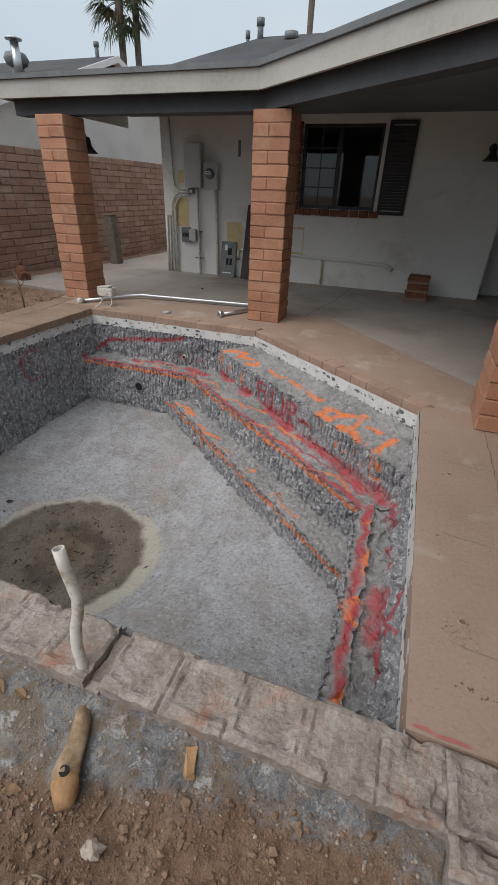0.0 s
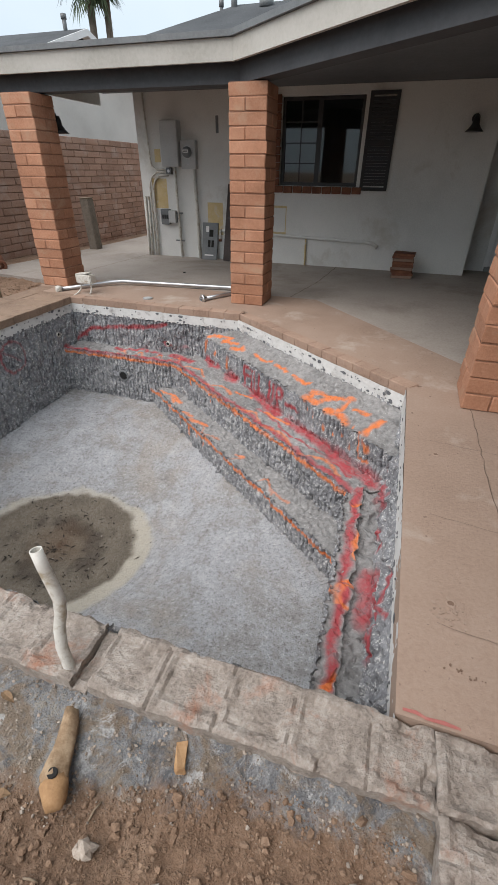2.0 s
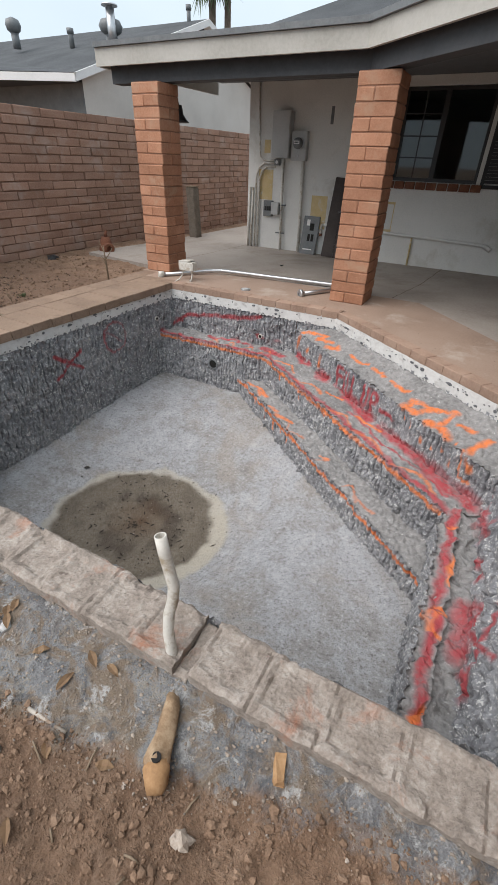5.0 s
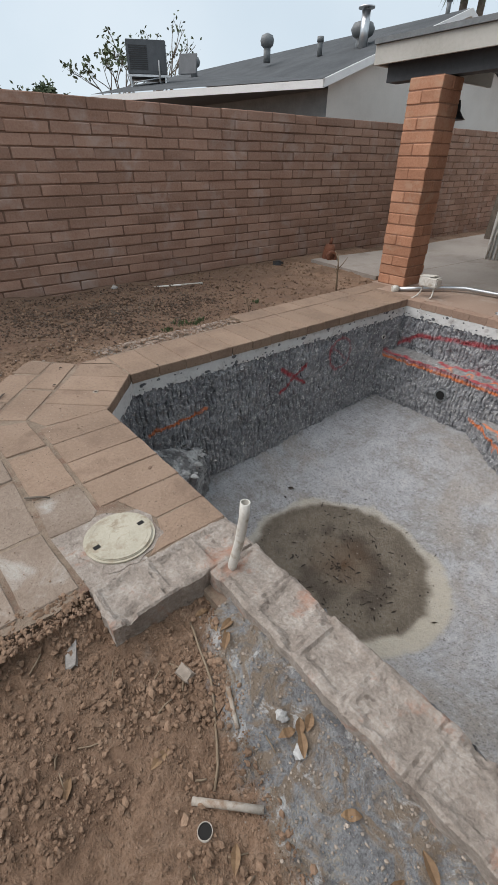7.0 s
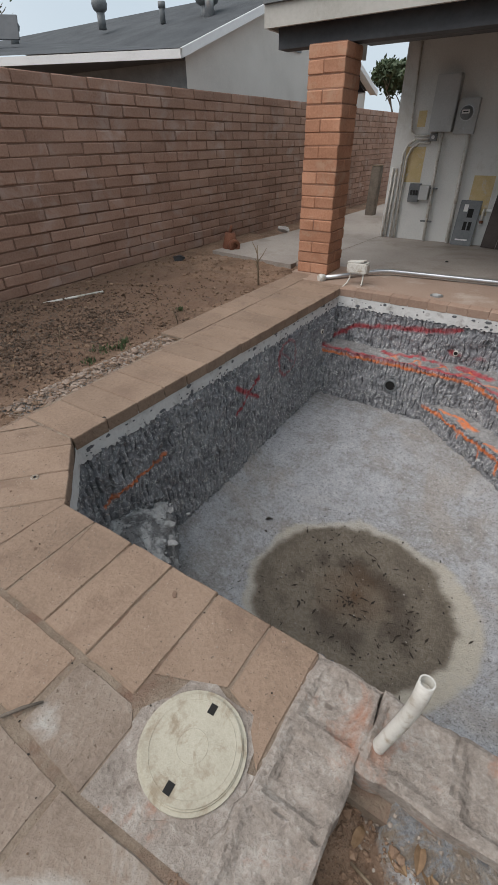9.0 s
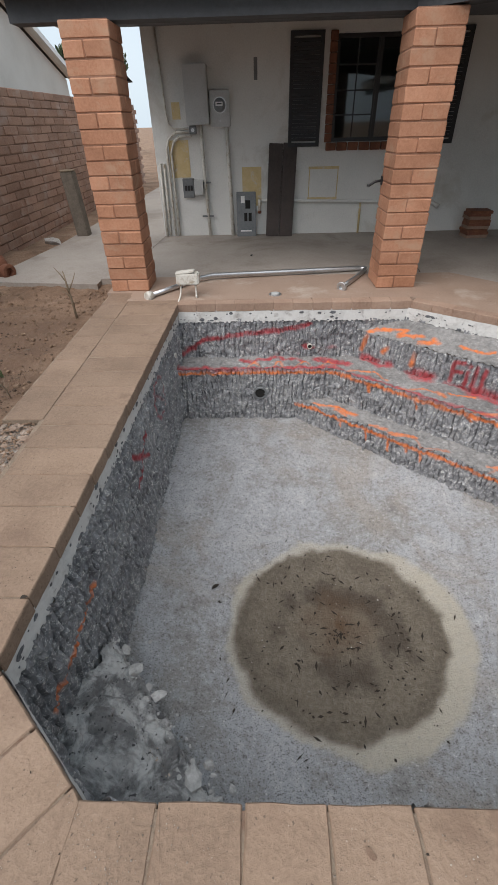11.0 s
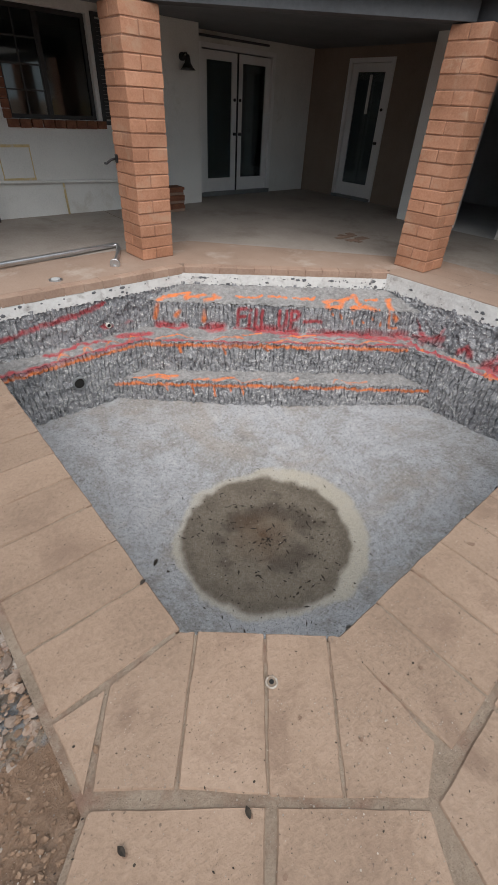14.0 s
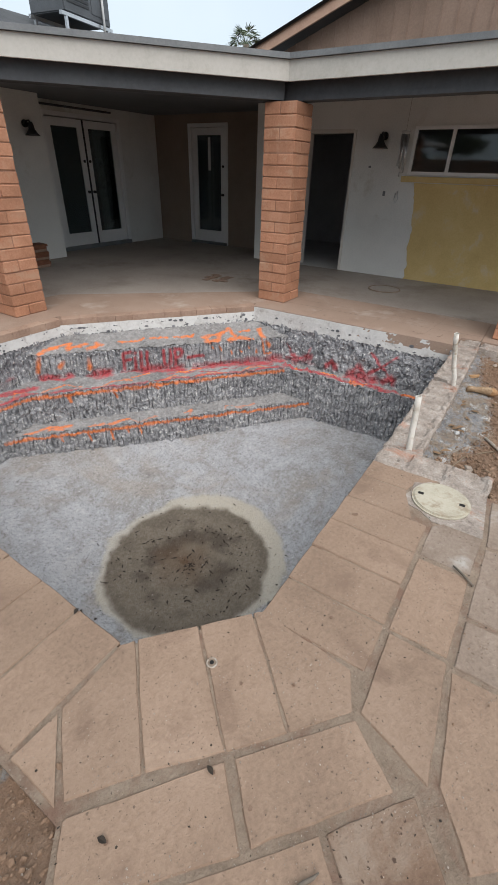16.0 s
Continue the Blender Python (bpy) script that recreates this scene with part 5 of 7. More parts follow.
glass_dome = part("meter_glass", tube([(0.14, -0.13, 0.25), (0.14, -0.175, 0.25), (0.14, -0.205, 0.25), (0.14, -0.21, 0.25)], [0.085, 0.082, 0.07, 0.03], 28), "dark_grey_metal_and_shade", meter, "round dark meter face")
part("dial_plate", boxes(((0.09, -0.218, 0.24), (0.19, -0.2105, 0.285))), "label_white", meter)
part("reading_bar", boxes(((0.105, -0.222, 0.255), (0.175, -0.219, 0.27))), "black_metal", meter)
part("seal", tube([(0.14, -0.11, 0.07), (0.14, -0.125, 0.07)], 0.014), "steel", meter)


def pipe_thing(name, label, points, r, material="grey_metal", cat="conduit", clips=()):
    p = thing(name, label, cat)
    part("run", tube(points, r, 12), material, p)
    for x, y, z in clips:
        part("strap", boxes(((x - 0.09, y - 0.02, z), (x + 0.09, y + 0.01, z + 0.022))), "dark_grey_metal_and_shade", p, "metal strap")


pipe_thing("conduit_pipe", "pale painted conduit from the service panel down to the patio", [(-4.09, Y - 0.05, 1.5), (-4.08, Y - 0.05, 0.8), (-4.05, Y - 0.05, -0.004)], 0.024, "pvc", "conduit", ((-4.08, Y - 0.05, 0.75), (-4.07, Y - 0.05, 0.28)))
pipe_thing("conduit_pipe", "pale painted conduit from the meter down to the patio", [(-3.71, Y - 0.05, 1.47), (-3.69, Y - 0.05, 0.8), (-3.67, Y - 0.05, -0.004)], 0.03, "pvc")
pipe_thing("conduit_pipe", "thin conduit running up the wall corner to the roof", [(-4.62, Y - 0.03, 2.55), (-4.585, Y - 0.03, 1.62), (-4.56, Y - 0.03, 1.50), (-4.48, Y - 0.03, 1.45), (-4.24, Y - 0.03, 1.45)], 0.014, "pvc")
for k, (x, z, bend) in enumerate(((-4.63, 1.39, 0.0), (-4.565, 1.34, 0.06))):
    pipe_thing("conduit_pipe", "bent pale conduit from the junction box to the ground", [(-4.24, Y - 0.03 - 0.01 * k, z + 0.02), (x + 0.16, Y - 0.03, z + 0.02), (x + 0.05, Y - 0.03, z - 0.05), (x, Y - 0.035, z - 0.18), (x, Y - 0.04, -0.004)], 0.017, "pvc")
for k in range(2):
    pipe_thing("conduit_pipe", "pale conduit standing at the house corner", [(-4.70 - 0.06 * k, Y - 0.02, 1.02), (-4.72 - 0.06 * k, Y - 0.03, -0.03)], 0.018, "pvc")
jb = thing("conduit_box", "small dark open junction box under the panel", "junction box", (-4.26, Y, 1.38))
part("box_body", boxes(((0, -0.07, 0), (0.1, -0.0005, 0.10)), bevel=0.004), "dark_grey_metal_and_shade", jb)
part("knockout", tube([(0.05, -0.07, 0.05), (0.05, -0.074, 0.05)], 0.025), "steel", jb)
sub = thing("sub_panel", "small grey breaker box with an open cover", "electrical box", (-4.43, Y, 0.56))
part("box_body", boxes(((0, -0.09, 0), (0.17, -0.0005, 0.26)), bevel=0.004), "dark_grey_metal_and_shade", sub)
part("open_cover", boxes(((0.18, -0.13, 0.04), (0.32, -0.0005, 0.24)), bevel=0.004), "grey_metal", sub, "pale grey open cover")
for k in range(3):
    part("breaker", boxes(((0.03 + 0.045 * k, -0.1, 0.1), (0.065 + 0.045 * k, -0.0905, 0.17))), "black_metal", sub)
loose = thing("loose_panel_cover", "dark grey breaker panel cover leaning on the wall", "panel cover", (-3.60, Y - 0.16, -0.002))
lean = Euler((radians(-13), 0, 0)).to_matrix().to_4x4()
part("plate", boxes(((0, 0, 0), (0.31, 0.02, 0.64)), bevel=0.005, turn=lean), "dark_grey_metal_and_shade", loose)
for x0, x1, z0, z1, m in ((0.07, 0.13, 0.48, 0.58, "label_white"), (0.14, 0.22, 0.40, 0.52, "black_hole"), (0.12, 0.17, 0.22, 0.34, "black_hole"), (0.19, 0.24, 0.22, 0.34, "black_hole"), (0.06, 0.24, 0.07, 0.09, "label_white")):
    part("cutout" if m == "black_hole" else "label_bar", boxes(((x0, -0.003, z0), (x1, -0.0005, z1)), turn=lean), m, loose)
board = thing("leaning_board", "dark brown wooden shutter boards leaning on the wall", "board", (-3.13, Y - 0.24, -0.002), 4)
lean2 = Euler((radians(-9), radians(3), 0)).to_matrix().to_4x4()
for k in range(2):
    part("plank", boxes(((0.215 * k, 0.0, 0.015), (0.21 + 0.215 * k, 0.03, 1.27 + 0.012 * k)), bevel=0.006, turn=lean2), "brown_wood", board)
spout = thing("hose_spigot", "white bent pipe stub with a brass end", "spigot", (-3.23, Y, 0.5))
part("stub", tube([(0, -0.001, 0), (0, -0.06, 0.0), (0.0, -0.09, -0.03), (0.0, -0.09, -0.14)], 0.022), "pvc", spout)
part("end", tube([(0, -0.09, -0.14), (0, -0.09, -0.18)], 0.028), "rust", spout)
for x0, x1, z0, z1 in ((-4.60, -4.30, 0.83, 1.31), (-3.50, -3.20, 0.42, 0.95), (-4.50, -4.38, 1.56, 1.76), (-2.47, -2.0, 0.90, 0.935), (-2.47, -2.0, 0.45, 0.52)):
    solo("wall_patch_primer", boxes(((x0, Y - 0.004, z0), (x1, Y - 0.0005, z1))), "yellow_patch", "yellowed bare patch on the painted wall", "wall patch", "structure")
for x in (-2.46, -2.02):
    solo("wall_patch_mark", boxes(((x, Y - 0.004, 0.52), (x + 0.015, Y - 0.0005, 0.90))), "yellow_patch", "tan outline mark on the painted wall", "wall patch", "structure")
solo("wall_vent_slot", boxes(((-3.30, Y - 0.006, 1.98), (-3.25, Y - 0.0005, 2.22))), "dark_grey_metal_and_shade", "narrow dark slot mark on the painted wall", "wall mark", "structure")
pipe_thing("drain_pipe", "white painted pipe run low along the house wall", [(-3.2, Y - 0.05, 0.50), (-2.1, Y - 0.05, 0.47), (-0.56, Y - 0.05, 0.43), (-0.48, Y - 0.05, 0.42), (-0.42, Y - 0.06, 0.385), (-0.38, Y - 0.07, 0.36)], [0.022, 0.022, 0.024, 0.03, 0.034, 0.036], "stucco", "pipe")
pipe_thing("drain_pipe", "short white pipe dropping to the patio", [(-1.62, Y - 0.04, 0.46), (-1.61, Y - 0.04, -0.004)], 0.016, "yellow_patch", "pipe")

stack_rng = random.Random(5)
for k in range(9):
    b = thing("stacked_tile", "reddish brown paving tile in a stack by the wall", "tile", (0.09 + stack_rng.uniform(-0.015, 0.015), 7.90 + stack_rng.uniform(-0.015, 0.015), -0.004 + 0.042 * k + 0.021), stack_rng.uniform(-5, 5), group="stack of tiles")
    part("tile_body", brick_mesh("stacked", (0.32, 0.26, 0.040), 200 + k, "siding" if k % 3 == 0 else "rust", 0.004, 0.003), "", b)

# ---- loose things on the coping ----
rail = thing("bent_handrail", "bent stainless steel pool handrail lying on the deck", "handrail")
part("rail_tube", tube([(-4.40, 5.18, 0.03), (-4.2, 5.42, 0.035), (-4.05, 5.62, 0.04), (-3.93, 5.72, 0.05), (-3.80, 5.80, 0.055), (-2.8, 5.95, 0.045), (-2.02, 6.08, 0.035), (-1.93, 6.08, 0.03), (-1.97, 5.98, 0.03), (-2.15, 5.65, 0.028), (-2.33, 5.36, 0.028)], 0.026, 16), "steel", rail)
part("flange", tube([(-2.325, 5.37, 0.03), (-2.338, 5.345, 0.03), (-2.345, 5.335, 0.03)], [0.05, 0.058, 0.05], 20, hollow=0.5), "steel", rail)
part("flange", tube([(-4.40, 5.18, 0.03), (-4.43, 5.145, 0.03), (-4.45, 5.12, 0.03)], [0.042, 0.05, 0.042], 20), "pvc", rail, "white plastic end fitting")
box_j = thing("pool_junction_box", "white plastic junction box on two thin conduits", "junction box", (-4.0, 5.22, 0))
part("box_body", boxes(((-0.12, -0.06, 0.13), (0.12, 0.07, 0.245)), bevel=0.012), "pvc", box_j)
part("cover", boxes(((-0.10, -0.05, 0.247), (0.10, 0.06, 0.262)), bevel=0.005, turn=Matrix.Translation((0, 0, 0.0)) @ Euler((0, radians(-6), 0)).to_matrix().to_4x4()), "pvc", box_j)
part("conduit", tube([(-0.08, 0.0, 0.14), (-0.085, -0.02, 0.06), (-0.09, -0.08, 0.02), (-0.10, -0.2, -0.01), (-0.105, -0.262, -0.05), (-0.108, -0.265, -0.2)], 0.009), "pvc", box_j)
part("conduit", tube([(0.07, 0, 0.14), (0.075, -0.01, 0.07), (0.08, -0.04, 0.02), (0.085, -0.08, 0.012)], 0.010), "pvc", box_j)
cap = thing("deck_cleanout_cap", "small round metal cap set in the deck", "cap", (-3.07, 5.22, 0))
part("rim", disc((0, 0, 0.0), 0.068, 0.012, 28, bevel=0.004), "steel", cap)
part("cap_plate", disc((0, 0, 0.012), 0.045, 0.006, 24, bevel=0.002), "grey_metal", cap)
ring_e = thing("patio_drain_cover", "round flush cover in the patio concrete", "cover", (2.42, 2.36, -0.004))
part("rim", tube([(0.24 * math.cos(a), 0.24 * math.sin(a), 0.0) for a in (k * math.pi / 16 for k in range(33))], 0.012, 6, caps=False), "joint", ring_e)
part("plate", disc((0, 0, 0.0), 0.228, 0.006, 32), "patio", ring_e)

for x, y in ((0.461, 1.372), (0.445, 2.502)):
    anchor = thing("deck_anchor", "small round pale anchor cup set flush in the salmon deck", "anchor", (x, y, 0), group="deck anchors")
    part("rim", tube([(0.016 * math.cos(k * math.pi / 10), 0.016 * math.sin(k * math.pi / 10), 0.0) for k in range(21)], 0.004, 6, caps=False), "deck_dust", anchor)
    part("bore", disc((0, 0, 0.0), 0.013, 0.0015, 16), "old_stain", anchor, "dirt filled bore")
hook = thing("pillar_hook", "black bent metal hook on the brick pillar", "hook", (-1.955, 5.76, 0.99))
part("plate", boxes(((-0.012, -0.025, -0.04), (0.001, 0.025, 0.04)), bevel=0.003), "black_metal", hook)
part("prong", tube([(-0.01, 0, 0.0), (-0.07, 0, -0.01), (-0.13, 0, -0.045), (-0.15, 0, -0.04)], 0.012, 8), "black_metal", hook)
scrap_bm = bmesh.new()
lump(scrap_bm, (-3.35, 6.94, 0.006), 0.035, 31, 0.35)
solo("patio_scrap", scrap_bm, "black_metal", "small black scrap lying on the patio concrete", "scrap")

# skimmer lid
sk = thing("skimmer_lid", "round cream plastic skimmer lid set in the pavers", "lid", (-2.578, 0.412, 0.0))
part("collar", disc((0, 0, 0.0), 0.157, 0.007, 48), "lid", sk)
part("cover", disc((0, 0, 0.007), 0.146, 0.008, 48, bevel=0.004), "lid", sk)
for a in (95, 275):
    m = pose(0, 0, 0, 0, 0, a)
    part("finger_slot", boxes(((0.095, -0.011, 0.015), (0.125, 0.011, 0.0162)), turn=m), "black_hole", sk, "dark finger slot")
for r in (0.125, 0.045):
    part("raised_ring", tube([(r * math.cos(k * math.pi / 20), r * math.sin(k * math.pi / 20), 0.0145) for k in range(41)], 0.0016, 5, caps=False), "lid", sk)
vent = thing("deck_fitting", "small round white plastic fitting in a paver", "fitting", (-4.046, 0.913, 0.0))
part("ring", tube([(0.018 * math.cos(k * math.pi / 10), 0.018 * math.sin(k * math.pi / 10), 0.0) for k in range(21)], 0.004, 6, caps=False), "dirty_pvc", vent)
part("recess", disc((0, 0, 0.0), 0.014, 0.002, 20), "joint", vent)
part("bore", disc((0, 0, 0.003), 0.008, 0.0006, 16), "black_hole", vent)


def standpipe(points, r):
    p = thing("pvc_standpipe", "cut white plastic pipe standing out of the ground", "pipe", group="cut pool pipes")
    part("pipe_wall", tube(points, r, 16, hollow=0.82), "pvc", p)


standpipe([(-2.137, 0.708, -0.1), (-2.132, 0.712, 0.0), (-2.105, 0.727, 0.14), (-2.092, 0.732, 0.23), (-2.087, 0.738, 0.29), (-2.086, 0.743, 0.362)], 0.020)
standpipe([(-0.825, 0.672, -0.12), (-0.829, 0.676, -0.03), (-0.848, 0.69, 0.08), (-0.856, 0.712, 0.15), (-0.846, 0.727, 0.21), (-0.846, 0.738, 0.27), (-0.868, 0.748, 0.33), (-0.888, 0.755, 0.39), (-0.902, 0.761, 0.456)], 0.020)
# fittings in the shell
for at, ax, r in (((-3.24, 4.665, -0.90), "y", 0.072), ((-2.69, 4.965, -0.49), "y", 0.028), ((-4.115, 4.60, -0.41), "x", 0.028), ((0.25, 1.52, -0.42), "x", 0.022)):
    f = thing("pool_inlet", "dark open pipe inlet in the pool wall", "inlet", at)
    d = Vector((0, -1, 0)) if ax == "y" else Vector((1 if at[0] < -2 else -1, 0, 0))
    part("pipe_ring", tube([tuple(-d * 0.05), tuple(d * 0.012)], r, 18, hollow=0.78), "pvc" if r < 0.04 else "dark_grey_metal_and_shade", f)
    part("bore", tube([tuple(-d * 0.03), tuple(d * 0.006)], r * 0.74, 16), "black_hole", f)

# ---- side yard ----
def wooden_post(at, lean, label):
    p = thing("wooden_post", label, "post", at, group="side yard posts")
    part("shaft", boxes(((-0.10, -0.10, 0), (0.10, 0.10, 0.98)), bevel=0.015, turn=Euler((0, radians(lean), 0)).to_matrix().to_4x4()), "bark", p)
    shift = 0.98 * math.sin(radians(lean))
    part("top", boxes(((shift - 0.105, -0.104, 0.98), (shift + 0.105, 0.104, 0.996)), bevel=0.004), "twig", p, "pale cut top")


wooden_post((-6.32, 8.75, -0.05), -3, "short dark weathered wooden post by the walkway")
wooden_post((-5.97, 11.02, -0.05), 2, "short dark wooden post behind the house corner")
hyd = thing("rusty_valve", "rusty red cast iron pipe fitting on the ground", "valve", (-6.62, 6.32, -0.1))
part("body", tube([(0, 0, 0), (0, 0, 0.1), (0, 0, 0.22), (0, 0, 0.3)], [0.12, 0.13, 0.1, 0.07], 16), "rust", hyd)
part("mouth", tube([(0.05, -0.02, 0.12), (0.14, -0.08, 0.12), (0.16, -0.09, 0.12)], [0.085, 0.10, 0.085], 16, hollow=0.6), "rust", hyd)
part("lug", tube([(0, 0, 0.28), (0.02, 0.02, 0.40)], [0.03, 0.02], 8), "rust", hyd)
part("lug", tube([(-0.05, 0.05, 0.2), (-0.15, 0.1, 0.26)], [0.04, 0.03], 8), "rust", hyd)


def twiggy(name, label, at, height, seed, n=5, r=0.014):
    rng = random.Random(seed)
    t = thing(name, label, "plant", at)
    top = (rng.uniform(-0.05, 0.05), rng.uniform(-0.05, 0.05), height)
    part("stem", tube([(0, 0, -0.05), (top[0] * 0.4, top[1] * 0.3, height * 0.4), (top[0] * 0.7, top[1], height * 0.7), top], [r, r * 0.85, r * 0.7, r * 0.4], 7), "twig", t)
    for k in range(n):
        f = rng.uniform(0.3, 0.8)
        a = rng.random() * 6.3
        p = Vector((top[0] * f, top[1] * f, height * f))
        q = p + Vector((math.cos(a), math.sin(a), rng.uniform(0.8, 1.6))) * height * rng.uniform(0.12, 0.25)
        part("branch", tube([tuple(p), tuple((p + q) / 2 + Vector((0.005, 0.004, 0))), tuple(q)], [r * 0.5, r * 0.4, r * 0.2], 6), "twig", t)
    return t


twiggy("dead_sapling", "leafless cut sapling stub in the soil", (-5.115, 4.80, -0.11), 0.5, 3)
twiggy("dry_weed", "small dry weed in the soil", (-5.05, 3.2, -0.1), 0.22, 4, 7, 0.005)
twiggy("dry_weed", "small dry weed in the soil", (-5.6, 2.2, -0.1), 0.2, 6, 6, 0.005)
stick = thing("pvc_stick", "thin white pipe lying on the soil by the block wall", "pipe", (-6.65, 3.25, -0.07))
part("pipe_run", tube([(-0.15, -0.35, 0.0), (0.1, 0.3, 0.01)], 0.014), "pvc", stick)
rock = bmesh.new()
lump(rock, (-6.66, 8.15, 0.0), 0.17, 8, 0.6)
solo("pale_rock", rock, "stone", "pale rough rock lying beside the walkway", "rock")
rock = bmesh.new()
lump(rock, (-6.85, 5.3, -0.06), 0.11, 11, 0.8)
solo("irrigation_valve", rock, "black_metal", "dark irrigation valve half sunk in soil", "valve")
rock = bmesh.new()
lump(rock, (-7.0, 2.4, -0.06), 0.09, 12, 0.8)
solo("grey_rock", rock, "stone", "grey rock lying at the foot of the wall", "rock")


# ---- roofs: vents and cooling units ----
def vent_pipe(at, h, r, kind_cap):
    v = thing("roof_vent", "metal vent pipe standing on a shingled roof", "vent", at, group="roof vents")
    part("flue", tube([(0, 0, -0.1), (0, 0, h)], r, 14), "steel" if kind_cap == "flue" else "dark_grey_metal_and_shade", v)
    if kind_cap == "ball":
        part("turbine", tube([(0, 0, h), (0, 0, h + 0.06), (0, 0, h + 0.18), (0, 0, h + 0.30), (0, 0, h + 0.36)], [r, r * 1.7, r * 2.0, r * 1.6, r * 0.3], 18), "dark_grey_metal_and_shade", v)
    elif kind_cap == "flue":
        part("cap", tube([(0, 0, h + 0.03), (0, 0, h + 0.06), (0, 0, h + 0.10)], [r * 1.9, r * 1.9, r * 0.4], 18), "steel", v)
        part("neck", tube([(0, 0, h - 0.02), (0, 0, h + 0.04)], r * 0.6, 12), "steel", v)
    else:
        part("cap", tube([(0, 0, h - 0.12), (0, 0, h)], r * 1.35, 14), "dark_grey_metal_and_shade", v)


vent_pipe((-14.96, 12, 4.15), 0.25, 0.11, "ball")
vent_pipe((-12.65, 12, 4.05), 0.32, 0.07, "cap")
vent_pipe((-11.1, 12, 3.95), 0.72, 0.11, "flue")
vent_pipe((-19.2, 12, 4.15), 0.2, 0.13, "ball")
vent_pipe((-11.4, 12.3, 4.0), 0.2, 0.16, "ball")
vent_pipe((-10.4, 14.6, 4.75), 0.45, 0.06, "cap")
vent_pipe((-3.9, 11.05, 4.12), 0.34, 0.06, "cap")
vent_pipe((-4.15, 11.0, 4.05), 0.22, 0.035, "pipe")
vent_pipe((-3.2, 10.9, 4.08), 0.1, 0.10, "cap")


def cooling_unit(at, turn, w, d, h, stand):
    u = thing("cooling_unit", "dark grey rooftop cooling unit on a metal stand", "air conditioner", at, turn)
    part("cabinet", boxes(((-w / 2, -d / 2, stand), (w / 2, d / 2, stand + h)), bevel=0.02), "unit_metal", u)
    for k in range(12):
        z = stand + h * (0.14 + 0.72 * k / 12)
        part("louvre", boxes(((-w / 2 + 0.08, -d / 2 - 0.012, z), (w * 0.02, -d / 2 - 0.0005, z + h * 0.035))), "black_metal", u)
    part("side_panel", boxes(((w * 0.08, -d / 2 - 0.01, stand + h * 0.1), (w * 0.45, -d / 2 - 0.0005, stand + h * 0.9))), "unit_metal", u)
    for sx in (-1, 1):
        for sy in (-1, 1):
            part("leg", boxes(((sx * w * 0.45 - 0.025, sy * d * 0.45 - 0.025, -0.35), (sx * w * 0.45 + 0.025, sy * d * 0.45 + 0.025, stand))), "steel", u)
    for sy in (-1, 1):
        part("stand_rail", boxes(((-w * 0.55, sy * d * 0.45 - 0.03, stand - 0.06), (w * 0.55, sy * d * 0.45 + 0.03, stand - 0.001))), "steel", u)
        part("stand_rail", tube([(-w * 0.45, sy * d * 0.45, -0.1), (w * 0.45, sy * d * 0.45, stand - 0.05)], 0.02, 6), "steel", u)
    part("conduit", tube([(w * 0.3, -d / 2 - 0.05, -0.1), (w * 0.3, -d / 2 - 0.05, stand + h * 0.35), (w * 0.3, -d / 2, stand + h * 0.4)], 0.025, 8), "grey_metal", u)


cooling_unit((-17.9, 9.3, 3.62), 60, 1.25, 1.15, 0.85, 0.12)
cooling_unit((3.55, 10.2, 3.66), 8, 1.35, 0.9, 1.1, 0.42)
lean_m = thing("roof_dish", "grey tilted metal sheet beside the cooling unit", "sheet", (-16.6, 10.0, 3.75), 40)
part("sheet", boxes(((-0.3, -0.02, 0), (0.3, 0.02, 0.6)), bevel=0.008, turn=Euler((radians(-25), 0, 0)).to_matrix().to_4x4()), "unit_metal", lean_m)
nbv = thing("gable_vent", "louvred gable vent on the neighbouring house", "vent", (-9.99, 14.49, 3.44), kind="")
for k in range(6):
    part("slat", boxes(((-0.0, -0.3, 0.105 * k), (0.03, 0.3, 0.105 * k + 0.055))), "dark_grey_metal_and_shade", nbv)


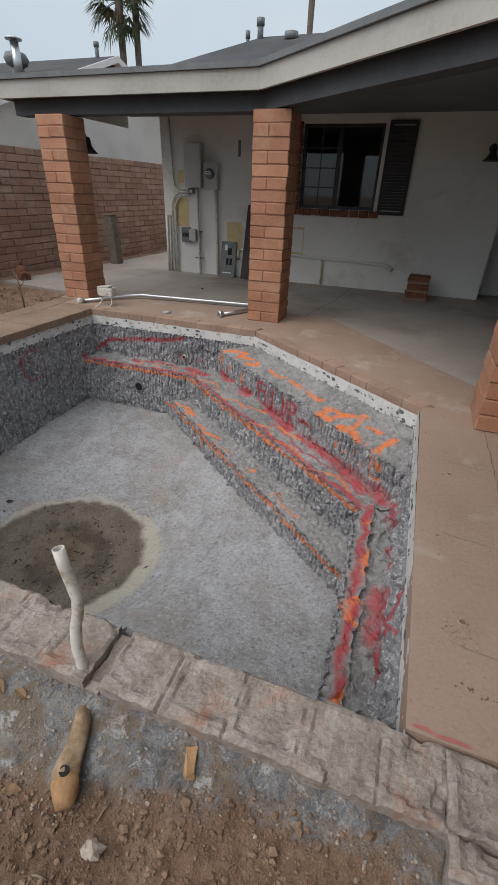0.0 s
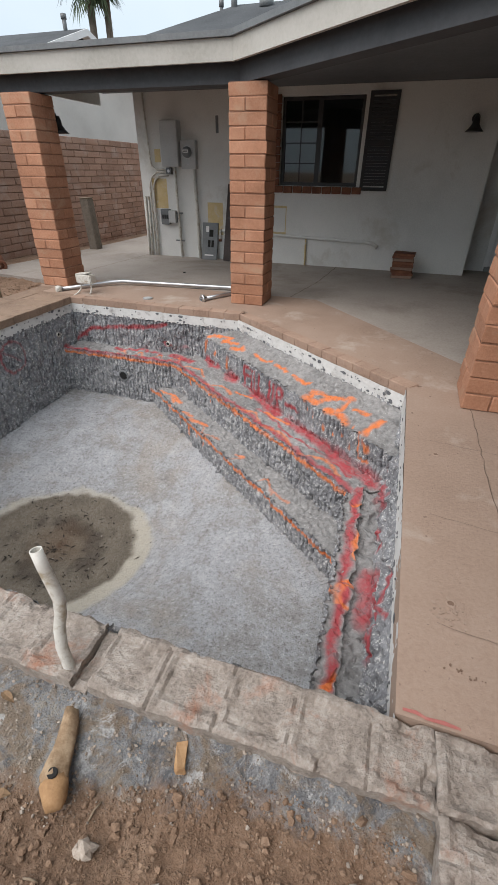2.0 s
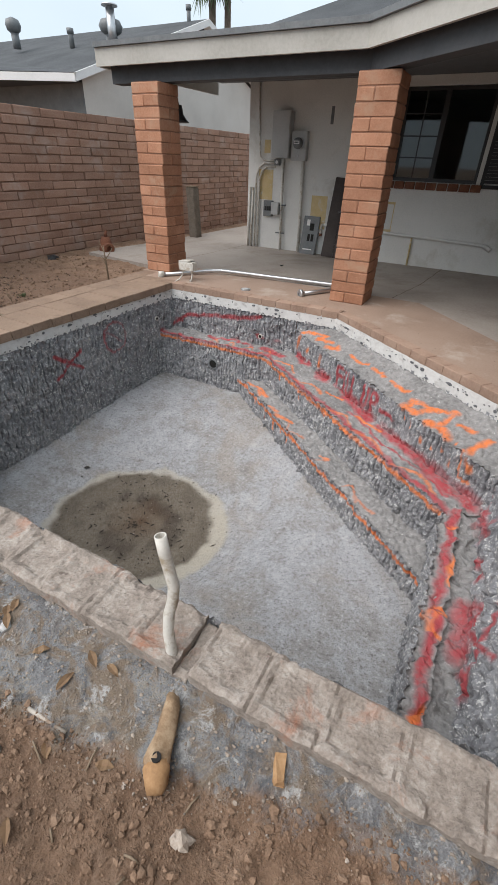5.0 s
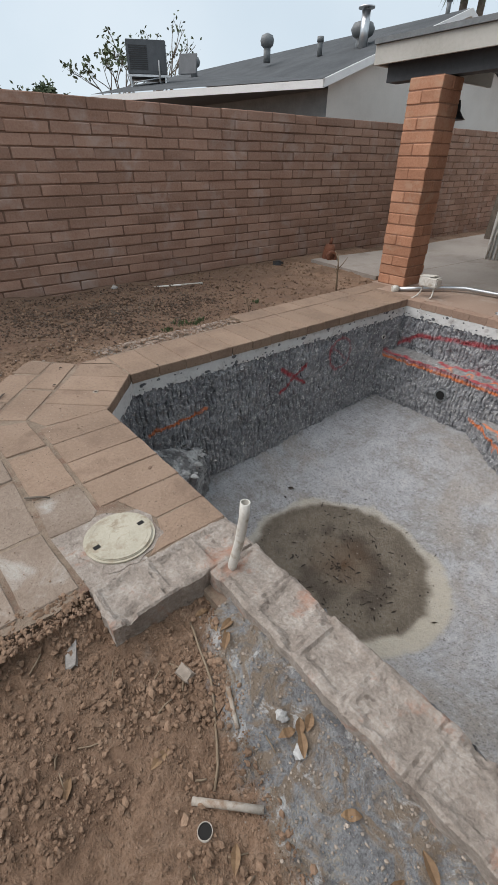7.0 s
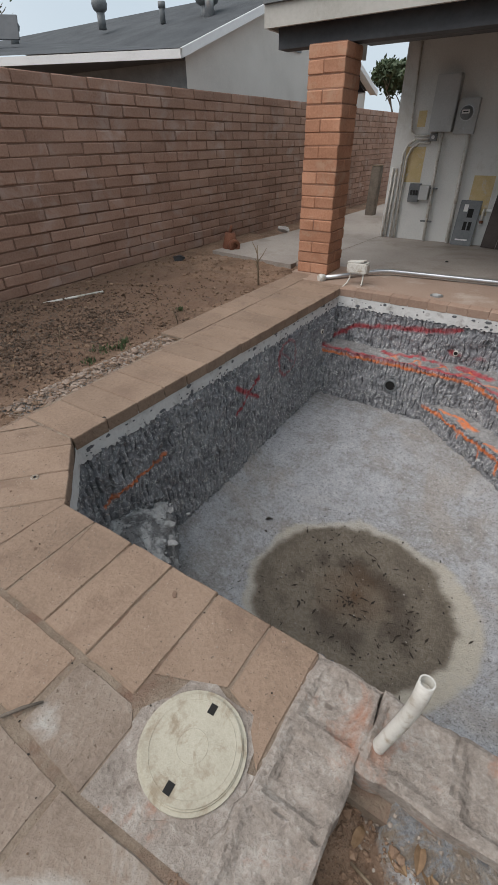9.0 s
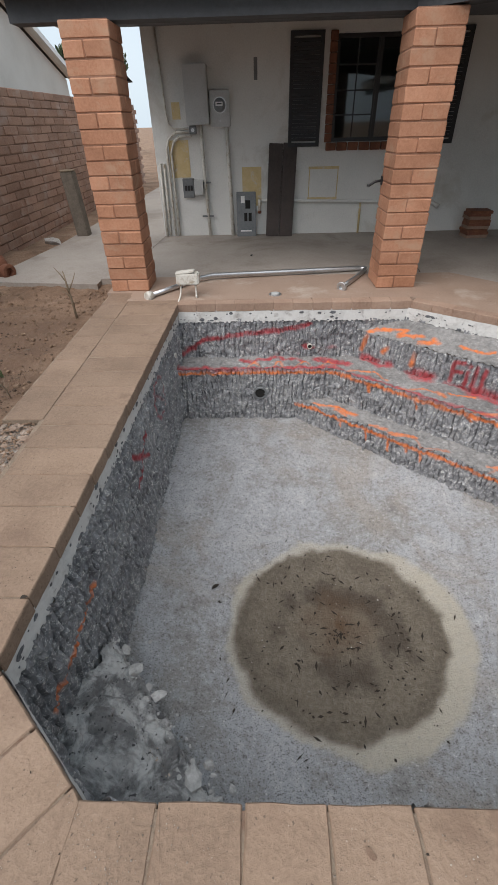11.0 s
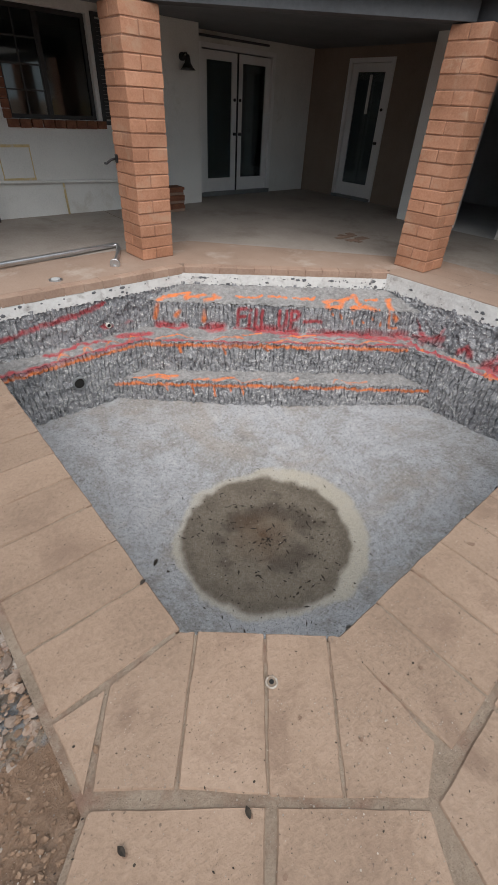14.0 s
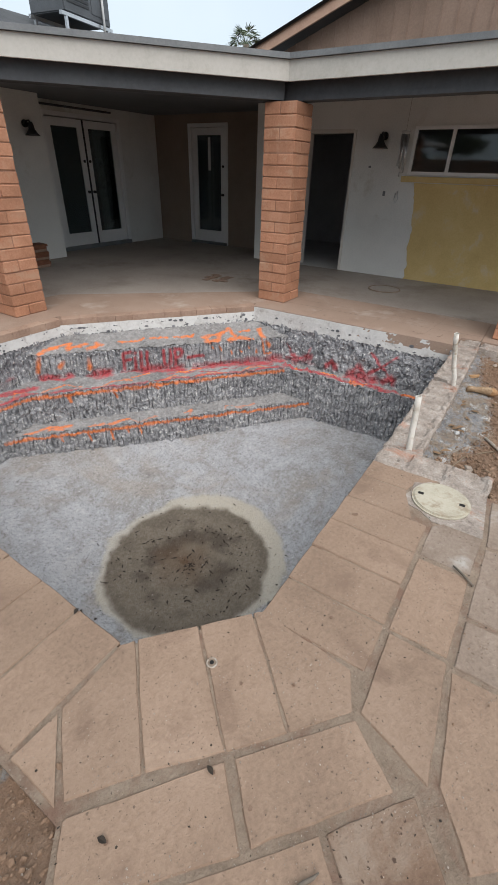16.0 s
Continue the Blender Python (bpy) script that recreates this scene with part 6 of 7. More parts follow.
# ---- trees in the distance ----
def palm(at, height, crown, seed, fronds=34, lean=(0, 0)):
    rng = random.Random(seed)
    p = thing("palm_tree", "tall fan palm with a thin grey trunk", "tree", at, group="palms")
    top = Vector((lean[0], lean[1], height))
    part("trunk", tube([(0, 0, -0.3), tuple(top * 0.35), tuple(top * 0.7), tuple(top)], [0.24, 0.18, 0.16, 0.2], 12), "bark", p)
    bm = bmesh.new()
    for k in range(fronds):
        a, e = rng.random() * 6.283, rng.uniform(-1.1, 1.1)
        d = Vector((math.cos(a) * math.cos(e), math.sin(a) * math.cos(e), math.sin(e)))
        side = d.cross(Vector((0, 0, 1))).normalized()
        up = side.cross(d)
        stem = top + d * crown * 0.5
        tube([tuple(top), tuple(top + d * crown * 0.3 + up * 0.04), tuple(stem)], [0.02, 0.015, 0.01], 4, bm)
        for j in range(13):
            w = (j - 6) / 6 * 1.25
            tip = stem + (d * math.cos(w) + side * math.sin(w)) * crown * rng.uniform(0.42, 0.58) - Vector((0, 0, crown * rng.uniform(0.08, 0.3)))
            q = stem + (tip - stem) * 0.5 + up * 0.05 * crown
            o = (tip - stem).cross(up).normalized() * crown * 0.028
            v = [bm.verts.new(c) for c in (stem, q + o, tip, q - o)]
            bm.faces.new(v)
    part("crown", bm, "frond", p)
    skirt = bmesh.new()
    for k in range(40):
        a = rng.random() * 6.283
        r0 = 0.2
        z = height - rng.uniform(0.1, 1.0)
        f = Vector((math.cos(a), math.sin(a), 0))
        c = Vector((lean[0], lean[1], z))
        s = f.cross(Vector((0, 0, 1))) * 0.06
        v = [skirt.verts.new(q) for q in (c + f * r0 * 0.8 - s, c + f * r0 * 0.8 + s, c + f * (r0 + 0.2) + Vector((0, 0, -0.7)))]
        skirt.faces.new(v)
    part("dead_skirt", skirt, "twig", p, "dry hanging fronds")


palm((-16.3, 25.1, -0.1), 9.4, 1.9, 1)
palm((-15.75, 25.5, -0.1), 11.6, 1.9, 2, lean=(0.15, 0))
palm((-8.2, 31.5, -0.1), 13.5, 2.0, 3)
palm((28.6, 22.4, -0.1), 9.0, 1.4, 4)


def tree(at, height, spread, seed, leaves, name="yard_tree", label="leafy tree far behind the block wall", leaf_size=0.16):
    """A tree by forking limbs, its leaves small tilted quads about the outer twigs."""
    rng = random.Random(seed)
    t = thing(name, label, "tree", at)
    tips, wood = [], bmesh.new()

    def limb(p, d, length, r, depth):
        q = p + d * length * 0.5 + Vector((rng.uniform(-1, 1), rng.uniform(-1, 1), 0)) * length * 0.06
        e = p + d * length
        tube([tuple(p), tuple(q), tuple(e)], [r, r * 0.8, r * 0.6], 6, wood)
        if depth == 0:
            tips.append((q, e))
            return
        for _ in range(rng.choice((2, 3, 3))):
            n = (d + Vector((rng.uniform(-1, 1), rng.uniform(-1, 1), rng.uniform(-0.25, 0.6))) * 0.75).normalized()
            limb(e, n, length * rng.uniform(0.6, 0.82), r * 0.55, depth - 1)

    limb(Vector((0, 0, -0.2)), Vector((0, 0, 1)), height * 0.34, spread * 0.045, 4)
    part("trunk", wood, "bark", t)
    if leaves:
        bm = bmesh.new()
        for q, e in tips:
            for _ in range(leaves):
                c = q.lerp(e, rng.random() * 1.2) + Vector([rng.gauss(0, spread * 0.05) for _ in range(3)])
                u = Vector([rng.uniform(-1, 1) for _ in range(3)]).normalized() * leaf_size
                w = u.orthogonal().normalized() * leaf_size * 0.5
                bm.faces.new([bm.verts.new(x) for x in (c - u, c + w, c + u, c - w)])
        part("crown", bm, "frond", t)


tree((-30.2, 8.2, 0), 4.6, 3.5, 11, 40, leaf_size=0.11)
tree((-29.8, 9.8, 0), 4.9, 3.2, 12, 40, leaf_size=0.11)
tree((-29.4, 11.6, 0), 4.2, 2.6, 15, 40, leaf_size=0.11)
tree((-27.2, 14.5, 0), 8.1, 3.6, 13, 3, "bare_tree", "nearly bare winter tree behind the neighbouring house", 0.10)
tree((-28.0, 13.0, 0), 7.2, 3.2, 17, 6, "bare_tree", "thin leaved tree behind the neighbouring house", 0.12)
tree((-14.3, 38.5, 0), 6.0, 4.0, 14, 60, leaf_size=0.2)


# ---- debris ----
def scatter(name, label, material, n, area, sizes, seed, keep=lambda x, y, r: True, squash=0.75, sink=0.25, cat="debris", level=None):
    rng = random.Random(seed)
    verts, faces = [], []
    base = bmesh.new()
    bmesh.ops.create_icosphere(base, subdivisions=1, radius=1)
    bv = [v.co.copy() for v in base.verts]
    bf = [[v.index for v in f.verts] for f in base.faces]
    base.free()
    made = 0
    while made < n:
        x, y = rng.uniform(area[0], area[1]), rng.uniform(area[2], area[3])
        if not keep(x, y, rng):
            n -= 0.2
            continue
        made += 1
        s = sizes[0] * (sizes[1] / sizes[0]) ** (rng.random() ** 2.8)
        z = (level or soil_height)(x, y) + s * squash * (1 - sink * 2)
        m = Euler((rng.random() * 6, rng.random() * 6, rng.random() * 6)).to_matrix()
        ax = (s * rng.uniform(0.7, 1.25), s * rng.uniform(0.6, 1.1), s * squash)
        o = len(verts)
        for c in bv:
            q = (m @ c) * rng.uniform(0.6, 1.2)
            verts.append((x + q.x * ax[0], y + q.y * ax[1], z + q.z * ax[2]))
        faces += [[i + o for i in f] for f in bf]
    me = bpy.data.meshes.new(name)
    me.from_pydata(verts, [], faces)
    me.polygons.foreach_set("use_smooth", [False] * len(faces))
    me.materials.append(MAT[material])
    return tagged(new(name, me), label, cat, "", "stuff")


def in_soil(x, y, rng):
    if y > dust_edge(x) + 0.02 or x > 0.34 or (x < -2.39 and y > -0.33):
        return False
    return rng.random() < (0.5 if x < -1.75 else 0.24) + 0.76 * math.exp(-((y - dust_edge(x) + 0.1) / 0.17) ** 2)


scatter("soil_clods", "crumbly brown soil clods on the yard", "clod", 5600, (-3.0, 0.34, -0.7, 0.6), (0.0035, 0.018), 1, in_soil)
scatter("soil_crumbs", "fine brown crumbs of soil", "clod", 17000, (-3.0, 0.34, -0.5, 0.6), (0.0022, 0.007), 2, in_soil)
scatter("rubble_stones", "grey and white concrete chips along the pool edge", "tan_rubble", 4200, (-2.1, 0.36, 0.2, 0.64), (0.0015, 0.008), 3, lambda x, y, r: y > dust_edge(x) - 0.1 * r.random())
scatter("side_yard_clods", "dark crumbly soil and litter by the block wall", "clod", 5200, (-7.15, -4.95, 0.6, 5.8), (0.004, 0.026), 4)
scatter("mortar_rubble", "crumbled white mortar where the edge pavers were", "edge_rubble", 750, (-4.92, -4.67, 1.22, 2.78), (0.008, 0.034), 5, squash=0.28, sink=0.3, level=lambda x, y: -0.03)
scatter("side_yard_loam", "dark loose loam and mulch by the block wall", "loam", 27000, (-7.1, -4.98, 0.3, 5.2), (0.003, 0.018), 24, lambda x, y, r: r.random() < math.exp(-((x + 6.0) / 0.9) ** 2 - ((y - 2.0) / 1.3) ** 2) * (0.6 + turb((x, y, 2), 2.5)))
scatter("soil_pile", "loose heap of brown soil clods by the pool corner", "clod", 2600, (-2.38, -1.72, -0.3, 0.46), (0.004, 0.017), 26, lambda x, y, r: r.random() < 0.35 + turb((x, y, 6), 4))
scatter("paver_edge_soil", "soil crumbs against the outermost pavers", "clod", 1500, (-2.47, -2.30, -0.34, 0.18), (0.003, 0.016), 27, lambda x, y, r: x > -2.43 - 0.03 * r.random(), level=lambda x, y: -0.012)
scatter("edge_soil", "crumbs of soil over the broken mortar", "clod", 1700, (-4.95, -4.66, 1.2, 2.8), (0.004, 0.016), 15, squash=0.55, sink=0.3, level=lambda x, y: -0.028)
scatter("corner_rubble", "soil and mortar crumbs beside the pavers", "clod", 6500, (-5.3, -4.0, -0.4, 1.3), (0.003, 0.015), 6, lambda x, y, r: y < 0.71 - 0.934 * (x + 4.96) if y < 0.73 else x < -4.97 + (y - 0.73) * 1.15)
scatter("corner_grit", "pale grit and mortar bits beside the pavers", "tan_rubble", 450, (-5.3, -4.0, -0.4, 1.3), (0.002, 0.014), 16, lambda x, y, r: y < 0.71 - 0.934 * (x + 4.96) if y < 0.73 else x < -4.97 + (y - 0.73) * 1.15)


def on_pavers(x, y, rng):
    return y > 0.05 - 0.934 * (x + 4.20) and (x < -2.85 or y > 0.2) and (y < 0.84 or x < -4.25)


scatter("paver_grit", "fine sand grains lying over the pavers", "tan_rubble", 3800, (-4.95, -2.40, 0.0, 1.24), (0.0009, 0.0032), 17, on_pavers, level=lambda x, y: 0.0005)
scatter("paver_specks", "dark bits of soil and seed lying over the pavers", "litter", 300, (-4.95, -2.40, 0.0, 1.24), (0.001, 0.005), 18, on_pavers, level=lambda x, y: 0.0005, squash=0.5)
scatter("joint_sand", "loose sand along the paver joints", "tan_rubble", 2600, (-4.95, -3.50, -0.05, 1.0), (0.001, 0.0035), 19, lambda x, y, r: y > 0.05 - 0.934 * (x + 4.20) and abs(((x * 0.72 + y * 0.69) / 0.235) % 1 - 0.5) > 0.44, level=lambda x, y: 0.0)
scatter("patio_edge_grit", "soil crumbs over the outer pavers", "clod", 900, (-4.4, -2.4, -0.36, 0.22), (0.001, 0.005), 20, lambda x, y, r: y > 0.0 - 0.934 * (x + 4.20) and r.random() < (0.22 - y) / 0.4 and y > -0.3, level=lambda x, y: 0.001)


def sits(x, y, lift=0.0):
    return (x, y, soil_height(x, y) + lift)


bone = thing("split_log", "split pale brown log end with a dark hollow on the soil", "wood", sits(-0.705, 0.475, 0.035), -66)
log_bm = tube([(-0.105, 0, 0.004), (-0.10, 0, 0.004), (-0.075, 0.003, 0.004), (-0.03, 0.0, 0.0), (0.02, 0, 0), (0.055, -0.002, 0.0), (0.085, -0.004, 0.0), (0.10, -0.006, -0.002), (0.104, -0.006, -0.002)], [0.012, 0.024, 0.026, 0.027, 0.030, 0.038, 0.041, 0.036, 0.018], 18)
for v in log_bm.verts:
    v.co += 0.014 * noise.noise_vector(v.co * 22) + 0.003 * noise.noise_vector(v.co * 90)
part("log", log_bm, "old_wood", bone)
part("hollow", disc((0.085, -0.004, 0.030), 0.015, 0.008, 9), "black_hole", bone)
lip = tube([(0.07, -0.002, -0.004), (0.10, -0.002, -0.008), (0.135, 0.004, -0.016), (0.155, 0.006, -0.022), (0.158, 0.006, -0.022)], [0.036, 0.041, 0.034, 0.02, 0.006], 14)
for v in lip.verts:
    v.co += 0.008 * noise.noise_vector(v.co * 30)
part("broken_lip", lip, "raw_wood", bone, "pale yellow broken end")


def wood_bit(x, y, turn, l, w, h, material="raw_wood", name="wood_chip", label="broken wood chip lying on the soil"):
    t = thing(name, label, "wood chip", sits(x, y, h * 0.4), turn)
    if name in ("stone_chunk", "plaster_lump", "soil_lump"):
        bm = bmesh.new()
        lump(bm, (0, 0, 0), l * 0.55, int(abs(x) * 1000), 0.7)
        for k in range(3):
            lump(bm, (l * 0.2 * (k - 1), w * 0.2 * (1 - k), 0), l * 0.33, int(abs(y) * 1000) + k, 0.7)
        part("chunk", bm, material, t)
        return
    part("chip", brick_mesh("chip", (l, w, h), int(abs(x) * 1000) % 97, material, 0.004, 0.006), "", t).matrix_local = pose(0, 0, 0, 8, 12, 0)


wood_bit(-0.35, 0.565, 112, 0.085, 0.035, 0.03)
wood_bit(-0.52, 0.30, 70, 0.07, 0.05, 0.04, "tan_rubble", "stone_chunk", "angular grey concrete chunk on the soil")
wood_bit(0.20, 0.44, 30, 0.06, 0.05, 0.04, "tan_rubble", "stone_chunk", "angular grey concrete chunk on the soil")
wood_bit(-0.30, 0.28, 20, 0.05, 0.04, 0.035, "tan_rubble", "stone_chunk", "angular grey concrete chunk on the soil")
wood_bit(-0.10, 0.31, 60, 0.055, 0.03, 0.025, "tan_rubble", "stone_chunk", "angular grey concrete chunk on the soil")
wood_bit(-0.28, 0.20, 55, 0.10, 0.02, 0.02, "bark", "dark_root", "dark root end sticking out of the soil")
wood_bit(-1.933, 0.337, 15, 0.062, 0.036, 0.026, "tan_rubble", "brick_chip", "tan brick fragment on the soil")
wood_bit(-1.587, 0.493, 35, 0.05, 0.04, 0.02, "pale_rubble", "plaster_lump", "white lump of plaster on the cement dust")
wood_bit(-1.476, 0.468, 75, 0.045, 0.035, 0.02, "pale_rubble", "plaster_lump", "white lump of plaster on the cement dust")
wood_bit(-0.20, 0.33, 15, 0.05, 0.035, 0.03, "clod", "soil_lump", "hard brown lump of soil on the yard")
wood_bit(0.10, 0.33, 75, 0.09, 0.06, 0.05, "clod", "soil_lump", "hard brown lump of soil on the yard")
wood_bit(0.08, 0.25, 35, 0.07, 0.05, 0.045, "clod", "soil_lump", "hard brown lump of soil on the yard")
wood_bit(-2.25, 0.05, -20, 0.13, 0.04, 0.012, "stone", "mortar_flake", "pale mortar flake on the soil")


def lying_pipe(a, b, r, material, name, label):
    t = thing(name, label, "pipe")
    za, zb = soil_height(*a) + r, soil_height(*b) + r
    mid = ((a[0] + b[0]) / 2, (a[1] + b[1]) / 2, (za + zb) / 2 + 0.002)
    part("pipe_run", tube([(*a, za), mid, (*b, zb)], r, 12, hollow=0.75), material, t)


lying_pipe((-1.60, 0.155), (-1.45, 0.30), 0.011, "dirty_pvc", "pipe_piece", "short dirty white pipe lying on the soil")
lying_pipe((-1.28, 0.055), (-1.15, 0.20), 0.011, "dirty_pvc", "pipe_piece", "short dirty white pipe lying on the soil")
lying_pipe((-1.78, 0.42), (-1.66, 0.37), 0.008, "dirty_pvc", "pipe_piece", "thin grey pipe lying on the soil")
lying_pipe((-1.17, 0.32), (-1.0, 0.33), 0.007, "dirty_pvc", "wood_stake", "thin pale stake lying on the soil")
pm = thing("buried_pipe_mouth", "open pipe mouth sunk in the soil", "pipe", sits(-1.52, 0.145, -0.02))
part("pipe_ring", tube([(0, 0, -0.06), (0, 0, 0.034)], 0.022, 18, hollow=0.9), "dirty_pvc", pm)
part("bore", disc((0, 0, 0.029), 0.0195, 0.002, 18), "black_hole", pm)


def cable(points, r, name, label, material="twig"):
    t = thing(name, label, "root")
    part("strand", tube([(x, y, soil_height(x, y) + r + h) for x, y, h in points], r, 7), material, t)


cable([(-2.10, 0.47, 0.004), (-2.04, 0.45, 0.012), (-1.977, 0.429, 0.014), (-1.90, 0.41, 0.010), (-1.839, 0.391, 0.006), (-1.79, 0.365, 0.006), (-1.743, 0.337, 0.006), (-1.68, 0.30, 0.010), (-1.626, 0.265, 0.006), (-1.58, 0.22, 0.003)], 0.0045, "dry_root", "thin dry root lying on the soil")
litter_rng = random.Random(61)
litter = bmesh.new()
for k in range(1300):
    x, y = litter_rng.gauss(-6.0, 0.55), litter_rng.gauss(1.9, 0.8)
    if not (-7.1 < x < -5.05 and 0.3 < y < 5.5):
        continue
    a, l = litter_rng.random() * 6.3, litter_rng.uniform(0.015, 0.07)
    z = soil_height(x, y) + 0.006
    tube([(x, y, z), (x + 0.5 * l * math.cos(a), y + 0.5 * l * math.sin(a), z + litter_rng.uniform(0.004, 0.02)), (x + l * math.cos(a), y + l * math.sin(a), z + litter_rng.uniform(0, 0.01))], 0.0019, 4, litter)
solo("yard_litter", litter, "bark", "dark dry twigs and litter on the side yard soil", "litter", "stuff")
twigs = random.Random(21)
for k in range(26):
    x, y, a, l = twigs.uniform(-2.3, -0.4), twigs.uniform(-0.15, 0.42), twigs.uniform(0, 3.1), twigs.uniform(0.03, 0.08)
    cable([(x, y, 0.004), (x + l * 0.5 * math.cos(a), y + l * 0.5 * math.sin(a), 0.008), (x + l * math.cos(a), y + l * math.sin(a), 0.003)], 0.0022 + 0.001 * (k % 2), "dry_twig", "small dry twig lying on the soil")


def leaf_mesh(seed, l, w):
    rng = random.Random(seed)
    bm = bmesh.new()
    n = 6
    rows = []
    for i in range(n + 1):
        t = i / n
        half = w * math.sin(math.pi * min(0.98, t + 0.02)) ** 0.8 * 0.5
        z = 0.10 * l * math.sin(t * 3) + rng.uniform(-0.004, 0.004)
        rows.append([bm.verts.new((t * l, -half, z + half * 0.5)), bm.verts.new((t * l, 0, z)), bm.verts.new((t * l, half, z + half * 0.6))])
    for a, b in zip(rows, rows[1:]):
        for j in range(2):
            bm.faces.new((a[j], a[j + 1], b[j + 1], b[j]))
    me = bpy.data.meshes.new("leaf")
    bm.to_mesh(me)
    bm.free()
    me.materials.append(MAT["leaf"])
    return me


def weed(x, y, size, seed):
    """A tuft of small green blades."""
    rng = random.Random(seed)
    bm = bmesh.new()
    for k in range(60):
        a, d = rng.random() * 6.28, rng.random() * size
        p = Vector((d * math.cos(a), d * math.sin(a), 0.0))
        up = Vector((rng.uniform(-0.5, 0.5), rng.uniform(-0.5, 0.5), 1)).normalized() * rng.uniform(0.02, 0.06)
        w = Vector((rng.uniform(-1, 1), rng.uniform(-1, 1), 0)).normalized() * rng.uniform(0.003, 0.008)
        bm.faces.new([bm.verts.new(q) for q in (p - w * 0.4, p + up * 0.5 - w, p + up + w * 0.2, p + up * 0.55 + w)])
    tagged(part("tuft", bm, "weed", thing("weed", "small green weed growing by the broken mortar", "plant", sits(x, y), group="weeds")), kind="stuff")


for x, y, size, seed in ((-5.10, 2.12, 0.07, 1), (-5.15, 2.33, 0.11, 2), (-5.06, 2.45, 0.08, 3), (-5.17, 2.58, 0.06, 4), (-5.30, 3.50, 0.05, 5)):
    weed(x, y, size, seed)
LEAVES = [leaf_mesh(k, 0.075 - 0.008 * k, 0.03 - 0.003 * (k % 2)) for k in range(3)]
leaf_rng = random.Random(9)
for x, y in ((-0.965, 0.537), (-1.957, 0.521), (-1.93, 0.535), (-1.92, 0.51), (-1.516, 0.509), (-1.50, 0.52), (-1.53, 0.50), (-1.505, 0.495), (-2.03, 0.53), (-1.05, 0.52), (-1.12, 0.40), (-1.3, 0.45), (-0.85, 0.31), (-1.0, 0.25), (-1.45, 0.2), (-0.1, 0.18), (-2.1, 0.56), (-0.98, 0.1), (-1.9, -0.1), (-1.75, 0.1), (-6.2, 1.6), (-6.6, 2.0), (-5.9, 2.3), (-6.4, 2.9), (-5.5, 1.7), (-6.9, 3.6), (-5.8, 3.7)):
    t = thing("dry_leaf", "curled dry brown leaf lying on the soil", "leaf", sits(x, y, 0.006), leaf_rng.uniform(0, 360), group="fallen leaves")
    part("blade", leaf_rng.choice(LEAVES), "", t)


def floor_litter():
    """Leaf scraps and dark bits washed together in the pool bowl."""
    rng = random.Random(31)
    bm = bmesh.new()
    for k in range(300):
        a, r = rng.random() * 6.283, min(abs(rng.gauss(0, 0.32)) + (0.35 if k % 3 else 0.0), 0.86 + rng.random() * 0.1)
        x, y = DEEP[0] + r * math.cos(a), DEEP[1] + r * math.sin(a)
        z = floor_height(x, y) + 0.010 * turb((x, y, 0), 5, 3) + 0.003
        l, w, t = 0.005 + 0.034 * rng.random() ** 2.2, rng.uniform(0.003, 0.011), rng.random() * 3.14
        u, v = Vector((math.cos(t), math.sin(t), rng.uniform(-0.1, 0.1))) * l, Vector((-math.sin(t), math.cos(t), 0)) * w
        c = Vector((x, y, z + 0.004))
        bm.faces.new([bm.verts.new(p) for p in (c - u, c - v * 0.8 + u * 0.1, c + u, c + v)])
    me = bpy.data.meshes.new("pool_litter")
    bm.to_mesh(me)
    bm.free()
    me.materials.append(MAT["litter"])
    tagged(new("pool_litter", me), "dark leaf scraps and grit on the wet pool floor", "litter", "", "stuff")


floor_litter()
scatter("pool_grit", "pale chips of plaster scattered over the pool floor", "stone", 900, (-4.0, -0.6, 0.95, 4.3), (0.002, 0.009), 32, lambda x, y, r: floor_height(x, y) < -1.26, level=floor_height)
leafd = thing("dry_leaf", "dark dry leaf on the pale pool floor", "leaf", (-3.64, 2.58, floor_height(-3.64, 2.58) + 0.006), 40, group="fallen leaves")
dark_leaf = LEAVES[0].copy()
dark_leaf.materials.clear()
dark_leaf.materials.append(MAT["litter"])
part("blade", dark_leaf, "", leafd)


def chips_on_band():
    """Dark flakes of torn tile bedding stuck on the white band."""
    rng = random.Random(41)
    bm = bmesh.new()
    for a, b, n in ((SWB, NW, 60), (NW, N2, 40), (N2, NE, 70), (NE, SE, 24)):
        d = Vector((b[0] - a[0], b[1] - a[1], 0)).normalized()
        nrm = Vector((d.y, -d.x, 0))
        if nrm.dot(Vector((-2 - a[0], 2.8 - a[1], 0))) < 0:
            nrm = -nrm
        for _ in range(n):
            t = rng.random()
            c = Vector((*lerp2(a, b, t), rng.choice((-0.11, -0.12, -0.16, -0.185)) + rng.uniform(-0.012, 0.012))) + nrm * 0.016
            lw = rng.uniform(0.006, 0.016) if rng.random() < 0.7 else rng.uniform(0.016, 0.038)
            lump(bm, (0, 0, 0), 1, rng.random(), 1)
            bm.verts.ensure_lookup_table()
            for v in bm.verts[-12:]:
                q = v.co.copy()
                v.co = c + d * q.x * lw + nrm * q.y * 0.005 + Vector((0, 0, q.z * lw * 0.6))
    me = bpy.data.meshes.new("chip_flake")
    bm.to_mesh(me)
    bm.free()
    me.materials.append(MAT["shell_wall"])
    ob = tagged(new("chip_flake", me), "dark chips on the waterline plaster", kind="stuff")
    ob.parent = pool


chips_on_band()


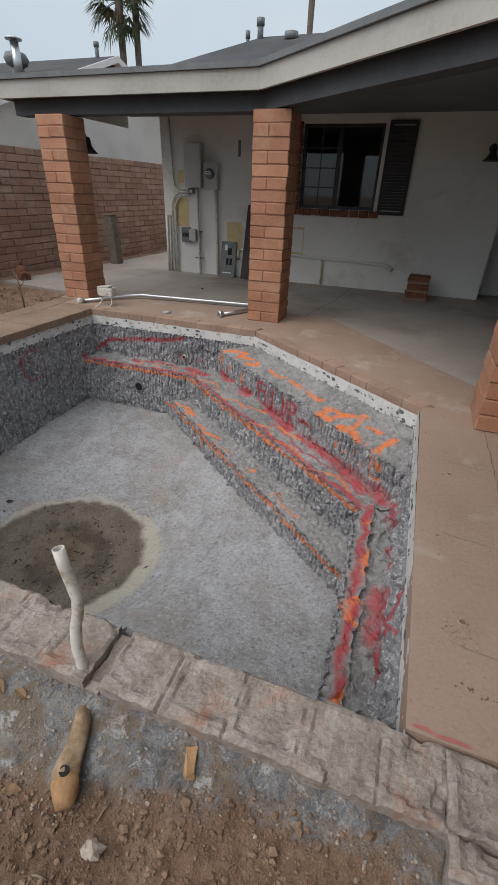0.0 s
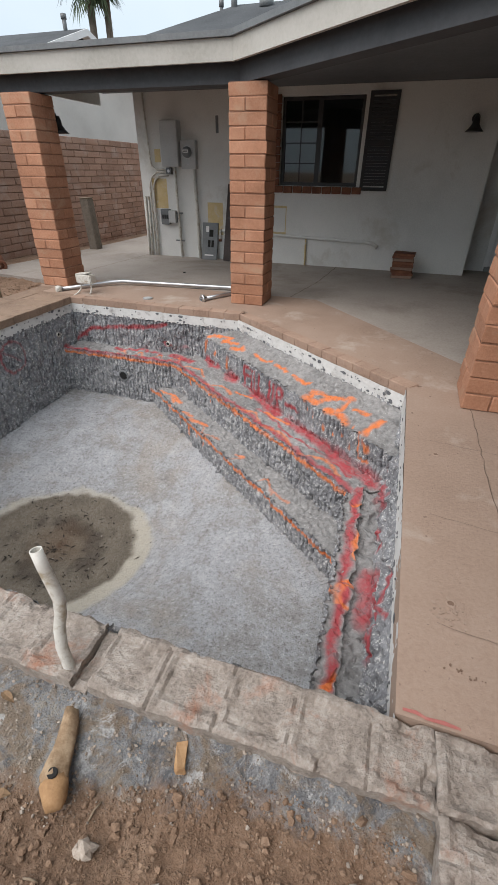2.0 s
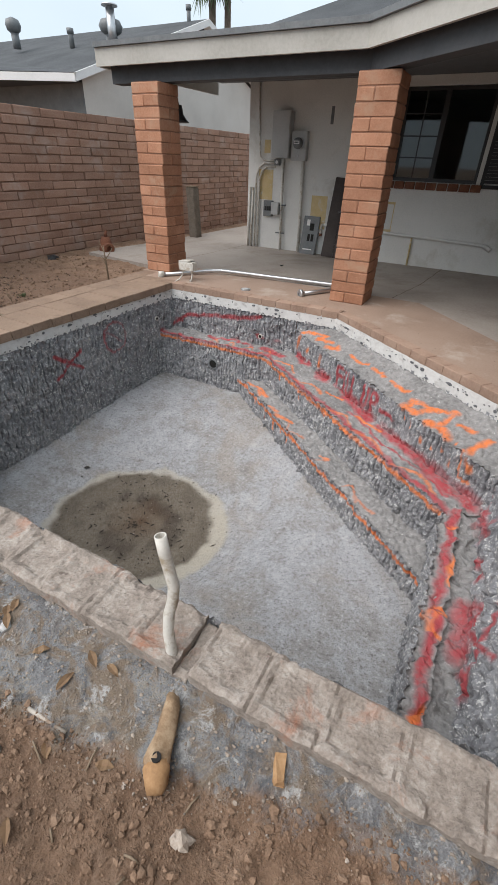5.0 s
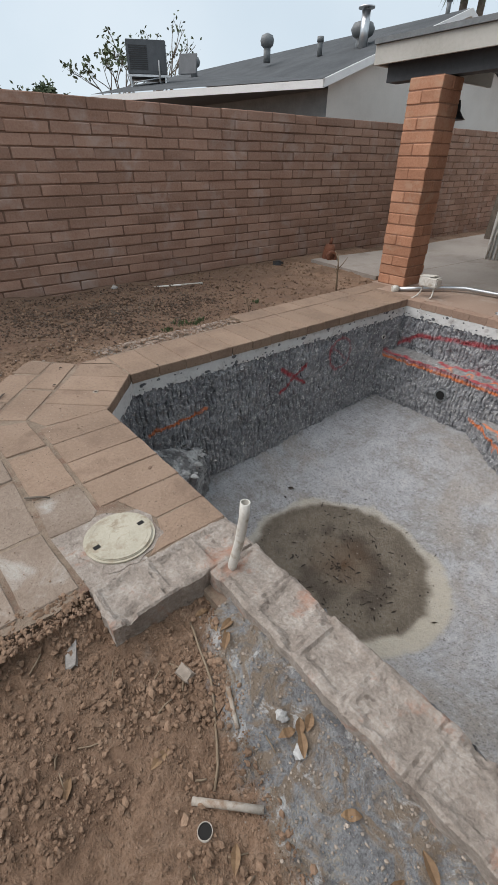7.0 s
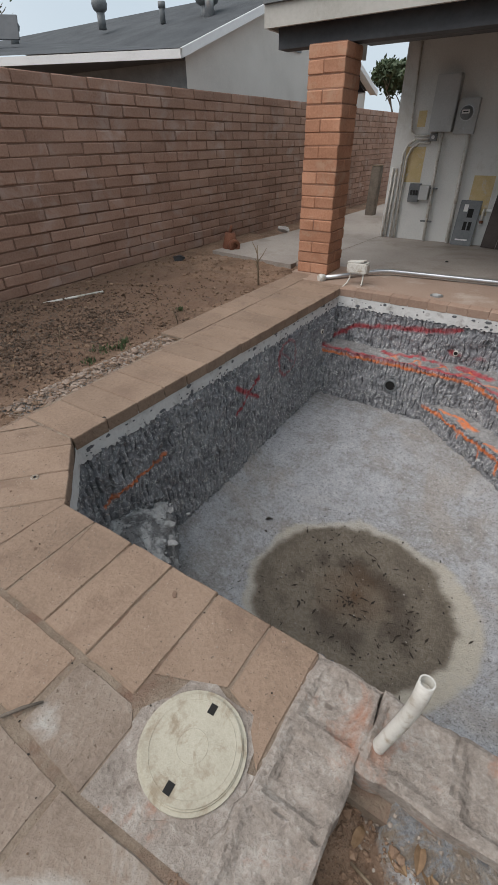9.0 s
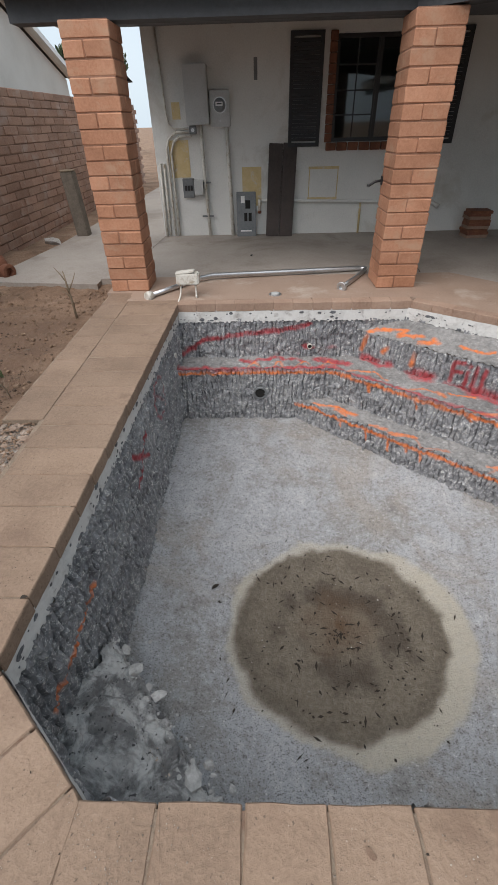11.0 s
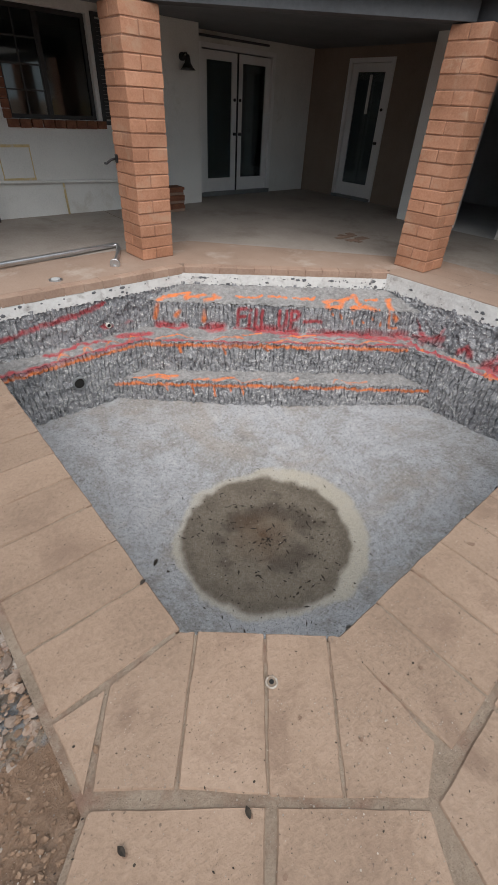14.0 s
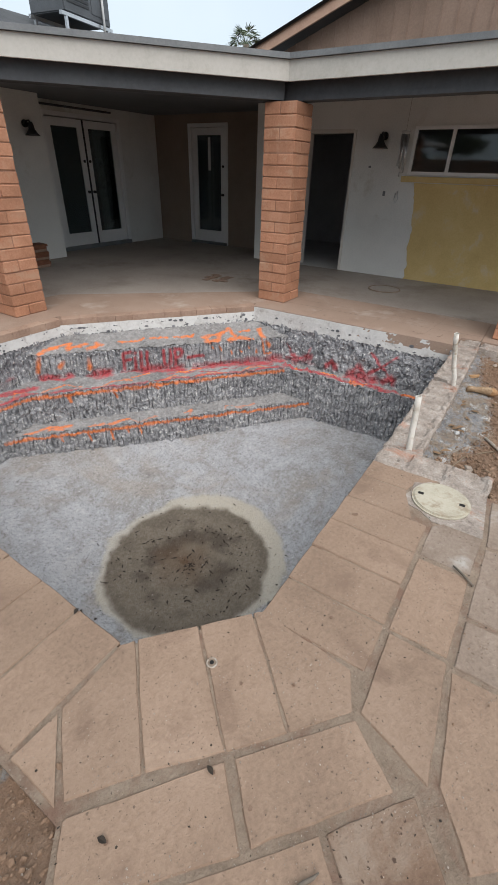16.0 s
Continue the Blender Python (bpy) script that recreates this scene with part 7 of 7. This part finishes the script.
# ---- stripped mortar bed along the pool edge ----
def mortar_bed(name, x0, x1, y0, y1, pitch, across, label, seed, top=0.0, depth=0.16, lift=0.012):
    """A ragged bed left by lifted pavers: shallow imprints between rough ridges, with broken flanks."""
    res = 0.011
    nx, ny = int((x1 - x0) / res), int((y1 - y0) / res)
    verts = []
    for j in range(-1, ny + 2):
        for i in range(-1, nx + 2):
            u, v = min(max(i, 0), nx) / nx, min(max(j, 0), ny) / ny
            x, y = x0 + (x1 - x0) * u, y0 + (y1 - y0) * v
            edge = i in (-1, nx + 1) or j in (-1, ny + 1)
            s = ((x - x0) if across == "x" else (y - y0)) / pitch
            f = abs((s + 0.06 * turb((x, y, seed), 5) + 0.06 * noise.noise(Vector((x * 2, y * 2, seed)))) % 1.0 - 0.5) * 2
            w = (v if across == "x" else u) + 0.06 * turb((x, y, seed + 3), 9)
            inner = (1 - reach(f, 0.70, 0.86)) * reach(w, 0.12, 0.22) * (1 - reach(w, 0.80, 0.90))
            z = top - lift * inner * (1.0 + 0.9 * noise.noise(Vector((math.floor(s) * 3.3, seed, 0)))) + 0.006 * turb((x, y, seed), 9, 3) + 0.005 * turb((x, y, seed), 45, 4)
            z -= 0.024 * reach(turb((x, y, seed + 5), 5, 4), 0.30, 0.55) * (1 - reach(min(v, 1 - v, u * 6, 6 - 6 * u) if across == "x" else min(u, 1 - u, v * 6, 6 - 6 * v), 0.08, 0.30))
            z -= 0.012 * reach(f, 0.965, 1.0)
            bx, by = x, y
            if edge or i in (0, nx) or j in (0, ny):
                k = 0.012 * turb((x, y, seed + 9), 10, 4)
                bx, by = x + (k if i <= 0 or i >= nx else 0), y + (k if j <= 0 or j >= ny else 0)
                z -= 0.008
            if edge:
                z = top - depth
            verts.append((bx, by, z))
    n = nx + 3
    faces = [(j * n + i, j * n + i + 1, (j + 1) * n + i + 1, (j + 1) * n + i) for j in range(ny + 2) for i in range(n - 1)]
    me = bpy.data.meshes.new(name)
    me.from_pydata(verts, [], faces)
    me.materials.append(MAT["brick_bed"])
    return tagged(new(name, me), label, "mortar bed", "", "structure")


mortar_bed("mortar_bed_1", -2.172, -0.80, 0.625, 0.868, 0.235, "x", "pale stripped mortar bed with paver imprints", 1)
mortar_bed("mortar_bed_7", -0.798, -0.742, 0.63, 0.862, 0.3, "x", "broken low mortar between two bed lengths", 7, -0.045)
mortar_bed("mortar_bed_2", -0.74, 0.385, 0.640, 0.868, 0.235, "x", "pale stripped mortar bed with reddish brick stains", 2, -0.004)
mortar_bed("mortar_bed_3", -2.396, -2.165, 0.19, 0.868, 0.225, "y", "pale stripped mortar bed beside the skimmer lid", 3, 0.002)
mortar_bed("mortar_bed_4", 0.39, 0.575, -1.6, 0.655, 0.24, "y", "stripped mortar strip along the deck", 4, -0.012)
mortar_bed("mortar_bed_5", 0.389, 0.575, 0.6555, 0.866, 0.22, "y", "stripped mortar corner beside the deck", 5, -0.003)
mortar_bed("mortar_bed_6", -4.93, -4.645, 1.45, 2.79, 0.15, "y", "crumbled white mortar bed beside the pavers", 6, -0.03, lift=0.03)

# ---- pavers and coping, piece by piece ----
pavers = thing("paving", "salmon concrete pavers laid round the pool end", "paving", kind="structure")
part("bedding", slab([(-4.66, 1.255), (-4.66, 0.99), (-4.96, 0.73), (-4.20, 0.02), (-4.06, -0.13), (-3.60, -0.15), (-3.58, -0.36), (-3.06, -0.36), (-2.45, -0.31), (-2.385, -0.10), (-2.37, 0.06), (-2.392, 0.19), (-2.392, 0.855), (-3.765, 0.855), (-4.195, 1.25), (-4.13, 5.09), (-4.665, 5.09), (-4.665, 5.36), (-4.91, 5.36), (-4.91, 2.80), (-4.66, 2.80)], -0.005, 0.10), "joint", pavers, "gritty grey joint mortar")
piece_rng = random.Random(77)


def paver(outline, material="deck_tile", gap=0.003, top=0.0, thick=0.085):
    """One paver: its outline drawn in by the joint, with a worn top edge."""
    pts = [Vector((*p, 0)) for p in outline]
    c = sum(pts, Vector()) / len(pts)
    area = sum(a.x * b.y - b.x * a.y for a, b in zip(pts, pts[1:] + pts[:1]))
    if area < 0:
        pts.reverse()
    dense = []
    for p, q in zip(pts, pts[1:] + pts[:1]):
        e = q - p
        ends = min(0.006, e.length * 0.2)
        m = max(2, round(e.length / 0.07))
        dense += [p.lerp(q, (ends + (e.length - 2 * ends) * i / m) / e.length) for i in range(m + 1)]
    pts = dense
    n = len(pts)

    def inset(d):
        out = []
        for i in range(n):
            p, q, r = pts[i - 1], pts[i], pts[(i + 1) % n]
            e1, e2 = (q - p).normalized(), (r - q).normalized()
            n1, n2 = Vector((-e1.y, e1.x, 0)), Vector((-e2.y, e2.x, 0))
            b = (n1 + n2).normalized()
            out.append(q + b * d / max(0.35, b.dot(n1)))
        return out

    bm = bmesh.new()
    z = top + piece_rng.uniform(-0.0025, 0.0025)
    tilt = [piece_rng.uniform(-0.006, 0.006) for _ in range(2)]
    worn = [(piece_rng.uniform(-0.0025, 0.0025), piece_rng.uniform(-0.0025, 0.0025)) for _ in range(n)]
    rings = []
    for d, dz in ((gap, -thick), (gap, -0.006), (gap + 0.004, 0.0)):
        rings.append([bm.verts.new((p.x - c.x, p.y - c.y, z + dz + tilt[0] * (p.x - c.x) + tilt[1] * (p.y - c.y) + piece_rng.uniform(-0.001, 0.001))) for p in [p + Vector((w[0], w[1], 0)) for p, w in zip(inset(d), worn)]])
    for a, b in zip(rings, rings[1:]):
        for k in range(n):
            bm.faces.new((a[k], a[(k + 1) % n], b[(k + 1) % n], b[k]))
    bm.faces.new(rings[-1])
    part("paver", bm, material, pavers).location = (c.x, c.y, 0)


def edge_x(y):
    return -4.205 + (y - 1.25) * 0.022


y = 1.255
while y < 5.0:
    h = piece_rng.uniform(0.225, 0.26)
    if y + h > 4.95:
        h = 5.085 - y
    paver([(-4.635, y), (edge_x(y) + 0.036, y), (edge_x(y + h) + 0.036, y + h), (-4.635, y + h)])
    y += h
y = 2.80
while y < 5.2:
    h = min(piece_rng.uniform(0.40, 0.48), 5.36 - y)
    paver([(-4.90, y), (-4.637, y), (-4.637, y + h), (-4.90, y + h)])
    y += h
for q in ([(-4.183, 1.253), (-4.133, 1.214), (-4.44, 0.876), (-4.62, 1.02), (-4.46, 1.238)],
          [(-4.465, 1.243), (-4.64, 1.248), (-4.64, 1.02)],
          [(-4.133, 1.214), (-3.948, 1.054), (-4.257, 0.70), (-4.44, 0.876)],
          [(-3.948, 1.054), (-3.778, 0.904), (-4.10, 0.56), (-4.257, 0.70)],
          [(-3.778, 0.904), (-3.745, 0.872), (-3.775, 0.47), (-3.92, 0.405), (-4.10, 0.56)],
          [(-4.64, 0.99), (-4.27, 0.69), (-4.43, 0.525), (-4.79, 0.86)],
          [(-4.25, 0.675), (-3.93, 0.395), (-4.06, 0.22), (-4.41, 0.515)],
          [(-4.80, 0.845), (-4.62, 0.69), (-4.78, 0.52), (-4.955, 0.70)],
          [(-4.61, 0.675), (-4.27, 0.37), (-4.43, 0.20), (-4.77, 0.51)],
          [(-3.91, 0.39), (-3.55, 0.405), (-3.555, 0.175), (-4.0, 0.14)]):
    paver(q)
paver([(-4.26, 0.36), (-4.03, 0.17), (-4.20, 0.03), (-4.42, 0.19)], "deck_tile_dirty")
paver([(-3.97, 0.12), (-3.575, 0.158), (-3.575, -0.13), (-4.04, -0.11), (-4.14, 0.0)])
xs = [-3.765, -3.53, -3.29, -3.06, -2.825, -2.585, -2.392]
for a, b in zip(xs, xs[1:]):
    if b < -2.8:
        paver([(a, 0.425), (b, 0.425), (b, 0.875), (a, 0.875)])
paver([(-2.825, 0.50), (-2.75, 0.545), (-2.60, 0.60), (-2.585, 0.60), (-2.585, 0.872), (-2.825, 0.872)])
paver([(-2.585, 0.60), (-2.50, 0.57), (-2.395, 0.46), (-2.395, 0.872), (-2.585, 0.872)])
paver([(-3.54, 0.41), (-3.075, 0.41), (-3.075, 0.175), (-3.54, 0.175)])
paver([(-3.06, 0.41), (-2.81, 0.41), (-2.765, 0.36), (-2.765, 0.16), (-3.06, 0.175)], "deck_tile_dusty")
paver([(-3.30, 0.155), (-2.83, 0.145), (-2.83, -0.09), (-3.30, -0.09)], "deck_tile_dusty")
paver([(-2.815, 0.145), (-2.42, 0.17), (-2.42, -0.045), (-2.815, -0.06)], "deck_tile_dusty")
paver([(-2.815, -0.075), (-2.425, -0.062), (-2.43, -0.28), (-2.815, -0.30)], "deck_tile_dusty")
paver([(-3.06, -0.105), (-2.832, -0.10), (-2.832, -0.31), (-3.06, -0.33)], "deck_tile_dusty")
paver([(-3.56, 0.155), (-3.32, 0.155), (-3.32, -0.09), (-3.56, -0.09)], "deck_tile_dusty")
paver([(-3.56, -0.105), (-3.08, -0.105), (-3.08, -0.34), (-3.56, -0.34)], "deck_tile_dusty")
solo("skimmer_collar_mortar", slab([(-2.578 + r * math.cos(k * math.pi / 14), 0.412 + r * math.sin(k * math.pi / 14)) for k in range(28) for r in (0.185 + 0.02 * math.sin(k * 5.1),)], -0.001, 0.05), "brick_bed", "pale mortar round the skimmer lid", "mortar", "structure")
solo("skimmer_side_mortar", slab([(-2.765, 0.165), (-2.393, 0.195), (-2.393, 0.455), (-2.765, 0.355)], -0.004, 0.08), "brick_bed", "dusty mortar beside the skimmer lid", "mortar", "structure")

coping = thing("coping", "low salmon brick coping along the pool edge", "coping", kind="structure")
COPE = [brick_mesh("coping_brick", (0.206, 0.125, 0.085), 300 + k, "coping_brick", 0.005, 0.0018) for k in range(5)]


def coping_run(a, b, meshes, pitch, out):
    d = Vector((b[0] - a[0], b[1] - a[1], 0))
    n = max(1, round(d.length / pitch))
    turn = math.degrees(math.atan2(d.y, d.x))
    d.normalize()
    side = Vector((-d.y, d.x, 0))
    for k in range(n):
        p = Vector((*lerp2(a, b, (k + 0.5) / n), -0.0405)) + side * out
        ob = part("coping_brick", piece_rng.choice(meshes), "", coping)
        ob.matrix_local = pose(p.x, p.y, p.z + piece_rng.uniform(-0.001, 0.0015), 0, 0, turn + piece_rng.uniform(-0.5, 0.5)) @ Matrix.Diagonal((math.hypot(b[0] - a[0], b[1] - a[1]) / n / pitch, 1, 1, 1))


for a, b in (((-4.13, 4.97), (-1.665, 4.97)), ((-1.665, 4.965), (0.30, 3.455))):
    part("bed_mortar", plank_between(a, b, -0.082, -0.0035, 0.012, 0.105), "coping_brick", coping, "salmon mortar between the bricks")
coping_run((-4.10, 4.97), (-1.68, 4.97), COPE, 0.21, 0.045)
coping_run((-1.66, 4.96), (0.29, 3.46), COPE, 0.21, 0.045)


# thin cracks and joints in the concrete
def crack(points, width, seed, label="dark hairline joint in the concrete deck", material="crack", name="deck_joint"):
    rng = random.Random(seed)
    pts = []
    for a, b in zip(points, points[1:]):
        n = max(2, int(math.hypot(b[0] - a[0], b[1] - a[1]) / 0.06))
        for i in range(n):
            x, y = lerp2(a, b, i / n)
            pts.append((x + rng.uniform(-0.006, 0.006), y + rng.uniform(-0.006, 0.006)))
    pts.append(points[-1])
    bm = bmesh.new()
    rows = []
    for i, p in enumerate(pts):
        q, r = pts[max(0, i - 1)], pts[min(len(pts) - 1, i + 1)]
        d = Vector((r[0] - q[0], r[1] - q[1], 0)).normalized()
        w = width * rng.uniform(0.5, 1.2)
        rows.append([bm.verts.new((p[0] + d.y * s * w, p[1] - d.x * s * w, 0.0042)) for s in (-0.5, 0.5)])
    for a, b in zip(rows, rows[1:]):
        bm.faces.new((a[0], a[1], b[1], b[0]))
    solo(name, bm, material, label, "joint", "structure")


crack([(0.71, 3.20), (0.715, 2.4), (0.725, 1.87), (0.72, 1.1), (0.74, 0.67)], 0.0045, 1)
crack([(0.95, 3.19), (0.98, 2.2), (0.99, 0.9)], 0.004, 2)
for y in (2.62, 1.87, 1.22):
    crack([(0.40, y + 0.04), (0.71, y), (1.38, y - 0.05)], 0.0022, int(y * 10))
crack([(-1.30, 5.96), (-1.12, 7.0), (-1.02, 8.38)], 0.012, 5)
crack([(-5.0, 6.0), (-4.9, 7.0), (-4.80, 8.38)], 0.012, 6)
crack([(1.40, 0.7), (1.40, 3.40), (2.2, 4.3), (3.44, 4.6)], 0.005, 7)


def smear(name, label, material, spots, seed, top=0.0):
    """Thin dried splashes lying on the deck."""
    rng = random.Random(seed)
    bm = bmesh.new()
    for x, y, r in spots:
        n = 12
        ring_in = [(x + r * rng.uniform(0.55, 1.1) * math.cos(2 * math.pi * k / n), y + r * rng.uniform(0.55, 1.1) * math.sin(2 * math.pi * k / n)) for k in range(n)]
        slab(ring_in, top + 0.0042 + rng.uniform(0, 0.0006), 0.003, bm)
    solo(name, bm, material, label, "stain", "structure")


splash_rng = random.Random(33)
smear("deck_splash", "dried dusty splash on the salmon deck", "deck_dust", [(0.46 + splash_rng.gauss(0, 0.04), 1.32 + splash_rng.gauss(0, 0.05), splash_rng.uniform(0.002, 0.009)) for _ in range(40)], 3)
crack([(0.29, 0.888), (0.36, 0.886), (0.46, 0.883)], 0.013, 14, "faded red sprayed line along the deck edge", "faded_red", "deck_paint_line")
bits = thing("floor_scrap", "flat reddish brown scraps lying on the patio", "scrap")
scrap_rng = random.Random(19)
for k in range(9):
    part("scrap", brick_mesh("scrap", (scrap_rng.uniform(0.06, 0.22), scrap_rng.uniform(0.05, 0.16), 0.006), 600 + k, "siding", 0.001, 0.004), "", bits).location = (1.38 + scrap_rng.uniform(-0.25, 0.25), 4.85 + scrap_rng.uniform(-0.22, 0.22), 0.003 + 0.0002 * k)
stick_t = thing("paver_stick", "dark twig lying across the paver joint", "twig")
part("twig", tube([(-3.12, 0.155, 0.006), (-3.08, 0.21, 0.011), (-3.045, 0.255, 0.007)], [0.005, 0.006, 0.004], 7), "bark", stick_t)

smear("paver_stain", "small dark brown stains on the pavers", "old_stain", [(-2.965, 0.775, 0.013), (-2.955, 0.765, 0.008), (-4.32, 0.70, 0.007), (-4.61, 0.845, 0.007), (-4.33, 0.56, 0.008), (-4.05, 0.78, 0.007), (-3.95, 0.62, 0.006), (-3.62, 0.62, 0.007)] + [(0.43 + 0.009 * k + splash_rng.gauss(0, 0.006), 1.09 - 0.002 * k + splash_rng.gauss(0, 0.007), splash_rng.uniform(0.0015, 0.006)) for k in range(14)], 8)

# ---- block wall ----
bw = thing("block_wall", "long tan slump block garden wall", "wall", kind="structure")
BX, ROW, LONG, ROWS_N = -7.25, 0.1244, 0.484, 18
part("mortar_core", boxes(((BX - 0.19, -4.0, -0.25), (BX - 0.012, 18.0, -0.20 + ROWS_N * ROW - 0.006))), "wall_mortar", bw)
BLOCK = [brick_mesh("block", (0.06, LONG - 0.015, ROW - 0.014), 400 + k, "wall_block", 0.008, 0.005) for k in range(6)]
wall_rng = random.Random(15)
far_v, far_f = [], []
for r in range(ROWS_N):
    z = -0.20 + (r + 0.5) * ROW
    y = -4.0 + (LONG / 2 if r % 2 else 0)
    while y < 17.8:
        me = wall_rng.choice(BLOCK)
        at = (BX - 0.03 + wall_rng.uniform(-0.004, 0.004), y + LONG / 2 + wall_rng.uniform(-0.008, 0.008), z + wall_rng.uniform(-0.003, 0.003))
        if 0.6 <= y < 8.4:
            ob = part("block", me, "", bw)
            ob.matrix_local = pose(*at, wall_rng.uniform(-0.5, 0.5), 0, wall_rng.uniform(-0.4, 0.4))
        else:
            o = len(far_v)
            far_v += [(v.co.x + at[0], v.co.y + at[1], v.co.z + at[2]) for v in me.vertices]
            far_f += [[i + o for i in p.vertices] for p in me.polygons]
        y += LONG
far = bpy.data.meshes.new("far_blocks")
far.from_pydata(far_v, [], far_f)
far.materials.append(MAT["wall_block_far"])
ob = tagged(new("far_blocks", far), kind="stuff")
ob.parent = bw

# litter on the pavers behind the pool
small_leaf = dark_leaf.copy()
for v in small_leaf.vertices:
    v.co = (v.co.x * 0.4, v.co.y * 0.55, v.co.z * 0.6)
for x, y, turn in ((-4.327, 0.696, 70), (-4.609, 0.842, 100), (-4.197, 1.496, 20)):
    fallen = thing("dry_leaf", "small dark dry leaf lying on a paver", "leaf", (x, y, 0.007), turn, group="fallen leaves")
    part("blade", small_leaf, "", fallen)
bark_bit = thing("bark_piece", "dark splinter of bark lying on a paver", "bark")
part("splinter", tube([(-4.418, 0.385, 0.006), (-4.388, 0.362, 0.011), (-4.365, 0.345, 0.010), (-4.347, 0.337, 0.006)], [0.002, 0.006, 0.005, 0.002], 7), "bark", bark_bit)


def paver_grit():
    """Fine dark crumbs and leaf bits blown over the pavers."""
    rng = random.Random(57)
    bm = bmesh.new()
    for k in range(330):
        x, y = rng.uniform(-5.0, -3.2), rng.uniform(0.1, 2.3)
        if (x + 2.9) + (y - 0.7) * 0.45 > -0.55:
            continue
        l, w, a = 0.0014 + 0.005 * rng.random() ** 4, rng.uniform(0.001, 0.0026), rng.random() * 3.14
        u, v = Vector((math.cos(a), math.sin(a), 0)) * l, Vector((-math.sin(a), math.cos(a), 0)) * w
        c = Vector((x, y, 0.004))
        top = bm.verts.new(c + Vector((0, 0, 0.002)))
        ring = [bm.verts.new(p) for p in (c - u, c - v, c + u, c + v)]
        for i in range(4):
            bm.faces.new((ring[i], ring[(i + 1) % 4], top))
    me = bpy.data.meshes.new("paver_grit")
    bm.to_mesh(me)
    bm.free()
    me.materials.append(MAT["litter"])
    tagged(new("paver_grit", me), "fine dark crumbs and leaf bits on the pavers", "litter", "", "stuff")


paver_grit()


# ---- to metres ----
for me in bpy.data.meshes:
    me.transform(Matrix.Scale(SIZE, 4))
for ob in bpy.data.objects:
    if ob.type in ("MESH", "EMPTY"):
        ob.location *= SIZE
